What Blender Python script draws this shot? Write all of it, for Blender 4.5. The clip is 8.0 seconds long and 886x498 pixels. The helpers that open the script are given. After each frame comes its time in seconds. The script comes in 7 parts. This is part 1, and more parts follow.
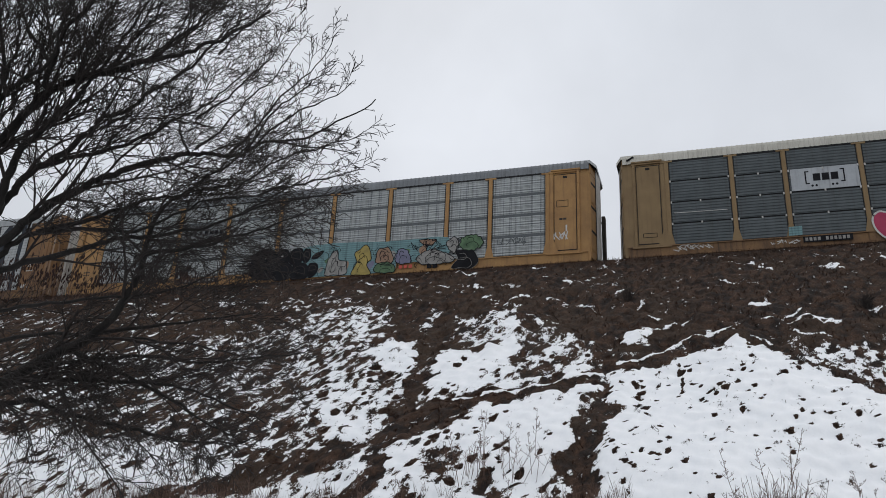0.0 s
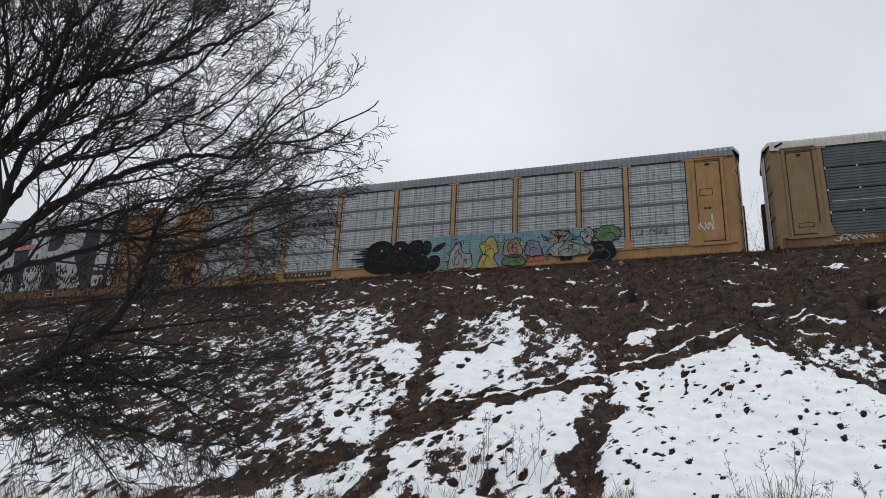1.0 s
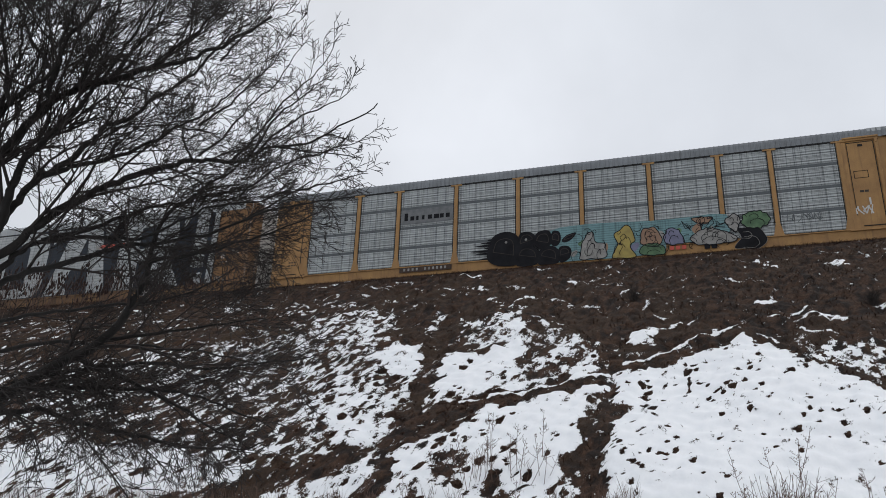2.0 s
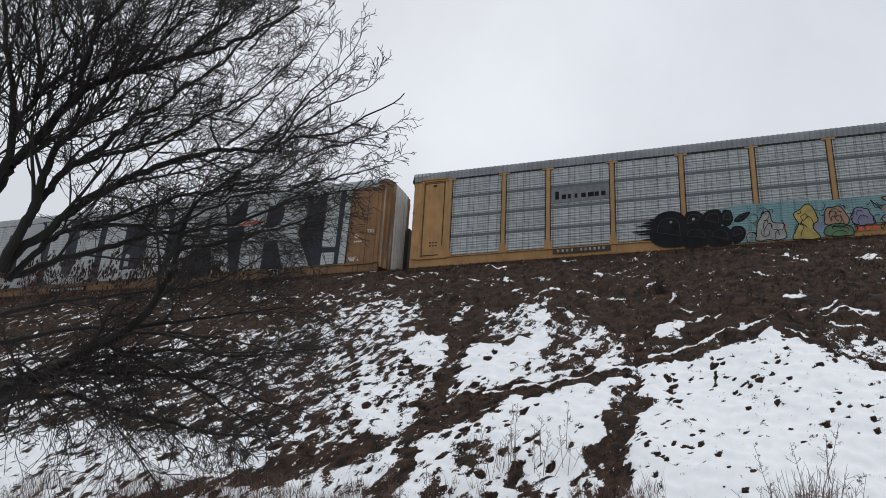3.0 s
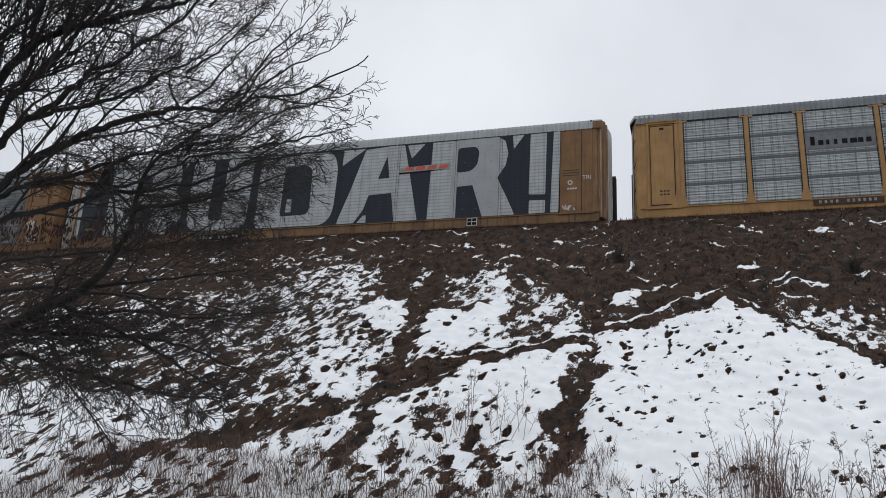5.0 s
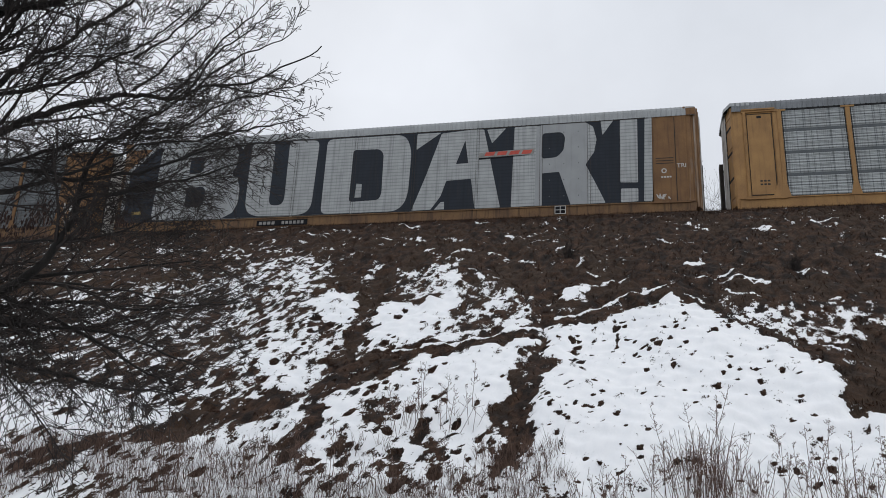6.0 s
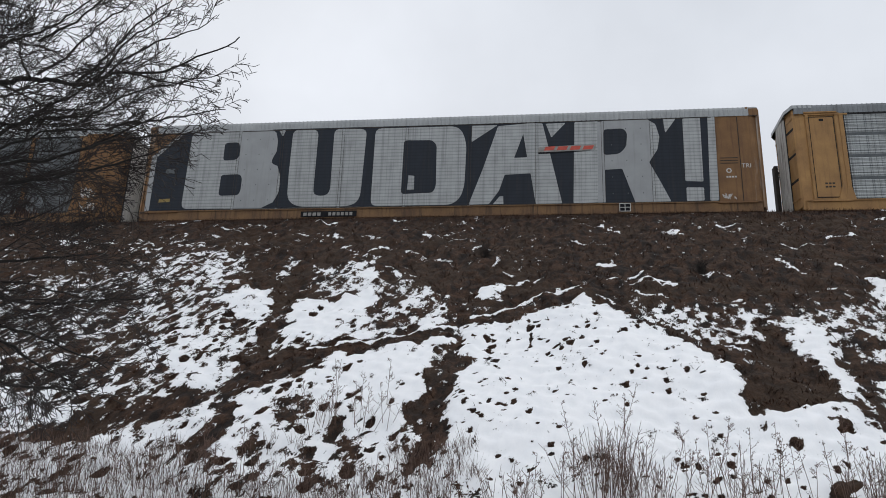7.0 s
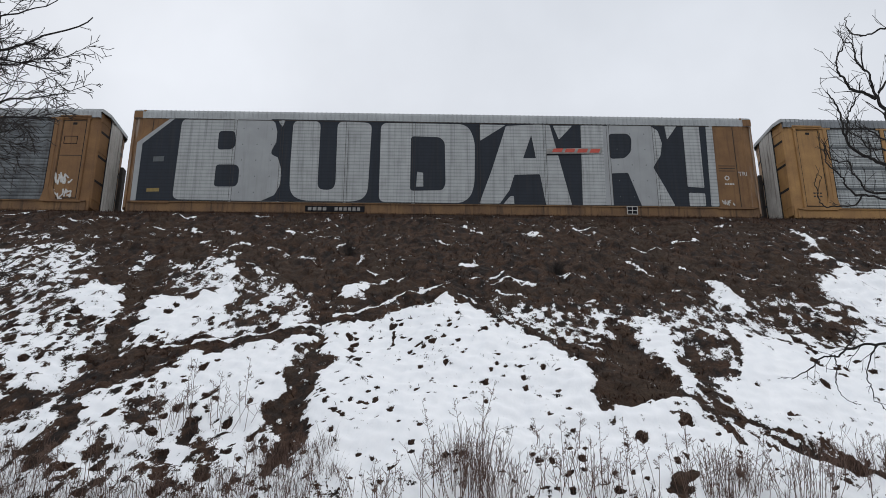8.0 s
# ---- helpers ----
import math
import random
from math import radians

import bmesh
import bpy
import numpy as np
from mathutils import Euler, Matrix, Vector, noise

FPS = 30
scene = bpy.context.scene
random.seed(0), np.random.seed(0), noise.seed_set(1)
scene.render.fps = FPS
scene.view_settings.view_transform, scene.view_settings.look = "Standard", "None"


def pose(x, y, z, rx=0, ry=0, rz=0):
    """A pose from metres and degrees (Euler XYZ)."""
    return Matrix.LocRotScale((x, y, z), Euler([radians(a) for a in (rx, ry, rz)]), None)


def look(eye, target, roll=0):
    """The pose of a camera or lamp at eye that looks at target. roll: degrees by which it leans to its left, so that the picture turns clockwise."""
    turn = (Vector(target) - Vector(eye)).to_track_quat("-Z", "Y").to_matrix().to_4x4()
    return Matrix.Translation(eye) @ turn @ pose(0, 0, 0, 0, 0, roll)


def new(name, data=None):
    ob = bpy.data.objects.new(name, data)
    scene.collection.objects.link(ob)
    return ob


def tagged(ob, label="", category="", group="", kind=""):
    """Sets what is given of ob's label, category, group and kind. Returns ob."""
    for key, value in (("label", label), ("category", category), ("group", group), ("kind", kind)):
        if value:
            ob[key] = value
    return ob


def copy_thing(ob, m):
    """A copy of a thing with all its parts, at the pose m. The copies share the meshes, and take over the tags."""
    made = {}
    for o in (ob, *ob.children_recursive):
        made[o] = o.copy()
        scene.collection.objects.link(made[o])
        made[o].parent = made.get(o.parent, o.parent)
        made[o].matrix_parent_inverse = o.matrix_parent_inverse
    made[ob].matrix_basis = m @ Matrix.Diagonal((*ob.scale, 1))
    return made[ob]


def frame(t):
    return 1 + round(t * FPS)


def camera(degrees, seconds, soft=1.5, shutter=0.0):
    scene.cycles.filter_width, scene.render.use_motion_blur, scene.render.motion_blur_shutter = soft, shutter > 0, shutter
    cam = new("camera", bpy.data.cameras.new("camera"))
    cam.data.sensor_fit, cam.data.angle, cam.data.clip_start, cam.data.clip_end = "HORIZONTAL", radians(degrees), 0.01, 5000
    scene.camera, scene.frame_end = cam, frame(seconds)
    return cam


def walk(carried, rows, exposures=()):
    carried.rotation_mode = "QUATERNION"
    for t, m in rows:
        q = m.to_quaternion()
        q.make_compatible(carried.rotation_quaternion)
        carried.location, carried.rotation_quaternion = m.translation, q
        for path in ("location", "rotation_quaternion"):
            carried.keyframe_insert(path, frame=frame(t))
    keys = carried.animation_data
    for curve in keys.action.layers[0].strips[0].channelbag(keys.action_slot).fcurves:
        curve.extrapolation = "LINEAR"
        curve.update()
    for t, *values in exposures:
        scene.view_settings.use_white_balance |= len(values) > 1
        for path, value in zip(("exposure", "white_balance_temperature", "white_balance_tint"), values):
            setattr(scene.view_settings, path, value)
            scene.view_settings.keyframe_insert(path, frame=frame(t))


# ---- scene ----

# ---------------------------------------------------------------- camera
EYE = (0.0, 0.0, 1.6)
PATH = [(0.0, 18.62, 21.34, -2.76), (0.5, 18.97, 21.16, -2.88), (1.0, 18.87, 21.41, -2.77), (1.5, 18.32, 21.59, -1.91),
        (3.0, 20.82, 20.78, -3.18), (3.5, 20.94, 19.95, -3.40), (4.0, 20.25, 19.29, -3.37), (4.5, 19.13, 18.81, -3.33),
        (6.0, 14.22, 18.24, -2.81), (6.5, 11.67, 18.26, -2.46), (7.0, 8.13, 18.35, -1.98), (7.5, 3.20, 18.45, -1.03),
        (8.0, -1.86, 18.40, 0.05)]
cam = camera(56.93, 8.0, soft=0.9)
walk(cam, [(t, pose(*EYE, 90 + pitch, 0, yaw) @ pose(0, 0, 0, 0, 0, -roll)) for t, yaw, pitch, roll in PATH],
     [(0.0, -0.09), (1.5, -0.04), (4.5, -0.04), (6.0, 0.0), (8.0, 0.0)])

# ---------------------------------------------------------------- sky and light
world = bpy.data.worlds.new("overcast_sky")
scene.world = world
world.use_nodes = True
wn, wl = world.node_tree.nodes, world.node_tree.links
wn.clear()
w_out, w_bg = wn.new("ShaderNodeOutputWorld"), wn.new("ShaderNodeBackground")
w_sky = wn.new("ShaderNodeTexSky")
w_sky.sky_type, w_sky.sun_disc, w_sky.sun_elevation, w_sky.sun_rotation = "NISHITA", False, radians(48), radians(-25)
w_scale = wn.new("ShaderNodeVectorMath")
w_scale.operation = "SCALE"
w_scale.inputs["Scale"].default_value = 0.10
wl.new(w_sky.outputs[0], w_scale.inputs[0])
w_co, w_sep = wn.new("ShaderNodeTexCoord"), wn.new("ShaderNodeSeparateXYZ")
wl.new(w_co.outputs["Generated"], w_sep.inputs[0])
w_ramp = wn.new("ShaderNodeValToRGB")          # cloud layer, brighter towards the zenith
w_ramp.color_ramp.elements[0].position, w_ramp.color_ramp.elements[0].color = 0.0, (0.62, 0.635, 0.66, 1)
w_ramp.color_ramp.elements[1].position, w_ramp.color_ramp.elements[1].color = 1.0, (1.24, 1.27, 1.315, 1)
w_low = w_ramp.color_ramp.elements.new(0.48)
w_low.color = (0.80, 0.83, 0.882, 1)
w_mid = w_ramp.color_ramp.elements.new(0.64)
w_mid.color = (0.735, 0.772, 0.828, 1)
wl.new(w_sep.outputs["Z"], w_ramp.inputs[0])
w_noise = wn.new("ShaderNodeTexNoise")
w_noise.inputs["Scale"].default_value, w_noise.inputs["Detail"].default_value, w_noise.inputs["Roughness"].default_value = 2.2, 5, 0.55
wl.new(w_co.outputs["Generated"], w_noise.inputs["Vector"])
w_map = wn.new("ShaderNodeMapRange")
w_map.inputs["From Min"].default_value, w_map.inputs["From Max"].default_value = 0.3, 0.7
w_map.inputs["To Min"].default_value, w_map.inputs["To Max"].default_value = 0.85, 1.09
wl.new(w_noise.outputs["Fac"], w_map.inputs["Value"])
w_cloud = wn.new("ShaderNodeVectorMath")
w_cloud.operation = "SCALE"
wl.new(w_ramp.outputs[0], w_cloud.inputs[0])
wl.new(w_map.outputs[0], w_cloud.inputs["Scale"])
w_mix = wn.new("ShaderNodeMix")
w_mix.data_type = "RGBA"
w_mix.inputs["Factor"].default_value = 0.9
wl.new(w_scale.outputs[0], w_mix.inputs["A"])
wl.new(w_cloud.outputs[0], w_mix.inputs["B"])
wl.new(w_mix.outputs["Result"], w_bg.inputs["Color"])
w_bg.inputs["Strength"].default_value = 1.0
wl.new(w_bg.outputs[0], w_out.inputs[0])

sun = new("sun", bpy.data.lights.new("sun", "SUN"))
sun.data.energy, sun.data.angle, sun.data.color = 0.5, radians(25), (1.0, 0.97, 0.92)
sun.matrix_world = look((15, 50, 60), (0, 20, 0))


# ---------------------------------------------------------------- materials
def mat(name, base, second=None, rough=0.7, metal=0.0, scale=6.0, fine=60.0, bump=0.2, spec=0.4, stretch=(1, 1, 1), per_object=0.0, streak=0.0, streak_colour=(0.05, 0.04, 0.03)):
    """Base colour mottled with a second one at two scales, fine relief, optional run-down streaks."""
    m = bpy.data.materials.new(name)
    m.use_nodes = True
    n, l = m.node_tree.nodes, m.node_tree.links
    b = n["Principled BSDF"]
    b.inputs["Roughness"].default_value, b.inputs["Metallic"].default_value = rough, metal
    b.inputs["Specular IOR Level"].default_value = spec
    second = second or tuple(c * 0.7 for c in base)
    co, mp = n.new("ShaderNodeTexCoord"), n.new("ShaderNodeMapping")
    mp.inputs["Scale"].default_value = stretch
    l.new(co.outputs["Object"], mp.inputs[0])
    a, f = n.new("ShaderNodeTexNoise"), n.new("ShaderNodeTexNoise")
    a.inputs["Scale"].default_value, a.inputs["Detail"].default_value = scale, 5
    f.inputs["Scale"].default_value, f.inputs["Detail"].default_value = fine, 3
    l.new(mp.outputs[0], a.inputs[0]), l.new(mp.outputs[0], f.inputs[0])
    add = n.new("ShaderNodeMath")
    add.operation = "MULTIPLY_ADD"
    l.new(f.outputs["Fac"], add.inputs[0])
    add.inputs[1].default_value = 0.4
    l.new(a.outputs["Fac"], add.inputs[2])
    r = n.new("ShaderNodeMapRange")
    r.inputs["From Min"].default_value, r.inputs["From Max"].default_value = 0.5, 0.9
    l.new(add.outputs[0], r.inputs["Value"])
    mx = n.new("ShaderNodeMix")
    mx.data_type = "RGBA"
    mx.inputs["A"].default_value, mx.inputs["B"].default_value = (*base, 1), (*second, 1)
    l.new(r.outputs[0], mx.inputs["Factor"])
    last = mx.outputs["Result"]
    if streak:
        sm, st = n.new("ShaderNodeMapping"), n.new("ShaderNodeTexNoise")
        sm.inputs["Scale"].default_value = (5.0, 5.0, 0.35)
        l.new(co.outputs["Object"], sm.inputs[0])
        l.new(sm.outputs[0], st.inputs[0])
        st.inputs["Scale"].default_value, st.inputs["Detail"].default_value = 1.6, 6
        sr = n.new("ShaderNodeMapRange")
        sr.inputs["From Min"].default_value, sr.inputs["From Max"].default_value, sr.inputs["To Max"].default_value = 0.52, 0.75, streak
        l.new(st.outputs["Fac"], sr.inputs["Value"])
        m2 = n.new("ShaderNodeMix")
        m2.data_type = "RGBA"
        m2.inputs["B"].default_value = (*streak_colour, 1)
        l.new(last, m2.inputs["A"]), l.new(sr.outputs[0], m2.inputs["Factor"])
        last = m2.outputs["Result"]
    if per_object:
        oi, hs, rr = n.new("ShaderNodeObjectInfo"), n.new("ShaderNodeHueSaturation"), n.new("ShaderNodeMapRange")
        rr.inputs["To Min"].default_value, rr.inputs["To Max"].default_value = 1 - per_object, 1 + per_object
        l.new(oi.outputs["Random"], rr.inputs["Value"]), l.new(rr.outputs[0], hs.inputs["Value"]), l.new(last, hs.inputs["Color"])
        last = hs.outputs[0]
    l.new(last, b.inputs["Base Color"])
    if bump:
        bp = n.new("ShaderNodeBump")
        bp.inputs["Strength"].default_value, bp.inputs["Distance"].default_value = bump, 0.02
        l.new(add.outputs[0], bp.inputs["Height"]), l.new(bp.outputs[0], b.inputs["Normal"])
    return m


def perforated(name, base, hole, rows=9.5, columns=8.0, depth=0.75, per_object=0.06, streak=0.35):
    """Galvanised sheet with rows of punched slots that read as a fine dark plaid."""
    m = mat(name, base, tuple(c * 0.8 for c in base), rough=0.55, metal=0.25, scale=2.0, fine=25, bump=0.1, per_object=per_object, streak=streak)
    n, l = m.node_tree.nodes, m.node_tree.links
    b = n["Principled BSDF"]
    before = b.inputs["Base Color"].links[0].from_socket
    co, sp = n.new("ShaderNodeTexCoord"), n.new("ShaderNodeSeparateXYZ")
    l.new(co.outputs["Object"], sp.inputs[0])

    def wave(axis, count, low, high):
        mu, fr, mr = n.new("ShaderNodeMath"), n.new("ShaderNodeMath"), n.new("ShaderNodeMapRange")
        mu.operation, fr.operation = "MULTIPLY", "PINGPONG"
        mu.inputs[1].default_value, fr.inputs[1].default_value = count, 0.5
        l.new(sp.outputs[axis], mu.inputs[0]), l.new(mu.outputs[0], fr.inputs[0]), l.new(fr.outputs[0], mr.inputs["Value"])
        mr.inputs["From Min"].default_value, mr.inputs["From Max"].default_value = low, high
        return mr.outputs[0]
    rowmask = wave("Z", rows, 0.30, 0.42)
    vm, vn, vr = n.new("ShaderNodeMapping"), n.new("ShaderNodeTexNoise"), n.new("ShaderNodeMapRange")
    vm.inputs["Scale"].default_value = (columns, 0.0, 0.12)
    l.new(co.outputs["Object"], vm.inputs[0]), l.new(vm.outputs[0], vn.inputs[0])
    vn.inputs["Scale"].default_value, vn.inputs["Detail"].default_value, vn.inputs["Roughness"].default_value = 1.0, 3, 0.8
    vr.inputs["From Min"].default_value, vr.inputs["From Max"].default_value = 0.50, 0.62
    l.new(vn.outputs["Fac"], vr.inputs["Value"])
    ad = n.new("ShaderNodeMath")
    ad.operation, ad.use_clamp = "MULTIPLY_ADD", True
    ad.inputs[1].default_value = 0.55
    hm = n.new("ShaderNodeMath")
    hm.operation = "MULTIPLY"
    hm.inputs[1].default_value = 0.6
    l.new(rowmask, hm.inputs[0])
    l.new(vr.outputs[0], ad.inputs[0]), l.new(hm.outputs[0], ad.inputs[2])
    dm = n.new("ShaderNodeMath")
    dm.operation = "MULTIPLY"
    dm.inputs[1].default_value = depth
    l.new(ad.outputs[0], dm.inputs[0])
    mx = n.new("ShaderNodeMix")
    mx.data_type = "RGBA"
    mx.inputs["B"].default_value = (*hole, 1)
    l.new(before, mx.inputs["A"]), l.new(dm.outputs[0], mx.inputs["Factor"])
    l.new(mx.outputs["Result"], b.inputs["Base Color"])
    return m


YELLOW = mat("weathered_yellow_paint", (0.40, 0.225, 0.08), (0.27, 0.145, 0.056), rough=0.6, scale=1.5, fine=30, bump=0.08, streak=0.4, streak_colour=(0.13, 0.075, 0.04), per_object=0.08)
RUSTY = mat("rust_streaked_brown_paint", (0.235, 0.125, 0.05), (0.15, 0.077, 0.034), rough=0.7, scale=1.3, fine=22, bump=0.12, streak=0.6, streak_colour=(0.085, 0.045, 0.027), per_object=0.08)
OCHRE = mat("dull_ochre_paint", (0.25, 0.168, 0.08), (0.20, 0.13, 0.062), rough=0.65, scale=1.5, fine=30, bump=0.08, streak=0.3, streak_colour=(0.10, 0.065, 0.04), per_object=0.05)
# streak colour carries rust and dirt, darkened further for the sill's shade
SILL = mat("dirty_shaded_yellow_sill", (0.23, 0.13, 0.058), (0.12, 0.068, 0.038), rough=0.75, scale=1.2, fine=20, bump=0.12, streak=0.9, streak_colour=(0.055, 0.034, 0.023))
PLAID = perforated("perforated_galvanised_sheet", (0.45, 0.475, 0.475), (0.035, 0.04, 0.043), columns=10.0, depth=0.95)
SILVER = perforated("silver_painted_sheet", (0.42, 0.435, 0.435), (0.07, 0.076, 0.08), rows=6.2, columns=9, depth=0.52, streak=0.2)
SILVER_FLAT = mat("silver_spray_paint", (0.34, 0.352, 0.357), (0.29, 0.30, 0.305), rough=0.55, metal=0.15, scale=1.5, bump=0.05, streak=0.15)
NAVY_PAINT = perforated("navy_spray_paint", (0.013, 0.019, 0.030), (0.006, 0.008, 0.012), rows=6.2, columns=6, depth=0.7, streak=0.2, per_object=0.0)
DARKGREY = mat("dark_galvanised_sheet", (0.10, 0.114, 0.12), (0.075, 0.087, 0.092), rough=0.5, metal=0.35, scale=2.0, fine=25, bump=0.1, streak=0.3, per_object=0.06)
BLUEGREY = mat("stained_bluegrey_sheet", (0.19, 0.205, 0.215), (0.075, 0.08, 0.085), rough=0.55, metal=0.3, scale=1.3, fine=12, bump=0.15, streak=0.6, per_object=0.06)
BAND = mat("grey_joint_band", (0.12, 0.132, 0.14), (0.09, 0.10, 0.105), rough=0.6, metal=0.3, scale=2, bump=0.1, streak=0.3)
BLACK = mat("dark_gap", (0.012, 0.012, 0.013), rough=0.8, bump=0)
ROOFGREY = mat("galvanised_roof", (0.24, 0.255, 0.27), (0.17, 0.18, 0.19), rough=0.55, metal=0.4, scale=1.2, fine=20, bump=0.1, streak=0.3)
ROOFCREAM = mat("cream_roof_paint", (0.58, 0.56, 0.50), (0.50, 0.48, 0.42), rough=0.6, scale=1.2, fine=20, bump=0.08, streak=0.25)
ROOFLIGHT = mat("pale_galvanised_roof", (0.40, 0.415, 0.42), (0.31, 0.325, 0.33), rough=0.5, metal=0.3, scale=1.2, fine=20, bump=0.08, streak=0.2)
DOORWHITE = mat("streaked_white_door", (0.62, 0.60, 0.57), (0.46, 0.44, 0.41), rough=0.6, scale=1.4, fine=16, bump=0.1, streak=0.7, streak_colour=(0.09, 0.06, 0.045))
RUSTY_END = mat("rust_and_white_streaked_plating", (0.24, 0.13, 0.055), (0.15, 0.078, 0.036), rough=0.7, scale=1.3, fine=22, bump=0.12, streak=0.75, streak_colour=(0.42, 0.39, 0.35))
SILL_MARK = mat("faded_yellow_label", (0.30, 0.22, 0.07), (0.20, 0.14, 0.05), rough=0.7, scale=6, bump=0)
UNDER = mat("grimy_steel", (0.055, 0.045, 0.038), (0.03, 0.026, 0.024), rough=0.85, scale=4, bump=0.2)
SIGN_WHITE = mat("weathered_white_sign", (0.42, 0.44, 0.46), (0.34, 0.36, 0.38), rough=0.5, scale=2, fine=20, bump=0.05, streak=0.3)
WHITE_PAINT = mat("white_marking_paint", (0.60, 0.59, 0.56), (0.45, 0.44, 0.42), rough=0.6, bump=0)
RED_PAINT = mat("red_marking_paint", (0.55, 0.09, 0.06), (0.42, 0.07, 0.05), rough=0.6, bump=0)
BLACK_PAINT = mat("black_spray_paint", (0.010, 0.010, 0.012), (0.018, 0.018, 0.021), rough=0.85, spec=0.15, scale=3, bump=0.05)
CYAN_PAINT = perforated("cyan_spray_paint", (0.17, 0.30, 0.315), (0.04, 0.07, 0.075), depth=0.75, per_object=0.0, streak=0.2)
GREEN_PAINT = mat("green_spray_paint", (0.11, 0.20, 0.10), (0.05, 0.10, 0.05), rough=0.6, scale=4, bump=0.05)
LEMON_PAINT = mat("lemon_spray_paint", (0.40, 0.31, 0.08), (0.26, 0.20, 0.06), rough=0.6, scale=4, bump=0.05)
PALE_PAINT = mat("pale_grey_spray_paint", (0.33, 0.32, 0.30), (0.18, 0.175, 0.165), rough=0.6, scale=5, bump=0.05)
LILAC_PAINT = mat("lilac_spray_paint", (0.19, 0.19, 0.28), (0.13, 0.13, 0.20), rough=0.6, scale=4, bump=0.05)
TAN_PAINT = mat("tan_spray_paint", (0.30, 0.19, 0.12), (0.25, 0.15, 0.10), rough=0.6, scale=4, bump=0.05)
SIGN_GREY = mat("sign_grey_paint", (0.17, 0.175, 0.18), (0.11, 0.115, 0.12), rough=0.6, scale=5, bump=0.05)
PLATE_BROWN = mat("plate_brown_paint", (0.035, 0.022, 0.016), (0.06, 0.032, 0.02), rough=0.7, scale=5, bump=0.05)
PINK_PAINT = mat("magenta_spray_paint", (0.42, 0.04, 0.10), (0.34, 0.03, 0.08), rough=0.6, scale=4, bump=0.05)
BARK = mat("wet_dark_bark", (0.020, 0.017, 0.015), (0.010, 0.0085, 0.008), rough=0.85, scale=14, fine=90, bump=0.6, stretch=(1, 1, 0.4))
TWIG = mat("dark_twig_bark", (0.030, 0.024, 0.021), (0.018, 0.014, 0.013), rough=0.85, scale=10, bump=0)
SUMAC = mat("russet_seed_heads", (0.034, 0.016, 0.012), (0.02, 0.011, 0.009), rough=0.9, scale=20, bump=0.2)
STRAW = mat("dry_weed_stalks", (0.16, 0.10, 0.078), (0.085, 0.053, 0.042), rough=0.9, scale=9, bump=0)
BLADE = mat("matted_dead_grass", (0.088, 0.046, 0.030), (0.0265, 0.014, 0.009), rough=0.95, scale=1.2, fine=14, bump=0)
BALLAST = mat("grey_ballast", (0.16, 0.15, 0.14), (0.08, 0.075, 0.07), rough=0.95, scale=9, fine=45, bump=0.9)
RAILSTEEL = mat("rusty_rail_steel", (0.12, 0.07, 0.05), (0.07, 0.045, 0.035), rough=0.7, metal=0.4, scale=6, bump=0.2)
TIE = mat("weathered_tie_wood", (0.10, 0.08, 0.065), (0.06, 0.05, 0.04), rough=0.95, scale=3, bump=0.5, stretch=(6, 1, 1))


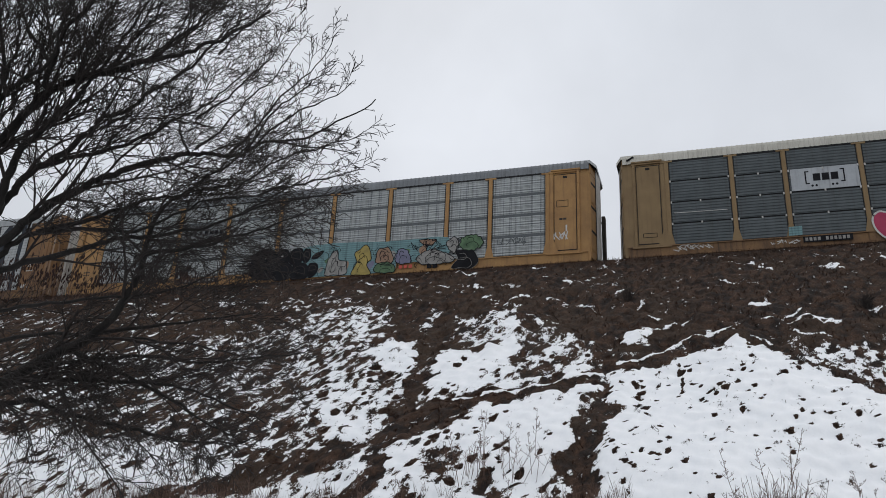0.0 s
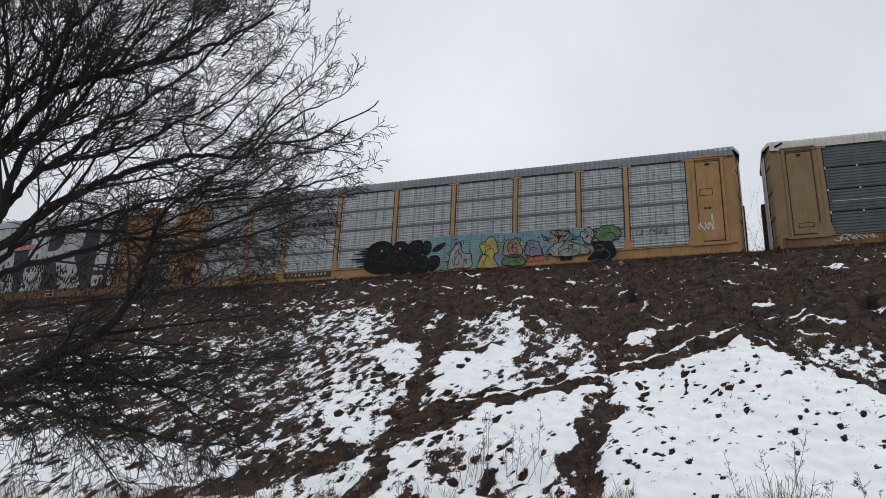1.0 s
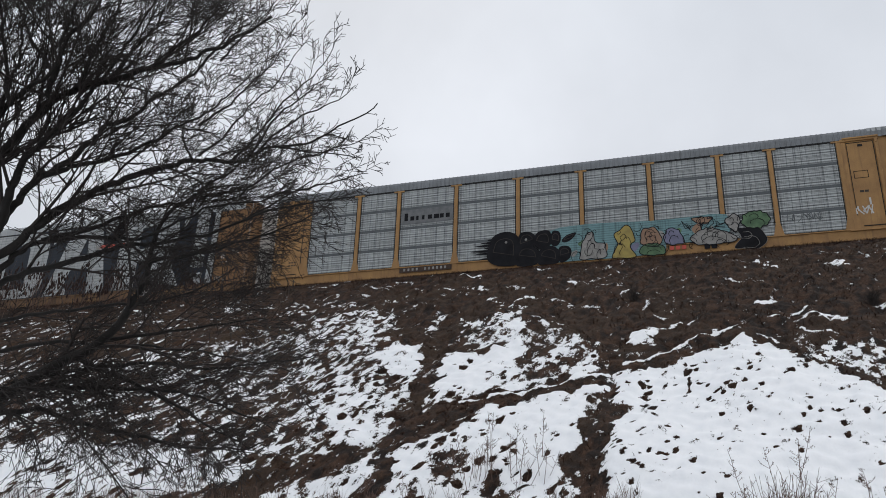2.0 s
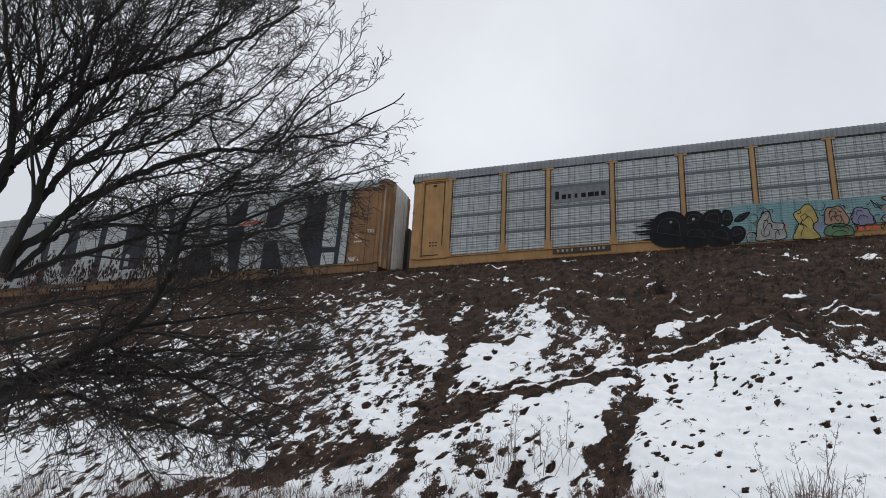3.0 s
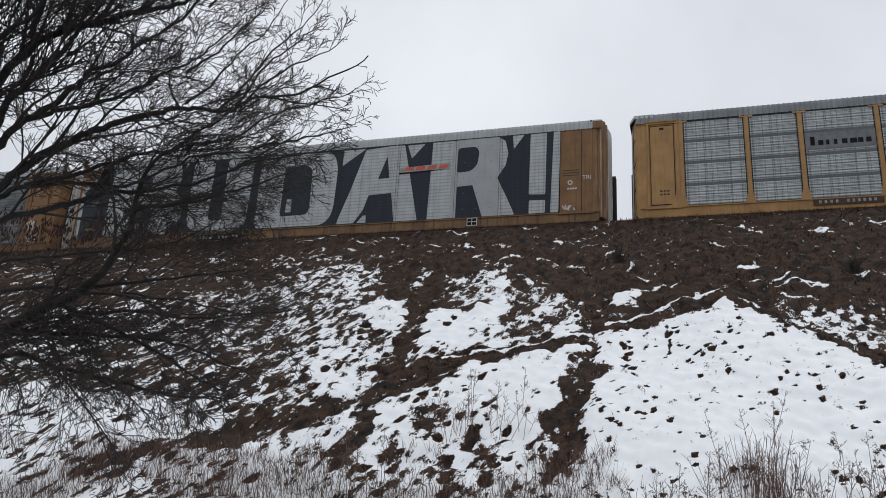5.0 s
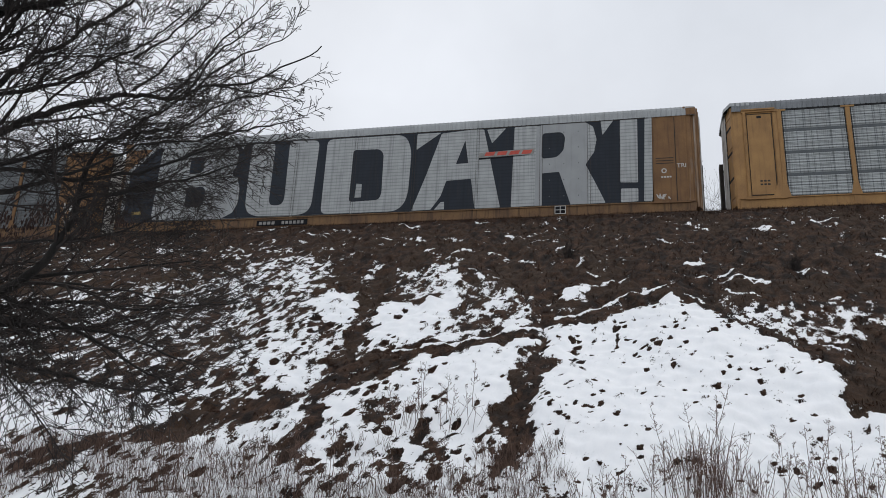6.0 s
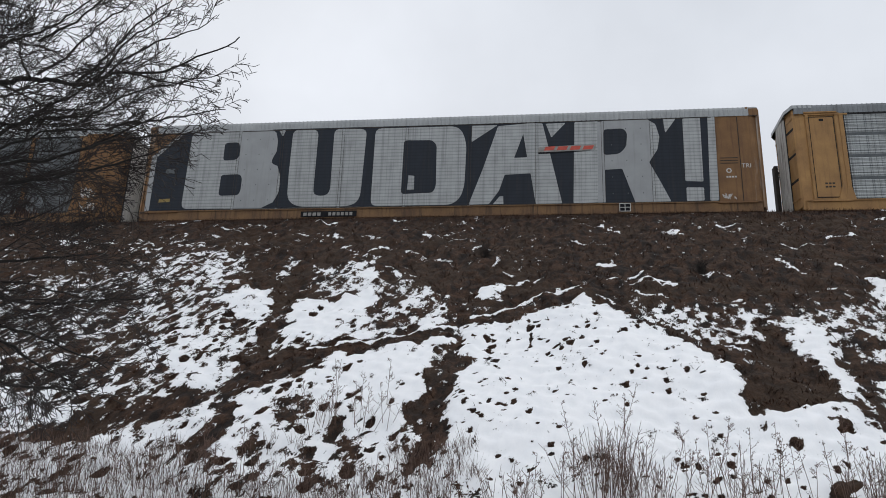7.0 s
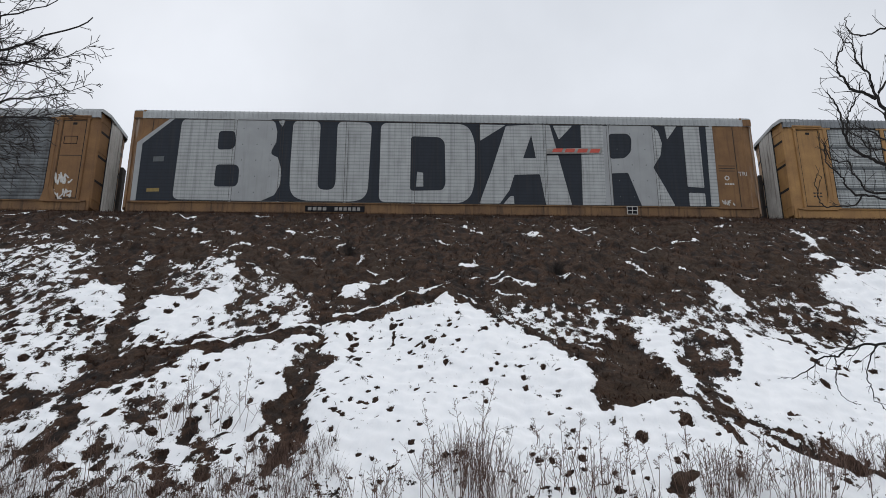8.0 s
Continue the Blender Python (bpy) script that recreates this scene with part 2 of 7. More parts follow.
def ground_material():
    """Old snow lying over matted dead grass; the snow's cover is stored on the mesh and its ragged edge comes from noise."""
    m = bpy.data.materials.new("snow_over_dead_grass")
    m.use_nodes = True
    n, l = m.node_tree.nodes, m.node_tree.links
    b = n["Principled BSDF"]
    co, at = n.new("ShaderNodeTexCoord"), n.new("ShaderNodeAttribute")
    at.attribute_name = "snow"
    turn, lie = n.new("ShaderNodeMapping"), n.new("ShaderNodeMapping")   # drifts lie longer aslant up the bank
    turn.inputs["Rotation"].default_value = (0, 0, math.radians(-85))
    lie.inputs["Scale"].default_value = (0.62, 1.15, 0.6)
    l.new(co.outputs["Object"], turn.inputs[0]), l.new(turn.outputs[0], lie.inputs[0])

    def noise_node(scale, detail, rough=0.55):
        t = n.new("ShaderNodeTexNoise")
        t.inputs["Scale"].default_value, t.inputs["Detail"].default_value, t.inputs["Roughness"].default_value = scale, detail, rough
        l.new(lie.outputs[0], t.inputs[0])
        return t.outputs["Fac"]

    def math_node(op, a, c, clamp=False):
        t = n.new("ShaderNodeMath")
        t.operation, t.use_clamp = op, clamp
        for k, v in ((0, a), (1, c)):
            if isinstance(v, (int, float)):
                t.inputs[k].default_value = v
            else:
                l.new(v, t.inputs[k])
        return t.outputs[0]

    def span(v, lo, hi, a=0.0, c=1.0):
        t = n.new("ShaderNodeMapRange")
        for k, x in (("From Min", lo), ("From Max", hi), ("To Min", a), ("To Max", c)):
            t.inputs[k].default_value = x
        l.new(v, t.inputs["Value"])
        return t.outputs[0]

    def blend(fac, a, c):
        t = n.new("ShaderNodeMix")
        t.data_type = "RGBA"
        l.new(fac, t.inputs["Factor"])
        for k, v in (("A", a), ("B", c)):
            if isinstance(v, tuple):
                t.inputs[k].default_value = (*v, 1)
            else:
                l.new(v, t.inputs[k])
        return t.outputs["Result"]
    clump, fleck, grain = noise_node(1.2, 3), noise_node(3.7, 6, 0.62), noise_node(26, 4, 0.65)
    e = math_node("ADD", math_node("MULTIPLY", math_node("SUBTRACT", clump, 0.5), 1.2), math_node("MULTIPLY", math_node("SUBTRACT", fleck, 0.5), 2.9))
    e = math_node("ADD", e, math_node("MULTIPLY", math_node("SUBTRACT", grain, 0.5), 1.0))
    cover = span(math_node("ADD", at.outputs["Fac"], e), 0.48, 0.54)
    thatch, stain = noise_node(16, 6, 0.72), noise_node(0.7, 3)
    bare = blend(span(thatch, 0.32, 0.70), (0.020, 0.0100, 0.0062), (0.090, 0.047, 0.027))
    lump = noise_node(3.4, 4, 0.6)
    # near-black where the lump noise, which also drives the relief, is low
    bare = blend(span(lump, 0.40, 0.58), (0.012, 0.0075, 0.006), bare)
    bare = blend(span(stain, 0.46, 0.70), bare, blend(span(thatch, 0.3, 0.7), (0.020, 0.0118, 0.0072), (0.066, 0.039, 0.023)))
    white = blend(span(noise_node(3.0, 5), 0.35, 0.7), (0.86, 0.87, 0.89), (0.78, 0.80, 0.83))
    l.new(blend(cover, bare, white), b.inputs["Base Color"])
    l.new(span(cover, 0, 1, 0.95, 0.6), b.inputs["Roughness"])
    b.inputs["Specular IOR Level"].default_value = 0.25
    h = math_node("ADD", math_node("MULTIPLY", cover, 0.8), math_node("ADD", math_node("MULTIPLY", thatch, span(cover, 0, 1, 1.5, 0.12)), math_node("MULTIPLY", lump, span(cover, 0, 1, 1.6, 0.3))))
    bp = n.new("ShaderNodeBump")
    bp.inputs["Strength"].default_value, bp.inputs["Distance"].default_value = 0.8, 0.05
    l.new(h, bp.inputs["Height"]), l.new(bp.outputs[0], b.inputs["Normal"])
    return m


SNOW = ground_material()


# ---------------------------------------------------------------- mesh helpers
class Form:
    """Gathers vertices and faces for one mesh."""

    def __init__(self):
        self.v, self.f = [], []

    def add(self, verts, faces):
        o = len(self.v)
        self.v.extend(verts)
        self.f.extend([tuple(i + o for i in f) for f in faces])
        return self

    def box(self, x0, x1, y0, y1, z0, z1, bevel=0.0):
        if bevel <= 0:
            return self.add([(x, y, z) for z in (z0, z1) for y in (y0, y1) for x in (x0, x1)],
                            [(0, 2, 3, 1), (4, 5, 7, 6), (0, 1, 5, 4), (2, 6, 7, 3), (0, 4, 6, 2), (1, 3, 7, 5)])
        c = bevel                                   # chamfer the long front edges
        ring = [(x0 + c, y0), (x1 - c, y0), (x1, y0 + c), (x1, y1), (x0, y1), (x0, y0 + c)]
        return self.prism(ring, z0, z1)

    def prism(self, ring, z0, z1):
        k = len(ring)
        vs = [(x, y, z0) for x, y in ring] + [(x, y, z1) for x, y in ring]
        return self.add(vs, [tuple(range(k))[::-1], tuple(range(k, 2 * k))] + [(i, (i + 1) % k, k + (i + 1) % k, k + i) for i in range(k)])

    def plate(self, ring, y0, y1):
        """A plate standing in the x-z plane: ring of (x, z), between depths y0 (front) and y1."""
        k = len(ring)
        area = sum(ring[i][0] * ring[(i + 1) % k][1] - ring[(i + 1) % k][0] * ring[i][1] for i in range(k))
        if area < 0:
            ring = ring[::-1]
        vs = [(x, y0, z) for x, z in ring] + [(x, y1, z) for x, z in ring]
        return self.add(vs, [tuple(range(k)), tuple(range(k, 2 * k))[::-1]] + [(i, k + i, k + (i + 1) % k, (i + 1) % k) for i in range(k)])

    def tube(self, pts, radii, sides=5):
        base = len(self.v)
        ref = Vector((0.31, 0.22, 0.92))
        n = len(pts)
        for i, p in enumerate(pts):
            d = (Vector(pts[min(i + 1, n - 1)]) - Vector(pts[max(i - 1, 0)])).normalized()
            a = d.cross(ref)
            if a.length < 1e-3:
                a = d.cross(Vector((1, 0, 0)))
            a.normalize()
            c = d.cross(a)
            for s in range(sides):
                t = 2 * math.pi * s / sides
                self.v.append(tuple(Vector(p) + (a * math.cos(t) + c * math.sin(t)) * radii[i]))
        for i in range(n - 1):
            for s in range(sides):
                t = (s + 1) % sides
                self.f.append((base + i * sides + s, base + i * sides + t, base + (i + 1) * sides + t, base + (i + 1) * sides + s))
        self.f.append(tuple(base + (n - 1) * sides + s for s in range(sides)))
        return self

    def mesh(self, name, material, smooth=False):
        me = bpy.data.meshes.new(name)
        me.from_pydata(self.v, [], self.f)
        me.materials.append(material)
        if smooth:
            me.polygons.foreach_set("use_smooth", [True] * len(me.polygons))
        me.update()
        return me


def part(name, form, material, parent, label="", smooth=False, m=None):
    """One mesh object under a thing or a part; form is a Form or a ready mesh."""
    me = form.mesh(name, material, smooth) if isinstance(form, Form) else form
    ob = new(name, me)
    ob.parent = parent
    if m is not None:
        ob.matrix_local = m
    if label:
        tagged(ob, label)
    return ob


def thing(name, label, category, at=(0, 0, 0), group="", kind=""):
    ob = new(name)
    ob.empty_display_size = 0.3
    ob.location = at
    return tagged(ob, label, category, group, kind)


def setting(name, form, material, label, category, smooth=False):
    return tagged(new(name, form.mesh(name, material, smooth)), label, category, kind="structure")


# ---------------------------------------------------------------- ground: shapes of the lying snow, in metres on the plan
SNOW_PATCHY = [(-28.58, 20.3), (-23.82, 21.64), (-17.02, 21.94), (-13.95, 23.05), (-12.43, 25.71), (-9.88, 24.37), (-8.41, 20.56), (-7.95, 17.54), (-8.38, 15.3), (-11.39, 15.24), (-16.71, 15.71), (-20.46, 15.06)]
SNOW_EDGE = [(-13.1, 24.75), (-11.71, 25.46), (-10.06, 24.23), (-9.3, 21.57), (-7.93, 21.37), (-6.69, 19.15), (-6.0, 16.69), (-6.28, 15.48), (-7.66, 15.35), (-9.78, 17.77)]
SNOW_LOW = [(-20.46, 15.06), (-16.5, 15.54), (-14.58, 15.65), (-11.56, 15.44), (-9.47, 14.56), (-8.81, 14.19), (-9.63, 13.59), (-11.19, 12.8), (-12.46, 12.18), (-14.73, 11.37)]
SNOW_FOOT = [(-12.12, 11.89), (-10.88, 12.49), (-9.68, 13.2), (-8.31, 13.81), (-6.98, 14.59), (-6.35, 15.15), (-5.97, 13.86), (-5.78, 12.82), (-6.01, 12.04), (-7.51, 10.62), (-10.26, 10.35)]
SNOW_DRIFT = [(-8.71, 18.15), (-7.48, 18.6), (-6.88, 17.21), (-6.76, 15.77), (-7.73, 15.07), (-7.8, 16.02), (-8.57, 16.92)]
SNOW_HOLLOW = [(-6.18, 15.26), (-5.5, 15.48), (-4.95, 16.44), (-4.81, 16.7), (-3.94, 14.37), (-3.19, 13.43), (-3.9, 13.42), (-4.85, 13.58), (-5.66, 13.42), (-6.27, 12.96), (-7.25, 14.64), (-6.72, 14.74)]
SNOW_BESIDE = [(-5.08, 21.67), (-4.16, 22.44), (-2.84, 20.6), (-2.53, 19.52), (-3.54, 18.78), (-4.44, 18.49), (-4.7, 19.94)]
SNOW_CROWN = [(-7.43, 23.6), (-6.58, 23.28), (-6.03, 24.48), (-5.02, 22.68), (-4.78, 20.99), (-6.01, 20.74), (-6.75, 21.63)]
SNOW_WISP = [(-8.39, 22.48), (-8.51, 23.56), (-8.56, 24.9), (-8.18, 24.16), (-8.04, 22.59)]
SNOW_FLECKED = [(2.19, 19.61), (3.16, 19.98), (3.7, 19.8), (4.22, 18.37), (4.51, 18.24), (4.19, 17.61), (3.69, 17.6), (3.26, 18.29), (2.58, 18.96)]
SNOW_SCATTER = [(6.41, 19.39), (7.15, 20.39), (7.94, 20.0), (7.49, 18.35), (6.5, 16.44), (6.1, 16.18), (5.99, 17.4)]
SNOW_APRON = [(8.92, 21.17), (10.09, 20.45), (10.64, 19.85), (10.1, 18.07), (8.52, 18.04), (8.0, 18.87)]
SNOW_MAIN = [(-2.06, 18.87), (-1.6, 19.13), (-0.66, 19.3), (-0.47, 19.71), (0.31, 20.04), (0.68, 20.55), (0.95, 20.06), (1.55, 19.56), (1.88, 18.73), (2.45, 18.08), (3.19, 17.3), (3.59, 16.54), (3.38, 15.56), (3.29, 14.55), (3.51, 14.99), (3.67, 14.67), (3.97, 14.67), (4.3, 15.04), (4.53, 14.52), (4.92, 14.88), (5.3, 13.96), (5.15, 12.83), (4.49, 11.11), (-2.39, 11.13), (-2.15, 12.68), (-1.76, 13.43), (-1.83, 14.29), (-1.85, 15.29), (-1.81, 16.17), (-1.83, 17.01), (-2.08, 17.89)]
SNOW_MID = [(-4.75, 16.86), (-3.6, 17.38), (-2.25, 18.2), (-2.36, 17.52), (-2.67, 16.73), (-2.51, 15.74), (-2.64, 15.18), (-2.64, 14.38), (-2.73, 13.76), (-2.38, 12.97), (-2.48, 12.68), (-2.81, 12.68), (-3.15, 13.59), (-3.96, 14.43), (-4.29, 14.56), (-4.62, 15.49), (-4.66, 16.19)]
SNOW_LEFT = [(-6.91, 20.51), (-6.47, 20.82), (-5.9, 20.4), (-5.21, 20.76), (-5.62, 23.09), (-5.08, 22.57), (-4.71, 20.68), (-4.63, 19.19), (-4.94, 18.22), (-5.45, 17.9), (-6.3, 17.7), (-6.47, 18.46), (-6.7, 19.52)]
SNOW_TRIANGLE = [(-8.88, 20.68), (-8.32, 21.22), (-7.64, 20.97), (-7.13, 19.14), (-7.02, 18.38), (-7.84, 19.05), (-8.26, 19.68), (-9.03, 19.85)]
SNOW_SMALL = [(-2.12, 20.57), (-1.95, 21.47), (-1.54, 21.76), (-1.33, 21.39), (-1.49, 20.59)]
SNOW_BLOB = [(1.23, 23.4), (1.44, 23.98), (1.8, 24.06), (1.62, 23.3)]
SNOW_TONGUE = [(5.29, 19.29), (5.81, 19.27), (5.93, 18.0), (5.62, 16.83), (5.55, 15.76), (5.24, 15.53), (5.05, 16.29), (5.04, 17.32), (5.1, 18.31)]
SNOW_RIGHT = [(7.3, 18.69), (7.19, 17.65), (6.7, 16.57), (6.11, 15.82), (5.99, 15.01), (6.2, 14.62), (6.61, 14.06), (7.8, 13.22), (8.43, 12.84), (12.5, 18.1), (10.96, 18.41), (9.49, 17.5), (8.69, 17.89), (7.86, 18.03), (7.67, 18.76)]
SNOW_SPILL = [(8.14, 22.0), (8.49, 21.44), (8.47, 20.13), (7.99, 19.72), (7.85, 20.53)]
SNOW_FAR = [(11.21, 21.98), (12.99, 22.96), (14.41, 22.78), (15.67, 22.19), (13.31, 19.14), (11.55, 19.3), (10.98, 19.47), (10.85, 20.47)]
SNOW_STREAK = [(13.82, 28.09), (13.96, 27.76), (13.6, 25.66), (13.22, 25.51)]
SNOW_SHELF = [(12.84, 25.09), (13.21, 24.66), (13.29, 23.29), (12.78, 23.17), (12.61, 24.08)]
SNOW_BETWEEN = [(4.63, 14.52), (5.38, 14.14), (5.86, 14.33), (6.37, 13.62), (7.16, 12.69), (6.34, 11.11), (4.34, 11.11), (4.82, 12.69)]
SOIL = [(3.62, 16.59), (4.2, 17.61), (4.61, 18.92), (4.98, 18.82), (4.9, 17.68), (4.87, 16.82), (5.08, 16.0), (4.94, 15.3), (4.6, 15.0), (4.0, 14.75), (3.69, 14.75), (3.6, 15.04), (3.35, 14.55), (3.31, 15.01)]
SOIL_GULLY = [(5.91, 17.85), (6.42, 18.4), (6.22, 16.83), (6.07, 15.86), (5.6, 15.4), (5.63, 16.25), (5.7, 17.05)]
SOIL_SLIP = [(9.43, 19.91), (10.34, 18.67), (9.84, 18.06), (9.18, 18.79)]
SOIL_PIT = [(3.7, 12.52), (4.08, 13.01), (4.45, 13.01), (4.31, 12.52), (3.86, 12.15), (3.7, 12.25)]
BARE_MID = [(-2.78, 21.73), (-2.09, 20.83), (-2.04, 19.42), (-2.12, 18.8), (-2.02, 17.58), (-1.78, 16.53), (-1.96, 16.03), (-1.9, 15.25), (-1.92, 14.44), (-1.82, 13.56), (-2.17, 12.88), (-2.38, 12.74), (-2.39, 13.43), (-2.17, 13.76), (-2.61, 14.44), (-2.61, 15.12), (-2.48, 15.74), (-2.64, 16.6), (-2.43, 17.23), (-2.24, 18.14), (-2.42, 19.23)]
BARE_LEFT = [(-7.61, 21.06), (-6.95, 20.1), (-6.6, 18.87), (-6.24, 17.46), (-5.9, 16.18), (-5.76, 15.48), (-5.93, 14.95), (-5.63, 14.09), (-5.71, 13.42), (-5.9, 12.89), (-6.1, 13.74), (-6.23, 14.55), (-6.3, 15.26), (-6.66, 16.17), (-6.69, 16.95), (-6.88, 18.13), (-7.17, 19.28)]
BARE_TRACK = [(-7.72, 15.46), (-7.01, 15.3), (-6.53, 15.56), (-6.12, 16.06), (-6.05, 17.38), (-5.37, 17.65), (-4.01, 18.04), (-2.56, 18.8), (-2.03, 19.38), (-0.57, 20.61), (0.79, 21.44), (0.91, 20.72), (-0.67, 19.52), (-1.61, 19.24), (-2.12, 19.02), (-2.28, 18.26), (-3.63, 17.5), (-4.78, 16.97), (-4.99, 16.57), (-5.55, 16.13), (-5.73, 15.66), (-6.22, 15.13), (-6.81, 14.92), (-7.29, 14.72)]
BARE_PATH = [(-13.31, 11.81), (-12.29, 12.26), (-11.19, 12.8), (-9.98, 13.56), (-9.03, 14.31), (-7.73, 15.07), (-6.47, 15.82), (-6.8, 17.51), (-6.46, 17.2), (-6.09, 15.53), (-6.98, 14.59), (-8.1, 13.86), (-9.37, 13.27), (-10.92, 12.52), (-12.27, 12.02), (-13.07, 11.62)]
BARE_DOWN = [(0.91, 20.81), (1.31, 20.07), (2.23, 19.39), (2.88, 18.35), (4.14, 17.43), (3.6, 16.59), (2.46, 18.14), (1.81, 19.3), (0.95, 20.14)]
BARE_HUMMOCK = [(-5.14, 14.37), (-5.16, 15.27), (-4.64, 15.27), (-4.48, 14.66), (-4.66, 14.01), (-4.89, 14.01)]
BARE_KNOLL = [(-4.1, 14.01), (-3.75, 14.37), (-3.29, 13.92), (-3.28, 13.43), (-3.69, 13.59)]
WHITE_RUT_A = [(-6.05, 17.53), (-4.84, 17.51), (-3.98, 17.92), (-2.36, 18.8)]
WHITE_RUT_B = [(-4.29, 18.17), (-3.39, 18.68), (-2.61, 19.15)]
WHITE_RUT_C = [(-2.03, 19.38), (-1.38, 19.77), (-0.57, 20.52), (0.79, 21.39)]
WHITE_RUT_D = [(2.27, 19.13), (2.91, 18.51), (3.95, 17.31)]
WHITE_RUT_E = [(2.57, 19.32), (3.39, 18.29), (4.1, 17.61)]
DARK_RUT_A = [(4.86, 15.3), (5.53, 14.99), (5.81, 14.62), (6.48, 14.0)]
DARK_RUT_B = [(5.6, 14.43), (6.13, 13.88), (6.75, 13.46), (7.3, 12.91), (7.67, 12.52)]
DARK_RUT_C = [(5.68, 14.0), (5.93, 13.59)]
DARK_RUT_D = [(5.36, 14.14), (5.47, 13.75)]
DARK_CRACK = [(-0.6, 19.26), (-0.5, 17.91), (-0.61, 17.6)]
DARK_CURL = [(7.25, 19.04), (6.99, 17.41), (6.59, 16.44)]
TUFT_SPOTS = [(-1.54, 18.28, 0.082), (-1.42, 17.9, 0.053), (-1.35, 17.53, 0.065), (-1.25, 16.96, 0.088), (-1.05, 17.54, 0.046), (-1.12, 16.61, 0.037), (-1.34, 15.86, 0.053), (-1.19, 14.92, 0.049), (-0.74, 15.05, 0.044), (-0.47, 14.62, 0.075), (-1.43, 13.97, 0.082), (-1.45, 14.52, 0.075), (-1.63, 14.77, 0.065), (-1.28, 14.33, 0.042), (-1.73, 15.19, 0.056), (-1.78, 14.11, 0.042), (-0.95, 14.48, 0.027), (-0.3, 14.17, 0.031), (-0.08, 13.63, 0.05), (-0.41, 19.19, 0.108), (-0.33, 18.16, 0.061), (-0.18, 19.27, 0.058), (0.95, 19.21, 0.101), (1.53, 18.26, 0.164), (1.87, 18.6, 0.084)]
TUFT_MARKS = [(0.3, 19.85, 0.06), (0.03, 17.76, 0.066), (0.34, 17.77, 0.079), (0.6, 17.99, 0.08), (-0.16, 17.55, 0.052), (0.87, 18.41, 0.069), (0.76, 17.47, 0.065), (0.62, 16.9, 0.062), (0.09, 16.63, 0.055), (1.65, 16.65, 0.074), (1.33, 15.89, 0.082), (1.65, 16.06, 0.042), (1.28, 15.15, 0.05), (2.09, 16.02, 0.071), (2.08, 15.71, 0.047), (1.99, 17.0, 0.044), (2.41, 16.84, 0.057), (2.14, 16.39, 0.043), (2.55, 16.32, 0.055), (2.72, 15.55, 0.041), (2.14, 14.66, 0.043), (-0.02, 15.53, 0.034), (0.21, 15.42, 0.028), (0.74, 15.84, 0.035), (0.36, 15.81, 0.023)]
TUFT_CLODS = [(2.16, 13.36, 0.108), (1.7, 13.05, 0.067), (2.12, 12.69, 0.075), (-0.51, 12.68, 0.074), (-0.97, 12.68, 0.046), (0.56, 12.97, 0.047), (2.67, 13.44, 0.075), (3.1, 12.98, 0.068), (3.36, 12.98, 0.068), (3.1, 12.69, 0.038), (-1.64, 12.68, 0.046), (-3.9, 15.28, 0.069), (-4.46, 16.32, 0.05), (-3.27, 14.38, 0.086), (-4.7, 17.85, 0.123), (-5.8, 17.83, 0.139), (8.78, 16.33, 0.095), (9.18, 16.6, 0.07), (5.26, 13.45, 0.047), (5.96, 13.29, 0.037), (-1.84, 21.61, 0.115), (5.2, 14.42, 0.045)]
FOLDS_A = [[(-4.79, 25.03), (-3.87, 24.43), (-3.07, 23.73)], [(-3.66, 26.46), (-2.64, 26.0)], [(1.01, 28.49), (1.35, 28.08)], [(0.58, 25.9), (1.69, 25.52)], [(1.44, 21.93), (1.75, 21.84)], [(2.03, 21.56), (2.73, 21.87)], [(3.56, 27.12), (4.28, 26.69)], [(4.08, 22.61), (4.79, 22.52)], [(5.14, 26.8), (6.58, 27.63)], [(6.99, 25.03), (8.45, 25.48)]]
FOLDS_B = [[(7.67, 23.3), (8.17, 22.0)], [(9.22, 22.54), (9.78, 22.24)], [(6.58, 21.21), (7.17, 20.95)], [(-8.2, 27.52), (-6.66, 26.95), (-6.01, 26.3)], [(-9.59, 27.63), (-8.89, 27.33)], [(-13.28, 28.92), (-11.85, 28.37)], [(-4.53, 27.04), (-3.82, 26.53)], [(-1.47, 22.51), (-0.91, 22.32)], [(-2.54, 25.11), (-1.81, 25.0)], [(8.7, 26.19), (9.73, 26.08)]]
FOLDS_C = [[(4.06, 20.12), (4.62, 20.34)], [(2.12, 20.93), (2.89, 20.51)], [(1.07, 20.47), (1.58, 19.87)], [(-1.54, 21.76), (-0.3, 21.94)], [(-13.33, 26.1), (-12.24, 25.79)], [(-12.07, 24.79), (-11.11, 25.35)], [(-9.35, 29.1), (-8.33, 28.88)], [(-4.99, 23.22), (-3.85, 22.45)]]
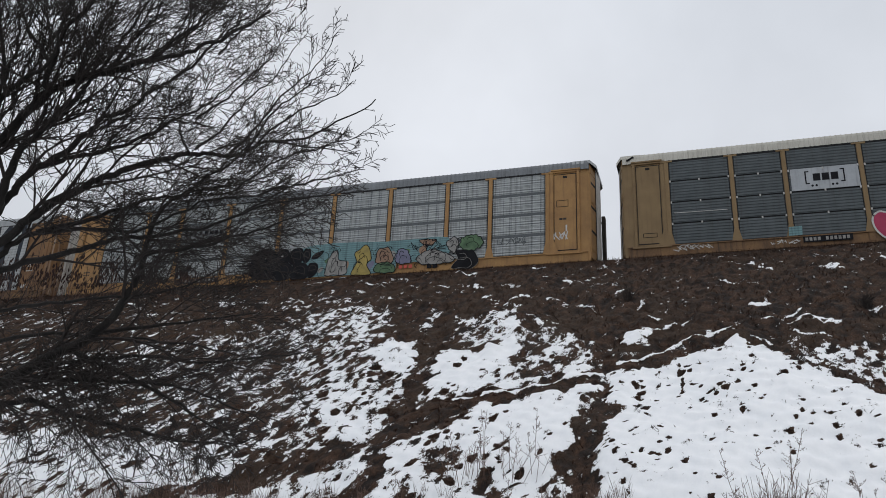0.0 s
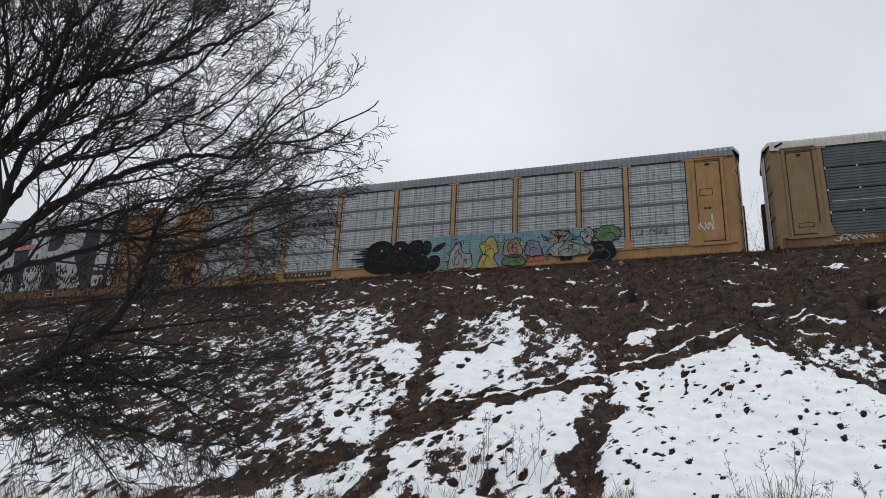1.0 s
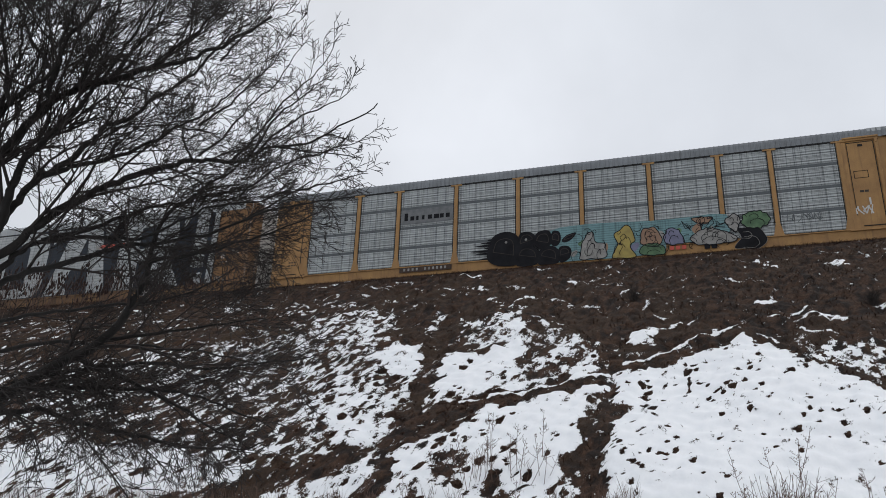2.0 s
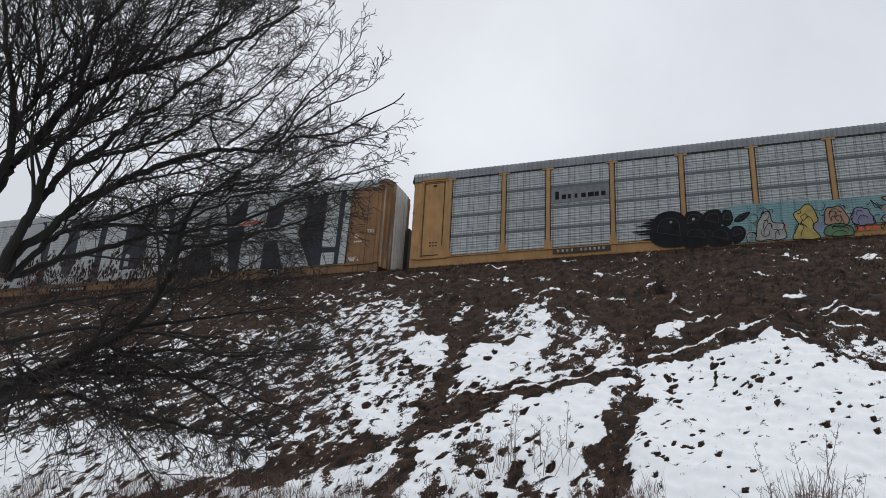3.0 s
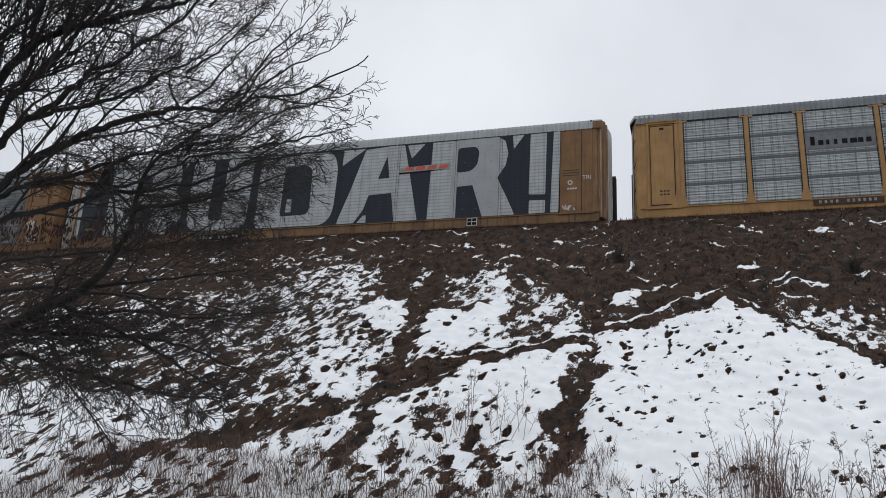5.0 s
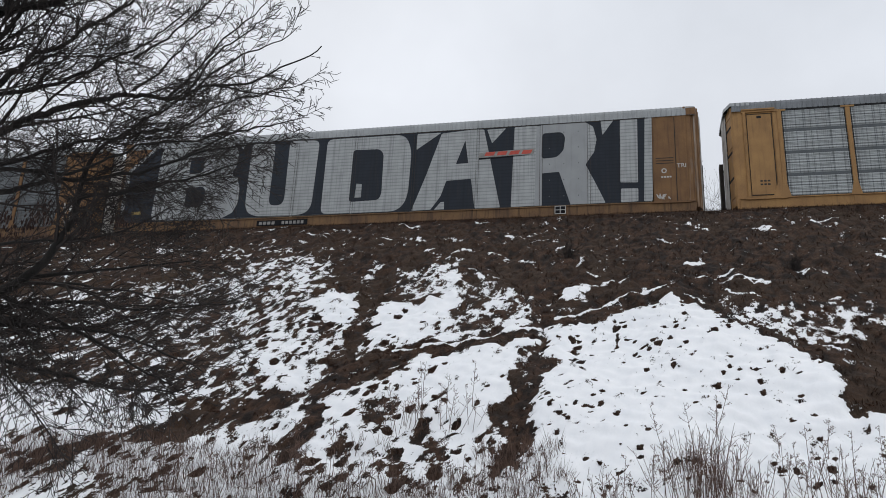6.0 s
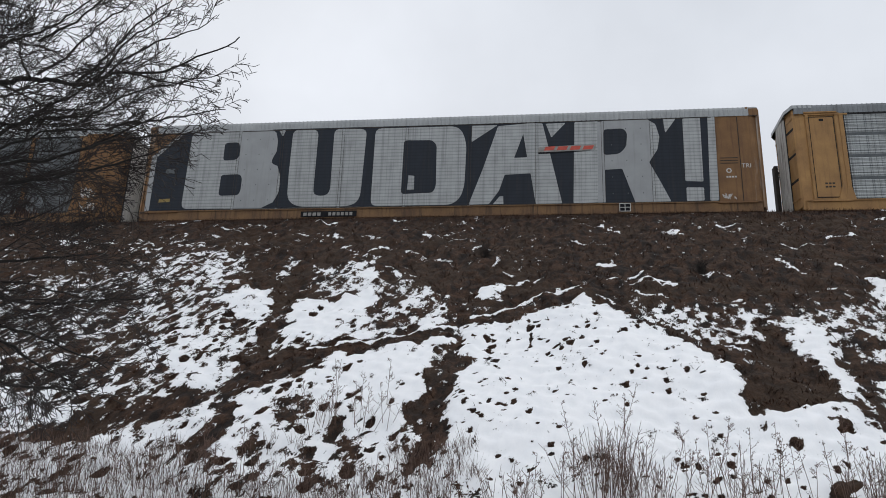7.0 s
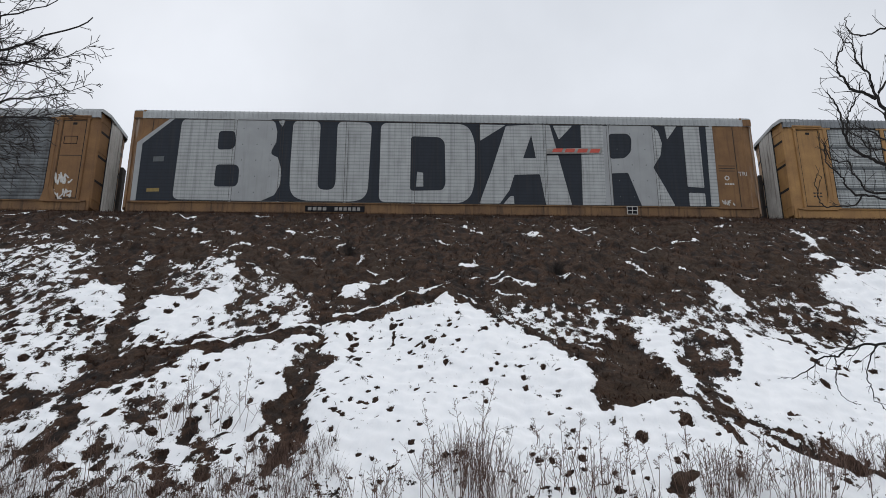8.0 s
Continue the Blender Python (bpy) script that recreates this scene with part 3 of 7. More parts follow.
SNOW_LAYERS = ((SNOW_PATCHY, 0.38, 0.5),
               (SNOW_EDGE, 0.46, 0.3),
               (SNOW_LOW, 0.76, 0.25),
               (SNOW_FOOT, 0.66, 0.3),
               (SNOW_DRIFT, 0.7, 0.2),
               (SNOW_HOLLOW, 0.72, 0.2),
               (SNOW_BESIDE, 0.43, 0.25),
               (SNOW_CROWN, 0.48, 0.2),
               (SNOW_WISP, 0.5, 0.2),
               (SNOW_FLECKED, 0.56, 0.15),
               (SNOW_SCATTER, 0.42, 0.4),
               (SNOW_APRON, 0.44, 0.4),
               (SNOW_MAIN, 1.0, 0.1),
               (SNOW_MID, 1.0, 0.12),
               (SNOW_LEFT, 0.95, 0.15),
               (SNOW_TRIANGLE, 0.95, 0.12),
               (SNOW_SMALL, 1.0, 0.1),
               (SNOW_BLOB, 1.0, 0.08),
               (SNOW_TONGUE, 0.86, 0.15),
               (SNOW_RIGHT, 1.08, 0.2),
               (SNOW_SPILL, 0.92, 0.12),
               (SNOW_FAR, 0.92, 0.25),
               (SNOW_STREAK, 0.9, 0.1),
               (SNOW_SHELF, 0.9, 0.1),
               (SNOW_BETWEEN, 1.0, 0.15),
               (SOIL, -0.1, 0.08),
               (SOIL_GULLY, 0.1, 0.15),
               (SOIL_SLIP, 0.12, 0.2),
               (SOIL_PIT, -0.1, 0.08),
               (BARE_MID, 0.12, 0.1),
               (BARE_LEFT, 0.08, 0.12),
               (BARE_TRACK, 0.05, 0.08),
               (BARE_PATH, 0.24, 0.12),
               (BARE_DOWN, 0.06, 0.08),
               (BARE_HUMMOCK, 0.2, 0.15),
               (BARE_KNOLL, 0.2, 0.15))
SNOW_LINES = ((WHITE_RUT_A, 0.95, 0.055), (WHITE_RUT_B, 0.85, 0.045), (WHITE_RUT_C, 0.85, 0.04), (WHITE_RUT_D, 0.85, 0.035), (WHITE_RUT_E, 0.8, 0.035), (DARK_RUT_A, 0.0, 0.05), (DARK_RUT_B, 0.0, 0.055), (DARK_RUT_C, 0.0, 0.04), (DARK_RUT_D, 0.0, 0.06), (DARK_CRACK, 0.0, 0.022), (DARK_CURL, 0.1, 0.06))

TOE, RISE, CREST_Y = 9.2, 0.625, 30.0
CREST_Z = (CREST_Y - TOE) * RISE
TRACK_Y, RAIL_Z = 34.1, 13.25


def scatter_tufts():
    """Places and sizes of the dark tufts: loose clusters on the lower bank."""
    rng = random.Random(42)
    out = []
    for k in range(300):
        cx, cy = rng.uniform(-17.0, 10.5), rng.uniform(12.4, 20.0)
        open_snow = -1.9 < cx < 3.4 and cy > 13.4                   # the wide clean sheet has its own few clusters
        for j in range(rng.choice((1, 1, 2, 3, 6))):
            tuft = (cx + rng.gauss(0, 0.35), cy + rng.gauss(0, 0.4), rng.uniform(0.02, 0.085) * (1.1 if j == 0 else 0.6))
            if not open_snow:
                out.append(tuft)
            elif k % 2 == 0:
                out.append((tuft[0], tuft[1], tuft[2] * 0.45))
    for cx, cy, r in TUFT_SPOTS + TUFT_MARKS + TUFT_CLODS:
        out.append((cx, cy, r * (0.78 if cy > 13.2 and r < 0.09 else 0.5)))
        for j in range(rng.choice((1, 2, 3, 5))):
            out.append((cx + rng.gauss(0, 0.18), cy + rng.gauss(0, 0.4), r * rng.uniform(0.25, 0.5)))
    return out


TUFTS = scatter_tufts()


def scatter_streaks():
    rng = random.Random(19)
    out = []
    for k in range(48):
        x, y = rng.uniform(-26, 15), 21.5 + 8.3 * rng.random() ** 0.8
        long, rise = rng.uniform(0.15, 0.6), rng.uniform(-0.5, 0.35)
        out.append(([(x - long, y - rise), (x, y + rng.uniform(-0.1, 0.1)), (x + long, y + rise)], rng.uniform(0.0, 0.03)))
    for fold in FOLDS_A + FOLDS_B + FOLDS_C:
        out.append((fold, 0.03))
    return out


STREAKS = scatter_streaks()


def inside(poly, x, y):
    """Signed distance to a polygon, positive inside."""
    d = np.full(x.shape, 1e9)
    odd = np.zeros(x.shape, bool)
    n = len(poly)
    for i in range(n):
        (ax, ay), (bx, by) = poly[i], poly[(i + 1) % n]
        ex, ey = bx - ax, by - ay
        t = np.clip(((x - ax) * ex + (y - ay) * ey) / (ex * ex + ey * ey + 1e-9), 0, 1)
        d = np.minimum(d, np.hypot(x - ax - t * ex, y - ay - t * ey))
        if ay != by:
            odd ^= ((ay > y) != (by > y)) & (x < (bx - ax) * (y - ay) / (by - ay) + ax)
    return np.where(odd, d, -d)


def along(line, x, y):
    """Distance to a polyline."""
    d = np.full(x.shape, 1e9)
    for (ax, ay), (bx, by) in zip(line, line[1:]):
        ex, ey = bx - ax, by - ay
        t = np.clip(((x - ax) * ex + (y - ay) * ey) / (ex * ex + ey * ey + 1e-9), 0, 1)
        d = np.minimum(d, np.hypot(x - ax - t * ex, y - ay - t * ey))
    return d


def step(v, lo, hi):
    t = np.clip((v - lo) / (hi - lo), 0, 1)
    return t * t * (3 - 2 * t)


def swell(x, y, size, seed):
    """Cheap smooth noise, about -1 to 1."""
    rng = np.random.RandomState(seed)
    r = np.zeros(x.shape)
    for k in range(7):
        a, p, q = rng.uniform(0, 6.283), rng.uniform(0, 6.283), rng.uniform(0.6, 1.7)
        r += np.sin((x * np.cos(a) + y * np.sin(a)) * 6.283 * q / size + p)
    return r / 3.2


def snow_cover(x, y):
    """How thickly snow covers the ground, 0 to 1, at places of the plan."""
    wx, wy = x + 0.12 * swell(x, y, 1.3, 21), y + 0.16 * swell(x, y, 1.1, 22)       # ragged outlines
    wx, wy = wx + 0.05 * swell(x, y, 0.4, 23), wy + 0.06 * swell(x, y, 0.35, 24)
    d = np.full(x.shape, 0.55)
    d = d + (-0.05 - d) * step(y, 18.8, 21.0)                       # sparse on the upper bank
    d = d + (0.12 - d) * step(-x, 8.0, 12.0) * step(y, 19.0, 21.0) * (1 - step(y, 26.0, 29.5))
    d = d + (0.08 - d) * step(x, 9.0, 12.0) * step(y, 20.0, 22.0) * (1 - step(y, 27.0, 29.0))
    for poly, value, soft in SNOW_LAYERS:
        d = d + (value - d) * step(inside(poly, wx, wy), -soft, soft)
    d = np.where((y < 13.4) & (x < -1.0), d + (0.68 - d) * step(13.4 - y, 0.0, 1.0), d)   # weedy foot of the bank
    for line, value, half in SNOW_LINES:
        d = d + (value - d) * (1 - step(along(line, x + 0.03 * swell(x, y, 0.9, 25), y + 0.05 * swell(x, y, 0.8, 26)), half * 0.6, half * 1.7))
    for line, half in STREAKS:                                      # thin lines of snow left in folds of the upper bank
        x0, x1 = line[0][0] - 0.5, line[-1][0] + 0.5
        near = (x > x0) & (x < x1) & (abs(y - line[1][1]) < 1.5)
        if near.any():
            d[near] = d[near] + (0.66 - d[near]) * (1 - step(along(line, x[near], wy[near]), half, half + 0.07))
    for cx, cy, r in TUFTS:                                         # grass tufts that stand through the snow
        near = (abs(x - cx) < 0.7) & (abs(y - cy) < 0.9)
        if near.any():
            q = np.hypot(x[near] - cx, (y[near] - cy) * 0.6) / r
            d[near] = d[near] - 1.4 * (1 - step(q, 0.5, 1.3))
    return d


def ground_height(x, y):
    z = np.clip(y - TOE, 0, CREST_Y - TOE) * RISE
    z = z - 0.9 * np.exp(-((y - TOE) / 1.6) ** 2) * 0.15            # soft toe
    far = 2 * TRACK_Y - CREST_Y
    z = np.where(y > far, np.clip(CREST_Z - (y - far) * RISE, 0, None), z)
    bank = step(y, 9.0, 11.0) * (1 - step(y, 28.8, 30.0))
    z = z + bank * (0.10 * swell(x, y, 5.0, 3) + (0.040 + 0.03 * step(y, 19.0, 22.0)) * swell(x, y, 1.1, 4) + 0.026 * swell(x, y, 0.45, 5))
    z = z - 0.08 * bank * step(inside(BARE_MID, x, y), -0.2, 0.2) - 0.06 * bank * (1 - step(along(DARK_RUT_B, x, y), 0.05, 0.3))
    z = z - 0.10 * step(inside(SOIL, x, y), -0.1, 0.15) + 0.08 * bank * np.clip(swell(x, y, 0.9, 6), 0, 1) * step(y, 19.0, 21.0)
    return z


def lines(fine0, fine1, pitch, reach):
    inner = np.arange(fine0, fine1 + 1e-6, pitch)
    out = pitch * np.cumsum(1.35 ** np.arange(1, 40))
    out = out[out < reach]
    return np.concatenate([(fine0 - out)[::-1], inner, fine1 + out])


def build_ground():
    xs, ys = lines(-30.0, 16.0, 0.075, 900), lines(10.8, 30.4, 0.065, 900)
    gx, gy = np.meshgrid(xs, ys)
    s = snow_cover(gx, gy)
    z = ground_height(gx, gy) + 0.035 * step(s, 0.45, 0.75)
    nx, ny = len(xs), len(ys)
    verts = np.stack([gx, gy, z], -1).reshape(-1, 3)
    i = np.arange((nx - 1) * (ny - 1))
    a = (i // (nx - 1)) * nx + i % (nx - 1)
    faces = np.stack([a, a + 1, a + nx + 1, a + nx], -1)
    me = bpy.data.meshes.new("ground")
    me.vertices.add(len(verts))
    me.vertices.foreach_set("co", verts.ravel())
    me.loops.add(faces.size)
    me.loops.foreach_set("vertex_index", faces.ravel().astype(np.int32))
    me.polygons.add(len(faces))
    me.polygons.foreach_set("loop_start", np.arange(0, faces.size, 4, dtype=np.int32))
    me.polygons.foreach_set("use_smooth", np.ones(len(faces), bool))
    me.update(calc_edges=True)
    at = me.attributes.new("snow", "FLOAT", "POINT")
    at.data.foreach_set("value", s.ravel())
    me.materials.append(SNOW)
    return tagged(new("ground", me), "grassy railway embankment under patchy melting snow", "ground", kind="structure")


ground = build_ground()

# ---------------------------------------------------------------- track
bed = Form().add([(x, TRACK_Y + y, z) for x in (-300, 300) for y, z in ((-3.0, 12.9), (-1.9, 13.10), (1.9, 13.10), (3.0, 12.9))],
                 [(0, 1, 5, 4), (1, 2, 6, 5), (2, 3, 7, 6)])
setting("ballast_bed", bed, BALLAST, "grey crushed stone ballast along the embankment top", "ballast")
for off in (-0.7525, 0.7525):
    rail = Form()
    for y0, y1, z0, z1 in ((-0.07, 0.07, 13.10, 13.125), (-0.01, 0.01, 13.125, 13.21), (-0.036, 0.036, 13.21, 13.25)):
        rail.box(-300, 300, TRACK_Y + off + y0, TRACK_Y + off + y1, z0, z1)
    setting("rail", rail, RAILSTEEL, "rusty steel rail on timber ties", "rail")
ties = Form()
for k in range(200):
    ties.box(-55 + k * 0.53, -54.77 + k * 0.53, TRACK_Y - 1.3, TRACK_Y + 1.3, 12.95, 13.105)
tagged(new("railway_ties", ties.mesh("railway_ties", TIE)), "weathered timber ties half sunk in ballast", "tie", kind="stuff")

# ---------------------------------------------------------------- autorack cars
HALF, FACE = 13.7, -1.5
POSTS = (-11.83, -9.22, -7.17, -4.34, -1.42, 1.42, 4.34, 7.17, 9.22, 11.83)
Z0, Z1, EAVE, CROWN = 1.22, 5.06, 5.52, 5.74


def sheet_mesh(width, height, ribs, material, deep=0.018):
    """A sheet of horizontal shallow ribs, origin at its lower left corner, front towards -y."""
    f = Form()
    zs, ds = [0.0], [0.0]
    p = height / ribs
    for r in range(ribs):
        for t, d in ((0.12, 0.0), (0.30, -deep), (0.70, -deep), (0.88, 0.0)):
            zs.append((r + t) * p), ds.append(d)
    zs.append(height), ds.append(0.0)
    n = len(zs)
    vs = [(x, d, z) for z, d in zip(zs, ds) for x in (0.0, width)]
    vs += [(x, 0.03, z) for z in (0.0, height) for x in (0.0, width)]
    fs = [(2 * i, 2 * i + 1, 2 * i + 3, 2 * i + 2) for i in range(n - 1)]
    fs += [(2 * n, 2 * n + 2, 2 * n + 3, 2 * n + 1)]
    return f.add(vs, fs).mesh("panel", material)


def post_mesh(material, flare=True):
    f = Form()
    wide = 0.105 if flare else 0.05
    f.prism([(-wide, 0.03), (-wide + 0.025, -0.055), (wide - 0.025, -0.055), (wide, 0.03)], Z0 + (0.55 if flare else 0.0), Z1)
    if flare:                                    # gusset that spreads to the sill
        f.plate([(-0.20, Z0 - 0.01), (0.20, Z0 - 0.01), (0.075, Z0 + 0.56), (-0.075, Z0 + 0.56)], -0.05, 0.03)
        f.plate([(-0.26, Z1 - 0.05), (0.26, Z1 - 0.05), (0.26, Z1 + 0.02), (-0.26, Z1 + 0.02)], -0.062, 0.03)
    return f.mesh("post", material)


def roof_mesh(material):
    f = Form()
    prof = [(-1.53, Z1 + 0.05), (-1.53, EAVE - 0.12), (-1.49, EAVE), (-1.25, EAVE + 0.09), (-0.6, CROWN - 0.02), (0, CROWN)]
    prof = prof + [(-y, z) for y, z in prof[-2::-1]]
    xs, lift = [], []
    x = -HALF + 0.03
    while x < HALF - 0.2:
        for t, h in ((0.0, 0), (0.13, 0), (0.15, 1), (0.18, 1)):
            xs.append(x + t), lift.append(h)
        x += 0.20
    xs.append(HALF - 0.03), lift.append(0)
    k = len(prof)
    vs = [(x, y * (1 + 0.014 * h), z + 0.006 * h * (z > EAVE - 0.01)) for x, h in zip(xs, lift) for y, z in prof]
    fs = [(i * k + j, i * k + j + 1, (i + 1) * k + j + 1, (i + 1) * k + j)[::-1] for i in range(len(xs) - 1) for j in range(k - 1)]
    fs += [tuple(range(k)), tuple(range((len(xs) - 1) * k, len(xs) * k))[::-1]]
    return f.add(vs, fs).mesh("roof", material)


def end_door_form(flat=False):
    """Bowed pair of end doors with upright ribs, on the +x end."""
    f = Form()
    n = 28
    ring = []
    for i in range(n + 1):
        y = -0.70 + 1.4 * i / n
        bow = 0.14 + 0.09 * (1 - (abs(y) / 0.72) ** 2.2)
        rib = 0.045 if (i // 2) % 2 else 0.0
        ring.append((HALF - 0.02 + bow + rib, y))
    f.prism(ring + [(HALF - 0.06, 0.70), (HALF - 0.06, -0.70)], 1.0, EAVE - 0.06)
    return f


def end_wrap_form():
    """The painted plating that turns the corner from the side on to the +x end, with cross bars and a bent top."""
    f = Form()
    for s in (-1, 1):
        ring = [(HALF - 0.50, s * 1.49), (HALF - 0.06, s * 1.42), (HALF + 0.02, s * 1.36), (HALF + 0.14, s * 0.72), (HALF - 0.06, s * 0.72), (HALF - 0.50, s * 1.40)]
        f.prism(ring if s < 0 else ring[::-1], 0.95, EAVE - 0.14)
        for z in (1.35, 3.55, 4.95):                                   # bent cross bars on the plating
            bar = [(HALF - 0.05, s * 1.43), (HALF + 0.035, s * 1.37), (HALF + 0.155, s * 0.73), (HALF + 0.13, s * 0.73), (HALF + 0.0, s * 1.35)]
            f.prism(bar if s < 0 else bar[::-1], z, z + 0.09)
    return f


def end_ribbed_form():
    """Upright folded plates that turn the corner on to the +x end and reach up to the roof."""
    f = Form()
    for s in (-1, 1):
        turn = [(HALF - 0.50, 1.49), (HALF - 0.22, 1.47), (HALF - 0.20, 1.42), (HALF - 0.12, 1.41), (HALF - 0.10, 1.46), (HALF - 0.02, 1.44), (HALF, 1.37), (HALF + 0.03, 1.26),
                (HALF + 0.10, 1.22), (HALF + 0.11, 1.08), (HALF + 0.05, 1.04), (HALF + 0.07, 0.92), (HALF + 0.15, 0.88), (HALF + 0.16, 0.72), (HALF - 0.06, 0.72), (HALF - 0.50, 1.40)]
        ring = [(x, s * y) for x, y in turn]
        f.prism(ring if s < 0 else ring[::-1], 0.95, EAVE + 0.02)
    return f


def end_slot_form():
    """Dark slots in the end plating and the gap beside the doors."""
    f = Form()
    for s in (-1, 1):
        for z in (2.15, 3.3, 4.45):
            ring = [(HALF + 0.026, s * 1.35), (HALF + 0.146, s * 0.76), (HALF + 0.10, s * 0.76), (HALF - 0.01, s * 1.33)]
            f.prism(ring if s < 0 else ring[::-1], z, z + 0.11)
        f.box(HALF + 0.08, HALF + 0.165, s * 0.71 - 0.03, s * 0.71 + 0.03, 1.0, EAVE - 0.18)
    return f


def roof_cap_form():
    """The plain bent cap that closes the roof over the +x end."""
    f = Form()
    prof = [(-1.5, EAVE - 0.16), (-1.46, EAVE + 0.01), (-1.22, EAVE + 0.09), (-0.6, CROWN - 0.03), (0.6, CROWN - 0.03), (1.22, EAVE + 0.09), (1.46, EAVE + 0.01), (1.5, EAVE - 0.16)]
    k = len(prof)
    vs = [(HALF - 0.75, y * 1.025, z + 0.012) for y, z in prof] + [(HALF + 0.02, y * 1.025, z + 0.012) for y, z in prof] + [(HALF + 0.26, y * 0.72, min(z, EAVE) - 0.05) for y, z in prof]
    f.add(vs, [(r * k + i, r * k + i + 1, (r + 1) * k + i + 1, (r + 1) * k + i)[::-1] for r in (0, 1) for i in range(k - 1)] + [tuple(range(2 * k, 3 * k))])
    return f


def corner_form():
    """The plain corner bay beside the end: recessed plate, frame, bolts; built for the +x end, near side."""
    f = Form()
    x0, x1 = POSTS[-1] + 0.06, HALF
    f.box(x0, x1 - 0.42, FACE + 0.02, FACE + 0.06, Z0 - 0.05, Z1 + 0.04)
    f.box(x0, x0 + 0.20, FACE - 0.03, FACE + 0.02, Z0 - 0.02, Z1, bevel=0.02)
    f.plate([(x0, Z0 - 0.02), (x0 + 0.42, Z0 - 0.02), (x0 + 0.20, Z0 + 0.62), (x0, Z0 + 0.62)], FACE - 0.034, FACE + 0.02)
    f.box(x1 - 0.56, x1 - 0.44, FACE - 0.07, FACE + 0.02, Z0 - 0.05, Z1 - 0.02, bevel=0.02)
    f.box(x0, x1 - 0.40, FACE - 0.05, FACE + 0.02, Z1 - 0.03, Z1 + 0.07)
    f.box(x0 + 0.1, x1 - 0.40, FACE - 0.10, FACE - 0.04, Z1 + 0.05, Z1 + 0.11)
    f.box(x1 - 0.50, x1 - 0.02, FACE + 0.03, FACE + 0.16, 0.78, Z0 - 0.02)
    f.box(x0 - 0.1, x1 - 0.35, FACE - 0.09, FACE + 0.02, Z0 - 0.10, Z0 - 0.03)
    for k in range(9):
        z = Z0 + 0.28 + k * 0.42
        f.box(x1 - 0.52, x1 - 0.485, FACE - 0.10, FACE - 0.07, z, z + 0.06)
    return f


def plain_corner_form():
    """A flush corner bay of two upright sheets for the +x end, near side."""
    f = Form()
    x0, x1 = POSTS[-1] + 0.04, HALF
    f.box(x0, x1 - 0.42, FACE, FACE + 0.06, Z0 - 0.05, Z1 + 0.06)
    f.box(x0 + 0.96, x1 - 0.44, FACE - 0.012, FACE, Z0 - 0.05, Z1 + 0.06)
    f.box(x1 - 0.52, x1 - 0.40, FACE - 0.02, FACE + 0.06, Z0 - 0.30, EAVE, bevel=0.02)
    f.box(x1 - 0.40, x1 - 0.02, FACE - 0.052, FACE - 0.02, Z1 + 0.06, EAVE - 0.08)
    f.box(x0 - 0.1, x1 - 0.35, FACE - 0.09, FACE + 0.02, Z0 - 0.10, Z0 - 0.05)
    return f


def door_plate_form():
    f = Form()
    x0, x1 = POSTS[-1] + 0.30, HALF - 0.60
    f.plate([(x0, Z0 + 0.12), (x1, Z0 + 0.12), (x1, Z1 - 0.10), (x0, Z1 - 0.10)], FACE + 0.005, FACE + 0.02)
    return f


def wheel_form():
    f = Form()
    for s in (-1, 1):
        rings = ((0.40, 0.70), (0.46, 0.70), (0.46, 0.73), (0.42, 0.735), (0.42, 0.83), (0.38, 0.83))
        n = 20
        vs = [(r * math.cos(6.2832 * k / n), s * y, r * math.sin(6.2832 * k / n)) for r, y in rings for k in range(n)]
        m = len(rings)
        fs = [(i * n + k, i * n + (k + 1) % n, (i + 1) % m * n + (k + 1) % n, (i + 1) % m * n + k) for i in range(m) for k in range(n)]
        f.add(vs, fs)
        f.add([(0.40 * math.cos(6.2832 * k / n), s * y, 0.40 * math.sin(6.2832 * k / n)) for y in (0.74, 0.78) for k in range(n)],
              [tuple(range(n)), tuple(range(n, 2 * n))])
    f.tube([(0, -0.9, 0), (0, 0.9, 0)], [0.09, 0.09], 10)
    return f


def truck_form():
    f = Form()
    for s in (-1, 1):
        y = s * 0.98
        f.plate([(-1.15, 0.42), (-0.70, 0.40), (-0.35, 0.25), (0.35, 0.25), (0.70, 0.40), (1.15, 0.42), (1.15, 0.58), (0.6, 0.72), (-0.6, 0.72), (-1.15, 0.58)], y - 0.07, y + 0.07)
    f.box(-0.22, 0.22, -1.0, 1.0, 0.42, 0.74)
    return f


WHEELS = []


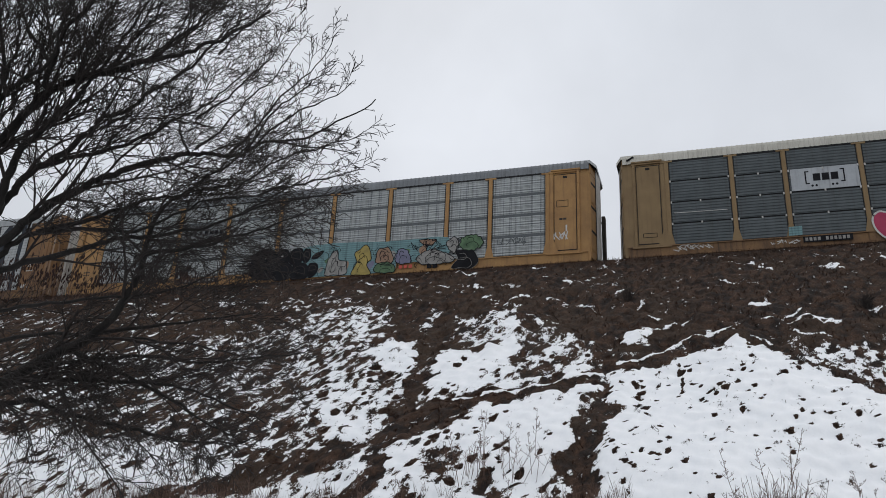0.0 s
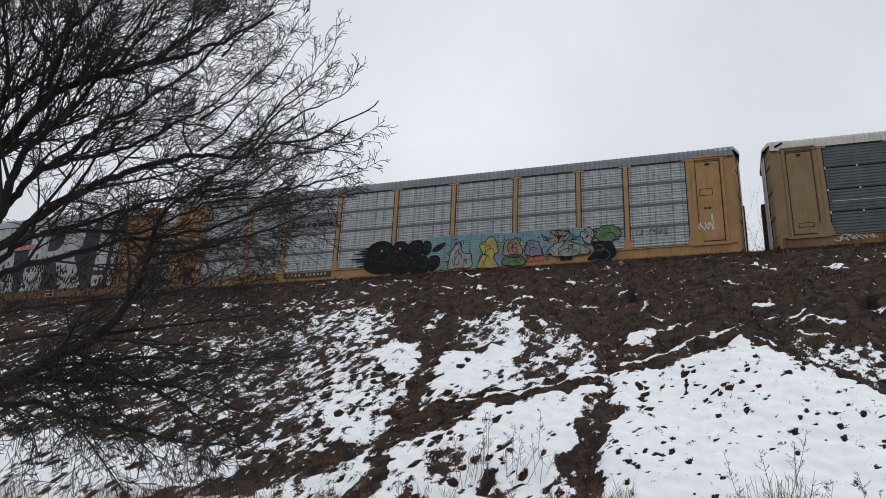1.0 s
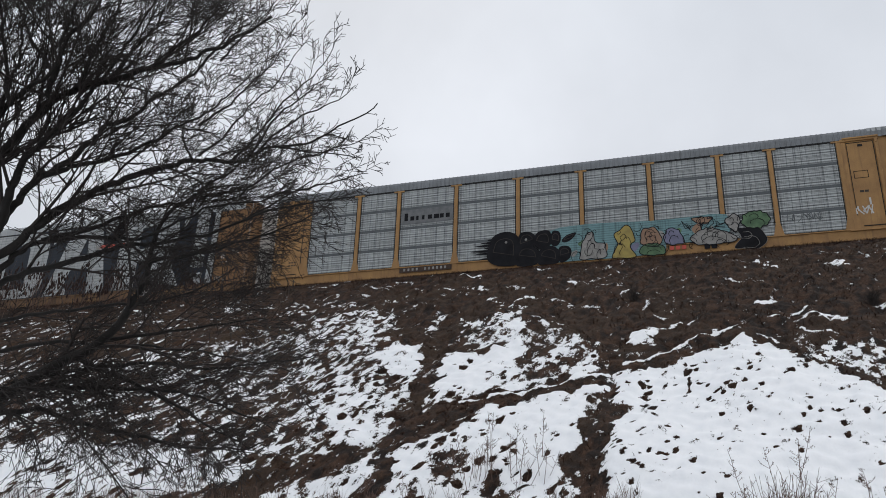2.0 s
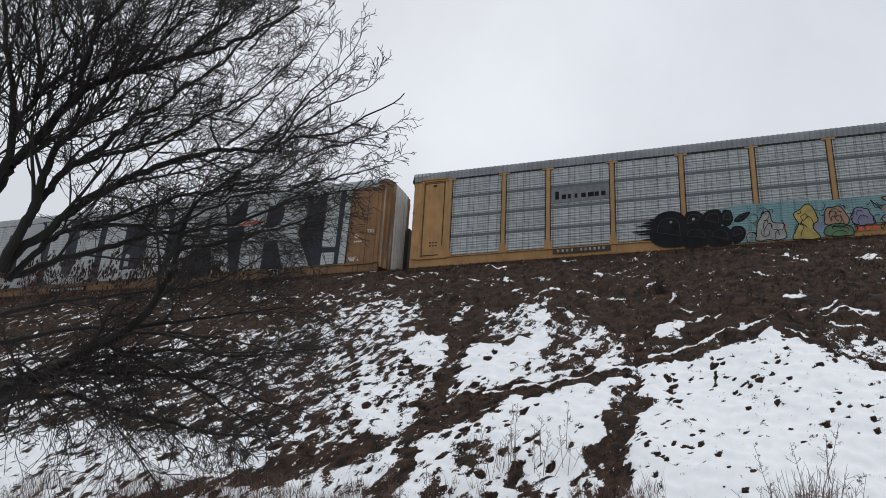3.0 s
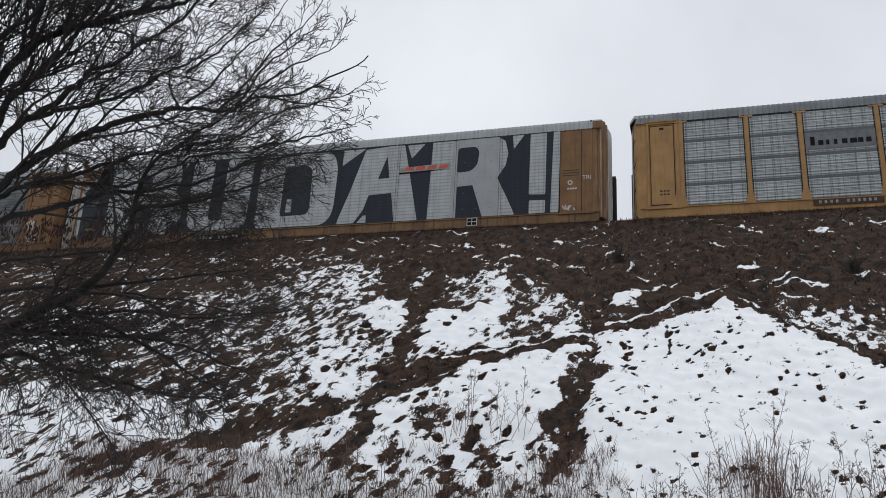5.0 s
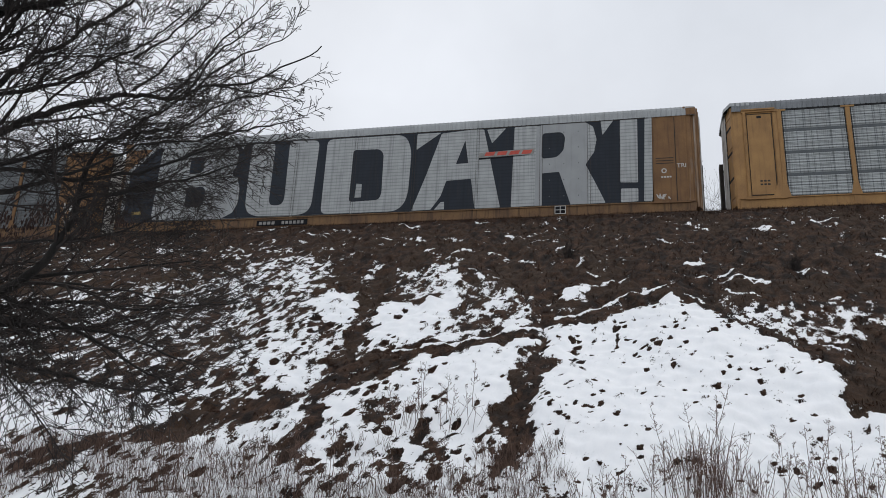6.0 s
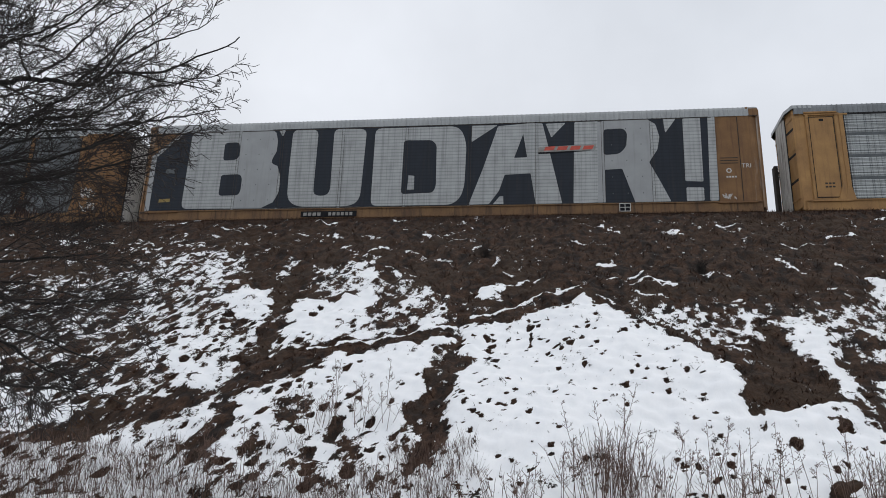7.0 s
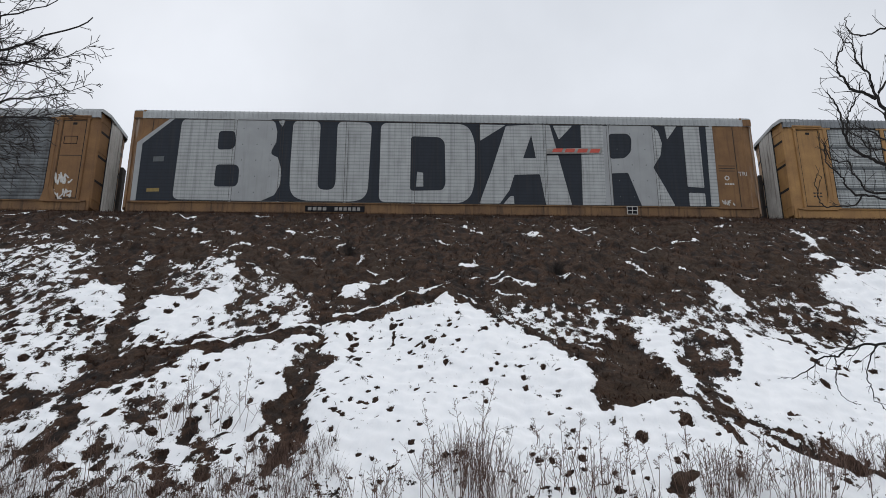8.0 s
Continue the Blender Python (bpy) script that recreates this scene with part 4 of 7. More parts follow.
def autorack(label, at_x, paint, sheets, roof_paint, door_paint, rows=4, ribs=5, style="banded", band=BAND, cap_paint=None, sill_paint=SILL, end_paint=None):
    """One enclosed car-carrying wagon; its origin is on the rail under its middle."""
    car = thing("autorack_wagon", label, "train car", (at_x, TRACK_Y, RAIL_Z), group="wagons of the train")
    far = pose(0, 0, 0, 0, 0, 180)
    # underframe, sills, couplers, trucks
    uf = Form().box(-HALF + 0.1, HALF - 0.1, -1.38, 1.38, 0.98, 1.16)
    uf.box(-HALF + 0.3, HALF - 0.3, -0.3, 0.3, 0.62, 0.98)
    for k in range(14):
        x = -12.2 + k * 24.4 / 13
        uf.box(x - 0.06, x + 0.06, -1.38, 1.38, 0.80, 0.98)
    part("underframe", uf, UNDER, car, "grimy steel underframe")
    sill = Form()
    sill.box(-HALF + 0.15, HALF - 0.15, FACE - 0.02, FACE + 0.05, 0.76, 1.20)
    sill.box(-HALF + 0.15, HALF - 0.15, FACE - 0.07, FACE + 0.05, 1.16, 1.205)
    sill.box(-HALF + 0.15, HALF - 0.15, FACE - 0.05, FACE + 0.05, 0.74, 0.78)
    for x in (-9.22, -4.34, 1.42, 6.1, 10.4):
        sill.box(x - 0.12, x + 0.12, FACE - 0.045, FACE - 0.02, 0.80, 1.14)
    sm = sill.mesh("side_sill", sill_paint)
    for m in (None, far):
        part("side_sill", sm, SILL, car, m=m)
    coupler = Form().box(HALF - 0.3, HALF + 0.72, -0.12, 0.12, 0.72, 0.98).box(HALF + 0.45, HALF + 0.72, -0.2, 0.2, 0.66, 1.0)
    cm = coupler.mesh("coupler", UNDER)
    for m in (None, far):
        part("coupler", cm, UNDER, car, "dark steel coupler", m=m)
    tm, wm = truck_form().mesh("truck_frame", UNDER), wheel_form().mesh("wheelset", UNDER)
    for x in (-10.0, 10.0):
        tr = part("truck", tm, UNDER, car, "grimy cast steel truck", m=pose(x, 0, 0))
        for w in (-0.89, 0.89):
            WHEELS.append((part("wheelset", wm, UNDER, tr), w))
    # roof and ends
    part("roof", roof_mesh(roof_paint), roof_paint, car, "ribbed sheet metal roof")
    dm = end_door_form().mesh("end_door", door_paint)
    slot = end_slot_form().mesh("end_slot", BLACK)
    wrap, cap = (end_wrap_form() if style != "painted" else end_ribbed_form()).mesh("end_plating", end_paint or paint), roof_cap_form().mesh("roof_cap", cap_paint or roof_paint)
    for m in (None, far):
        part("end_door", dm, door_paint, car, "ribbed bowed end doors", m=m)
        plating = part("end_plating", wrap, paint, car, m=m)
        if style != "painted":
            part("end_slot", slot, BLACK, plating)
            part("roof_cap", cap, roof_paint, car, m=m)
        bars = Form()
        q = 0.95 if m is None else -0.95                               # brake platform post beside the end doors
        bars.box(HALF + 0.20, HALF + 0.36, q - 0.2, q + 0.2, 0.9, 3.75, bevel=0.02)
        bars.box(HALF - 0.1, HALF + 0.42, q - 0.30, q + 0.30, 0.98, 1.06)
        bars.box(HALF - 0.05, HALF + 0.30, q - 0.03, q + 0.03, 3.45, 3.53)
        part("end_post", bars, UNDER, car, m=m)
    corner, plate = corner_form() if style != "painted" else plain_corner_form(), door_plate_form()
    for s in (1, -1):
        a, p = Form(), Form()
        for src, dst in ((corner, a), (plate, p)):
            dst.v = [(s * x, y, z) for x, y, z in src.v]
            dst.f = [f if s > 0 else f[::-1] for f in src.f]
        g = Form()
        x0, x1 = sorted((s * (POSTS[-1] + 0.285), s * (HALF - 0.585)))
        for ring in ([(x0, Z0 + 0.09), (x1, Z0 + 0.09), (x1, Z0 + 0.125), (x0, Z0 + 0.125)], [(x0, Z0 + 0.09), (x0 + 0.022, Z0 + 0.09), (x0 + 0.022, Z1 - 0.09), (x0, Z1 - 0.09)],
                     [(x1 - 0.03, Z0 + 0.09), (x1, Z0 + 0.09), (x1, Z1 - 0.09), (x1 - 0.03, Z1 - 0.09)], [(x0, Z1 - 0.12), (x1, Z1 - 0.12), (x1, Z1 - 0.09), (x0, Z1 - 0.09)],
                     [((x0 + x1) / 2 - 0.09, Z1 - 0.30), ((x0 + x1) / 2 + 0.09, Z1 - 0.30), ((x0 + x1) / 2 + 0.09, Z1 - 0.19), ((x0 + x1) / 2 - 0.09, Z1 - 0.19)]):
            g.plate(ring, FACE + 0.001, FACE + 0.02)
        gm = g.mesh("plate_gap", BLACK)
        am, pm = a.mesh("corner_bay", paint), p.mesh("access_plate", paint)
        for m in (None, far):
            c = part("corner_bay", am, paint, car, "yellow painted corner bay", m=m)
            if style == "painted":                                     # one upright seam instead of an access plate
                xm = s * (POSTS[-1] + 0.98)
                part("plate_gap", Form().plate([(xm - 0.015, Z0), (xm + 0.015, Z0), (xm + 0.015, Z1), (xm - 0.015, Z1)], FACE - 0.004, FACE + 0.02), UNDER, c)
            else:
                part("access_plate", pm, paint, c)
                part("plate_gap", gm, BLACK, c)
    # posts
    pm = post_mesh(paint if style != "painted" else SILVER_FLAT, style != "painted")
    for x in POSTS:
        if style == "painted" and abs(x) > 11:
            continue
        for s in (1, -1):
            part("post", pm, paint, car, m=pose(x, FACE, 0) if s > 0 else far @ pose(-x, FACE, 0))
    backing = Form().box(POSTS[0], POSTS[-1], FACE + 0.035, FACE + 0.05, Z0, Z1 + 0.1)
    bm = backing.mesh("inner_lining", BLACK)
    for m in (None, far):
        part("inner_lining", bm, BLACK, car, m=m)
    if style != "painted":
        rng = random.Random(int(at_x * 10))
        # raised black strips put in for eave shade and the gaps round each bay
        for a, b in zip(POSTS, POSTS[1:]):
            for x0, x1, z0, z1 in ((a + 0.12, b - 0.12, Z1 - rng.uniform(0.0, 0.05), Z1 + 0.055), (a + 0.10, a + 0.135, Z0, Z1), (b - 0.135, b - 0.10, Z0, Z1), (a + 0.12, b - 0.12, Z0 - 0.02, Z0 + 0.02)):
                part("shaded_gap_strip", Form().box(x0, x1, FACE - (0.028 if x1 - x0 > 1 else 0.022), FACE + 0.02, z0, z1), BLACK, car)
    # sheets
    gap = {"banded": 0.13, "clipped": 0.065, "seamed": 0.035, "painted": 0.012}[style]
    tall = (Z1 - Z0 - gap * (rows - 1)) / rows
    cache = {}
    clip_mesh = Form().box(-0.03, 0.03, -0.05, 0.0, -0.04, 0.05).mesh("clip", WHITE_PAINT)
    for a, b in zip(POSTS, POSTS[1:]):
        w = b - a - 0.10
        key = round(w, 2)
        if key not in cache:
            cache[key] = sheet_mesh(w, tall, ribs, sheets, 0.010 if style == "painted" else 0.018)
            cache[key, "band"] = Form().box(0, w, -0.012, 0.02, 0, gap).mesh("joint_band", band)
        for s in (1, -1):
            for r in range(rows):
                z = Z0 + r * (tall + gap)
                m = pose(a + 0.05, FACE, z) if s > 0 else far @ pose(-b + 0.05, FACE, z)
                part("panel", cache[key], sheets, car, m=m)
                if style == "banded" and r < rows - 1:
                    m = pose(a + 0.05, FACE, z + tall) if s > 0 else far @ pose(-b + 0.05, FACE, z + tall)
                    part("joint_band", cache[key, "band"], band, car, m=m)
                if style == "clipped" and s > 0 and r < rows - 1:
                    for x in (a + 0.13, (a + b) / 2, b - 0.13):
                        part("clip", clip_mesh, WHITE_PAINT, car, m=pose(x, FACE - 0.01, z + tall))
    return car


def softened(ring, reach=0.16):
    """The ring with its corners cut to short arcs."""
    out, n = [], len(ring)
    for i in range(n):
        p, c, q = (Vector(ring[(i + k) % n]) for k in (-1, 0, 1))
        a = c + (p - c).normalized() * min(reach, (p - c).length * 0.45)
        b = c + (q - c).normalized() * min(reach, (q - c).length * 0.45)
        out += [tuple(a.lerp(c, t).lerp(c.lerp(b, t), t)) for t in (0.0, 0.25, 0.5, 0.75, 1.0)]
    return out


def painted(car, name, ring, material, y, label=""):
    """A flat painted shape on a wagon's near side."""
    return part(name, Form().plate(ring, FACE - y, FACE - y + 0.003), material, car, label)


def bars(car, name, x, z, count, width, height, pitch, material, y=0.085, label=""):
    for k in range(count):
        f = Form()
        f.plate([(x + k * pitch, z), (x + k * pitch + width, z), (x + k * pitch + width, z + height), (x + k * pitch, z + height)], FACE - y, FACE - y + 0.004)
        part(name, f, material, car, label)


wagon_a = autorack("yellow autorack wagon with dark grey ribbed side panels", 58.82, OCHRE, DARKGREY, ROOFCREAM, DOORWHITE, rows=4, ribs=7, style="clipped")
wagon_b = autorack("yellow autorack wagon with grey plaid-like panels and spray paint", 30.02, YELLOW, PLAID, ROOFGREY, DOORWHITE, rows=4, ribs=6, style="banded", cap_paint=ROOFLIGHT, sill_paint=YELLOW)
wagon_c = autorack("yellow autorack wagon covered by large silver and navy graffiti letters", 1.20, RUSTY, SILVER, ROOFLIGHT, DOORWHITE, rows=4, ribs=9, style="painted", end_paint=RUSTY_END)
wagon_d = autorack("yellow autorack wagon with stained blue-grey side panels", -27.60, RUSTY, BLUEGREY, ROOFLIGHT, DOORWHITE, rows=4, ribs=6, style="seamed")

# large graffiti letters on the third wagon, in metres on its side
NAVY = [(-13.16, 1.22), (-13.16, 3.87), (-11.87, 5.11), (-7.27, 5.13), (0.16, 5.1), (1.9, 5.04), (7.28, 5.07), (11.81, 5.11), (11.51, 1.23), (5.98, 1.21), (-0.24, 1.23), (-3.97, 1.27), (-9.06, 1.26)]
LETTER_B = [(-11.57, 5.09), (-7.74, 5.16), (-7.51, 4.95), (-7.4, 4.54), (-7.41, 4.02), (-7.66, 3.46), (-7.3, 3.29), (-7.1, 2.71), (-7.1, 2.03), (-7.35, 1.53), (-7.9, 1.25), (-11.63, 1.29)]
HOLE_B1 = [(-9.92, 4.52), (-9.27, 4.53), (-9.19, 4.34), (-9.15, 3.88), (-9.26, 3.66), (-9.92, 3.62)]
HOLE_B2 = [(-9.92, 2.92), (-9.04, 2.93), (-8.91, 2.74), (-8.91, 2.12), (-9.01, 1.9), (-9.93, 1.89)]
LETTER_U = [(-6.72, 5.08), (-5.52, 5.06), (-5.53, 1.83), (-4.96, 1.78), (-4.76, 2.01), (-4.78, 5.07), (-3.27, 5.01), (-3.37, 1.75), (-3.56, 1.41), (-3.97, 1.27), (-6.12, 1.29), (-6.53, 1.48), (-6.71, 1.81), (-6.74, 2.82)]
LETTER_D = [(-2.87, 5.02), (0.78, 5.01), (1.09, 4.73), (1.27, 4.09), (1.22, 2.14), (1.06, 1.58), (0.67, 1.26), (-2.89, 1.27)]
HOLE_D = [(-1.54, 4.39), (-0.27, 4.36), (-0.06, 4.12), (-0.03, 2.12), (-0.16, 1.84), (-1.56, 1.8)]
BIT_D = [(-1.26, 2.69), (-1.0, 2.65), (-0.99, 2.0), (-1.3, 1.99)]
LETTER_A = [(2.65, 4.95), (4.1, 5.05), (4.6, 5.02), (4.94, 3.44), (5.41, 1.23), (4.29, 1.23), (4.08, 2.65), (2.96, 2.61), (2.73, 1.88), (2.3, 1.26), (1.42, 1.25), (2.02, 2.94)]
HOLE_A = [(3.76, 4.53), (3.93, 3.41), (3.37, 3.4)]
BIT_A = [(2.75, 1.6), (2.91, 1.6), (2.92, 1.25), (2.47, 1.25)]
STEM_R = [(5.98, 5.03), (7.0, 5.04), (6.94, 1.25), (5.88, 1.23)]
LETTER_R = [(7.14, 5.05), (9.06, 5.08), (9.42, 4.82), (9.56, 4.21), (9.45, 3.62), (9.08, 3.04), (9.51, 2.13), (9.9, 1.24), (8.44, 1.23), (7.95, 2.77), (7.18, 2.73), (7.19, 1.24), (7.0, 1.24)]
HOLE_R = [(7.21, 4.64), (8.06, 4.66), (8.22, 4.42), (8.15, 3.78), (7.86, 3.46), (7.19, 3.42)]
MARK_BAR = [(10.56, 5.05), (11.29, 5.09), (11.25, 2.1), (10.52, 2.14)]
MARK_DOT = [(10.54, 1.86), (11.25, 1.84), (11.24, 1.25), (10.53, 1.24)]
STRIP = [(11.6, 5.12), (11.89, 5.12), (11.83, 1.25), (11.47, 1.24)]
WEDGE_A = [(1.5, 5.01), (2.63, 5.0), (1.49, 4.21)]
WEDGE_R = [(4.74, 5.0), (5.6, 5.01), (4.98, 4.32)]
WEDGE_M = [(9.74, 5.06), (10.29, 5.07), (9.81, 4.39)]
WEDGE_U = [(-7.39, 5.08), (-7.06, 5.08), (-7.19, 4.75)]
for a, b in ((-9.22, -7.17), (7.17, 9.22)):
    painted(wagon_c, "smooth_sheet", [(a + 0.04, Z0), (b - 0.04, Z0), (b - 0.04, Z1), (a + 0.04, Z1)], SILVER_FLAT, 0.030)
painted(wagon_c, "paint_edge", [(-13.38, 1.22), (-13.40, 3.92), (-12.10, 5.08), (-11.80, 5.08), (-13.10, 3.87), (-13.10, 1.22)], SILVER_FLAT, 0.057)
painted(wagon_c, "graffiti_background", NAVY, NAVY_PAINT, 0.060, "navy spray-painted background")
for name, ring in (("letter_b", LETTER_B), ("letter_u", LETTER_U), ("letter_d", LETTER_D), ("letter_a", LETTER_A), ("letter_r", LETTER_R), ("letter_r", STEM_R),
                   ("exclamation_mark", MARK_BAR), ("exclamation_mark", MARK_DOT), ("paint_edge", STRIP), ("paint_edge", WEDGE_A), ("paint_edge", WEDGE_R),
                   ("paint_edge", WEDGE_M), ("paint_edge", WEDGE_U)):
    painted(wagon_c, name, softened(ring, 0.3) if name[-1] in "bud" else softened(ring, 0.06), SILVER, 0.064, "silver spray-painted letter" if name.startswith("letter") else "")
for ring in (HOLE_B1, HOLE_B2, HOLE_D, HOLE_A, HOLE_R):
    painted(wagon_c, "letter_counter", softened(ring, 0.16 if ring is not HOLE_A else 0.03), NAVY_PAINT, 0.068)
# smooth-sheet parts of two letters, bolts and the pillars between the bays
def clipped_ring(ring, lo, hi):
    out = ring
    for sign, lim in ((1, lo), (-1, -hi)):
        got = []
        for (ax, az), (bx, bz) in zip(out, out[1:] + out[:1]):
            da, db = sign * ax - lim, sign * bx - lim
            if da >= 0:
                got.append((ax, az))
            if da * db < 0:
                t = da / (da - db)
                got.append((ax + (bx - ax) * t, az + (bz - az) * t))
        out = got
    return out


for ring, lo, hi in ((LETTER_B, -9.20, -7.20), (LETTER_R, 7.20, 9.20)):
    painted(wagon_c, "smooth_sheet", clipped_ring(ring, lo, hi), SILVER_FLAT, 0.066)
bolts = Form()
for x0 in (-9.22, 7.17):
    for i in range(3):
        for j in range(5):
            x, z = x0 + 0.35 + i * 0.62, Z0 + 0.4 + j * 0.75
            bolts.plate([(x, z), (x + 0.035, z), (x + 0.035, z + 0.045), (x, z + 0.045)], FACE - 0.071, FACE - 0.06)
tagged(part("bolt_heads", bolts, BAND, wagon_c), kind="stuff")
for x in POSTS[1:-1]:
    for d in (-0.06, 0.05):
        painted(wagon_c, "bay_seam", [(x + d, Z0), (x + d + 0.014, Z0), (x + d + 0.014, Z1), (x + d, Z1)], UNDER, 0.0735)
for a, b in zip(POSTS, POSTS[1:]):
    painted(wagon_c, "bay_seam", [(a + 0.07, Z1 - 0.012), (b - 0.07, Z1 - 0.012), (b - 0.07, Z1 + 0.022), (a + 0.07, Z1 + 0.022)], UNDER, 0.0735)
    painted(wagon_c, "bay_seam", [(a + 0.07, Z0 - 0.014), (b - 0.07, Z0 - 0.014), (b - 0.07, Z0 + 0.012), (a + 0.07, Z0 + 0.012)], UNDER, 0.0735)
painted(wagon_c, "paint_edge", [(6.90, Z0 + 0.02), (7.22, Z0 + 0.02), (7.22, Z1 - 0.04), (6.96, Z1 - 0.04)], SILVER_FLAT, 0.0645)
for ring in (BIT_D, BIT_A):
    painted(wagon_c, "paint_edge", ring, SILVER, 0.072)

CYAN_BAND = [(-0.32, 2.2), (1.56, 2.47), (4.22, 2.34), (5.89, 2.35), (7.3, 2.32), (7.24, 1.31), (4.85, 1.25), (4.7, 0.84), (1.0, 0.82), (0.0, 0.95)]


def rounded(ring, per=4):
    """A closed smooth outline through the corners of a ring."""
    n, out = len(ring), []
    for i in range(n):
        a, b, c, d = (Vector(ring[(i + k) % n]) for k in (-1, 0, 1, 2))
        for k in range(per):
            t = k / per
            q = 0.5 * (2 * b + (c - a) * t + (2 * a - 5 * b + 4 * c - d) * t * t + (3 * b - a - 3 * c + d) * t ** 3)
            out.append((q.x, q.y))
    return out


def outline(car, ring, y, half=0.022, material=None, name="spray_outline"):
    """A painted line that follows a closed ring."""
    f, n = Form(), len(ring)
    for i in range(n):
        (ax, az), (bx, bz) = ring[i], ring[(i + 1) % n]
        d = math.hypot(bx - ax, bz - az)
        if d < 1e-4:
            continue
        ux, uz = (bx - ax) / d * half, (bz - az) / d * half
        f.plate([(ax - ux - uz, az - uz + ux), (ax - ux + uz, az - uz - ux), (bx + ux + uz, bz + uz - ux), (bx + ux - uz, bz + uz + ux)], FACE - y - 0.0004 * (i % 5), FACE - y + 0.002)
    return part(name, f, material or BLACK_PAINT, car)


def scribble(car, x0, x1, z0, z1, material, seed, strokes=5, y=0.07, half=0.02):
    """A quick illegible tag in loops."""
    rng = random.Random(seed)
    f, lift = Form(), 0.0
    for k in range(strokes):
        cx, cz = x0 + (x1 - x0) * (k + 0.5) / strokes, (z0 + z1) / 2
        pts = [(cx + rng.uniform(-0.7, 0.7) * (x1 - x0) / strokes, cz + rng.uniform(-0.5, 0.5) * (z1 - z0)) for j in range(6)]
        for (ax, az), (bx, bz) in zip(pts, pts[1:]):
            d = math.hypot(bx - ax, bz - az) + 1e-6
            ux, uz = (bx - ax) / d * half, (bz - az) / d * half
            f.plate([(ax - uz, az + ux), (ax + uz, az - ux), (bx + uz, bz - ux), (bx - uz, bz + ux)], FACE - y - lift, FACE - y + 0.002)
            lift += 0.0003
    return part("spray_scribble", f, material, car)


painted(wagon_b, "graffiti_background", rounded(CYAN_BAND, 2), CYAN_PAINT, 0.075, "pale cyan spray-painted band")
BLOBS = (
    ([(1.27, 0.97), (1.4, 1.53), (1.51, 1.88), (1.86, 2.03), (1.96, 1.62), (2.34, 1.45), (2.44, 1.0), (2.12, 0.83), (1.4, 0.87)], PALE_PAINT, "pale grey rounded shape"),
    ([(2.7, 0.8), (2.88, 1.4), (2.78, 1.86), (3.15, 2.17), (3.47, 2.09), (3.6, 1.57), (3.4, 1.25), (3.58, 0.8)], LEMON_PAINT, "lemon yellow shape"),
    ([(3.83, 1.56), (3.96, 1.97), (4.24, 2.03), (4.55, 1.9), (4.69, 1.27), (4.31, 1.19), (3.94, 1.27)], TAN_PAINT, "tan rounded shape"),
    ([(3.94, 0.83), (3.8, 1.17), (4.29, 1.32), (4.75, 1.16), (4.72, 0.81)], GREEN_PAINT, "green shape"),
    ([(4.85, 1.26), (4.85, 1.76), (5.14, 1.93), (5.44, 1.72), (5.54, 1.21)], LILAC_PAINT, "lilac rounded shape"),
    ([(5.84, 1.28), (6.04, 1.6), (6.57, 1.78), (7.23, 1.55), (7.66, 1.3), (7.25, 1.07), (6.18, 1.09)], PALE_PAINT, "pale grey cloud shape"),
    ([(5.98, 2.27), (6.71, 2.25), (6.56, 2.0), (6.18, 2.03)], TAN_PAINT, ""),
    ([(7.33, 2.16), (7.62, 2.29), (7.81, 2.09), (7.73, 1.71), (7.6, 1.5), (7.46, 1.62), (7.24, 1.95)], PALE_PAINT, ""),
    ([(7.7, 1.64), (8.55, 1.57), (8.63, 0.79), (7.58, 0.8), (7.79, 1.27)], BLACK_PAINT, "black shape"),
    ([(7.87, 2.01), (8.05, 2.27), (8.37, 2.34), (8.7, 2.29), (8.95, 2.0), (8.86, 1.76), (8.5, 1.6), (7.99, 1.69)], GREEN_PAINT, "green cloud shape"))
for k, (ring, paint, words) in enumerate(BLOBS):
    smooth_ring = rounded(ring)
    mx, mz = sum(p[0] for p in smooth_ring) / len(smooth_ring), sum(p[1] for p in smooth_ring) / len(smooth_ring)
    lobed = []
    for x, z in rounded(smooth_ring, 2):                             # scalloped edge
        a = math.atan2(z - mz, x - mx)
        g = 1.0 + 0.055 * math.sin(a * (11 if k in (5, 9) else 5) + k) + 0.03 * math.sin(a * 8 + 2 * k)
        lobed.append((mx + (x - mx) * g, mz + (z - mz) * g))
    painted(wagon_b, "graffiti_shape", lobed, paint, 0.079 + 0.002 * (k % 2), words)
    line = BLACK_PAINT if paint is not BLACK_PAINT else PALE_PAINT
    outline(wagon_b, lobed, 0.086, 0.017 if paint is not BLACK_PAINT else 0.005, line)
    for shrink, dx, dz in ((0.52, 0.04, -0.18), (0.30, -0.06, 0.12)):      # loose inner strokes
        part_ring = [(mx + dx + (x - mx) * shrink, mz + dz + (z - mz) * shrink) for x, z in lobed[:len(lobed) * 2 // 3]]
        outline(wagon_b, part_ring + part_ring[-2:0:-1], 0.0885, 0.011 if paint is not BLACK_PAINT else 0.008, line)
rng_g = random.Random(77)
for k in range(46):                                                  # loose black curls over the whole painting
    cx, cz, r = rng_g.uniform(1.1, 8.0), rng_g.uniform(0.95, 2.15), rng_g.uniform(0.06, 0.24)
    a0, turn = rng_g.uniform(0, 6.28), rng_g.uniform(1.6, 4.6)
    arc = [(cx + r * math.cos(a0 + turn * j / 9), cz + 1.2 * r * math.sin(a0 + turn * j / 9)) for j in range(10)]
    outline(wagon_b, arc + arc[-2:0:-1], 0.089, 0.011)
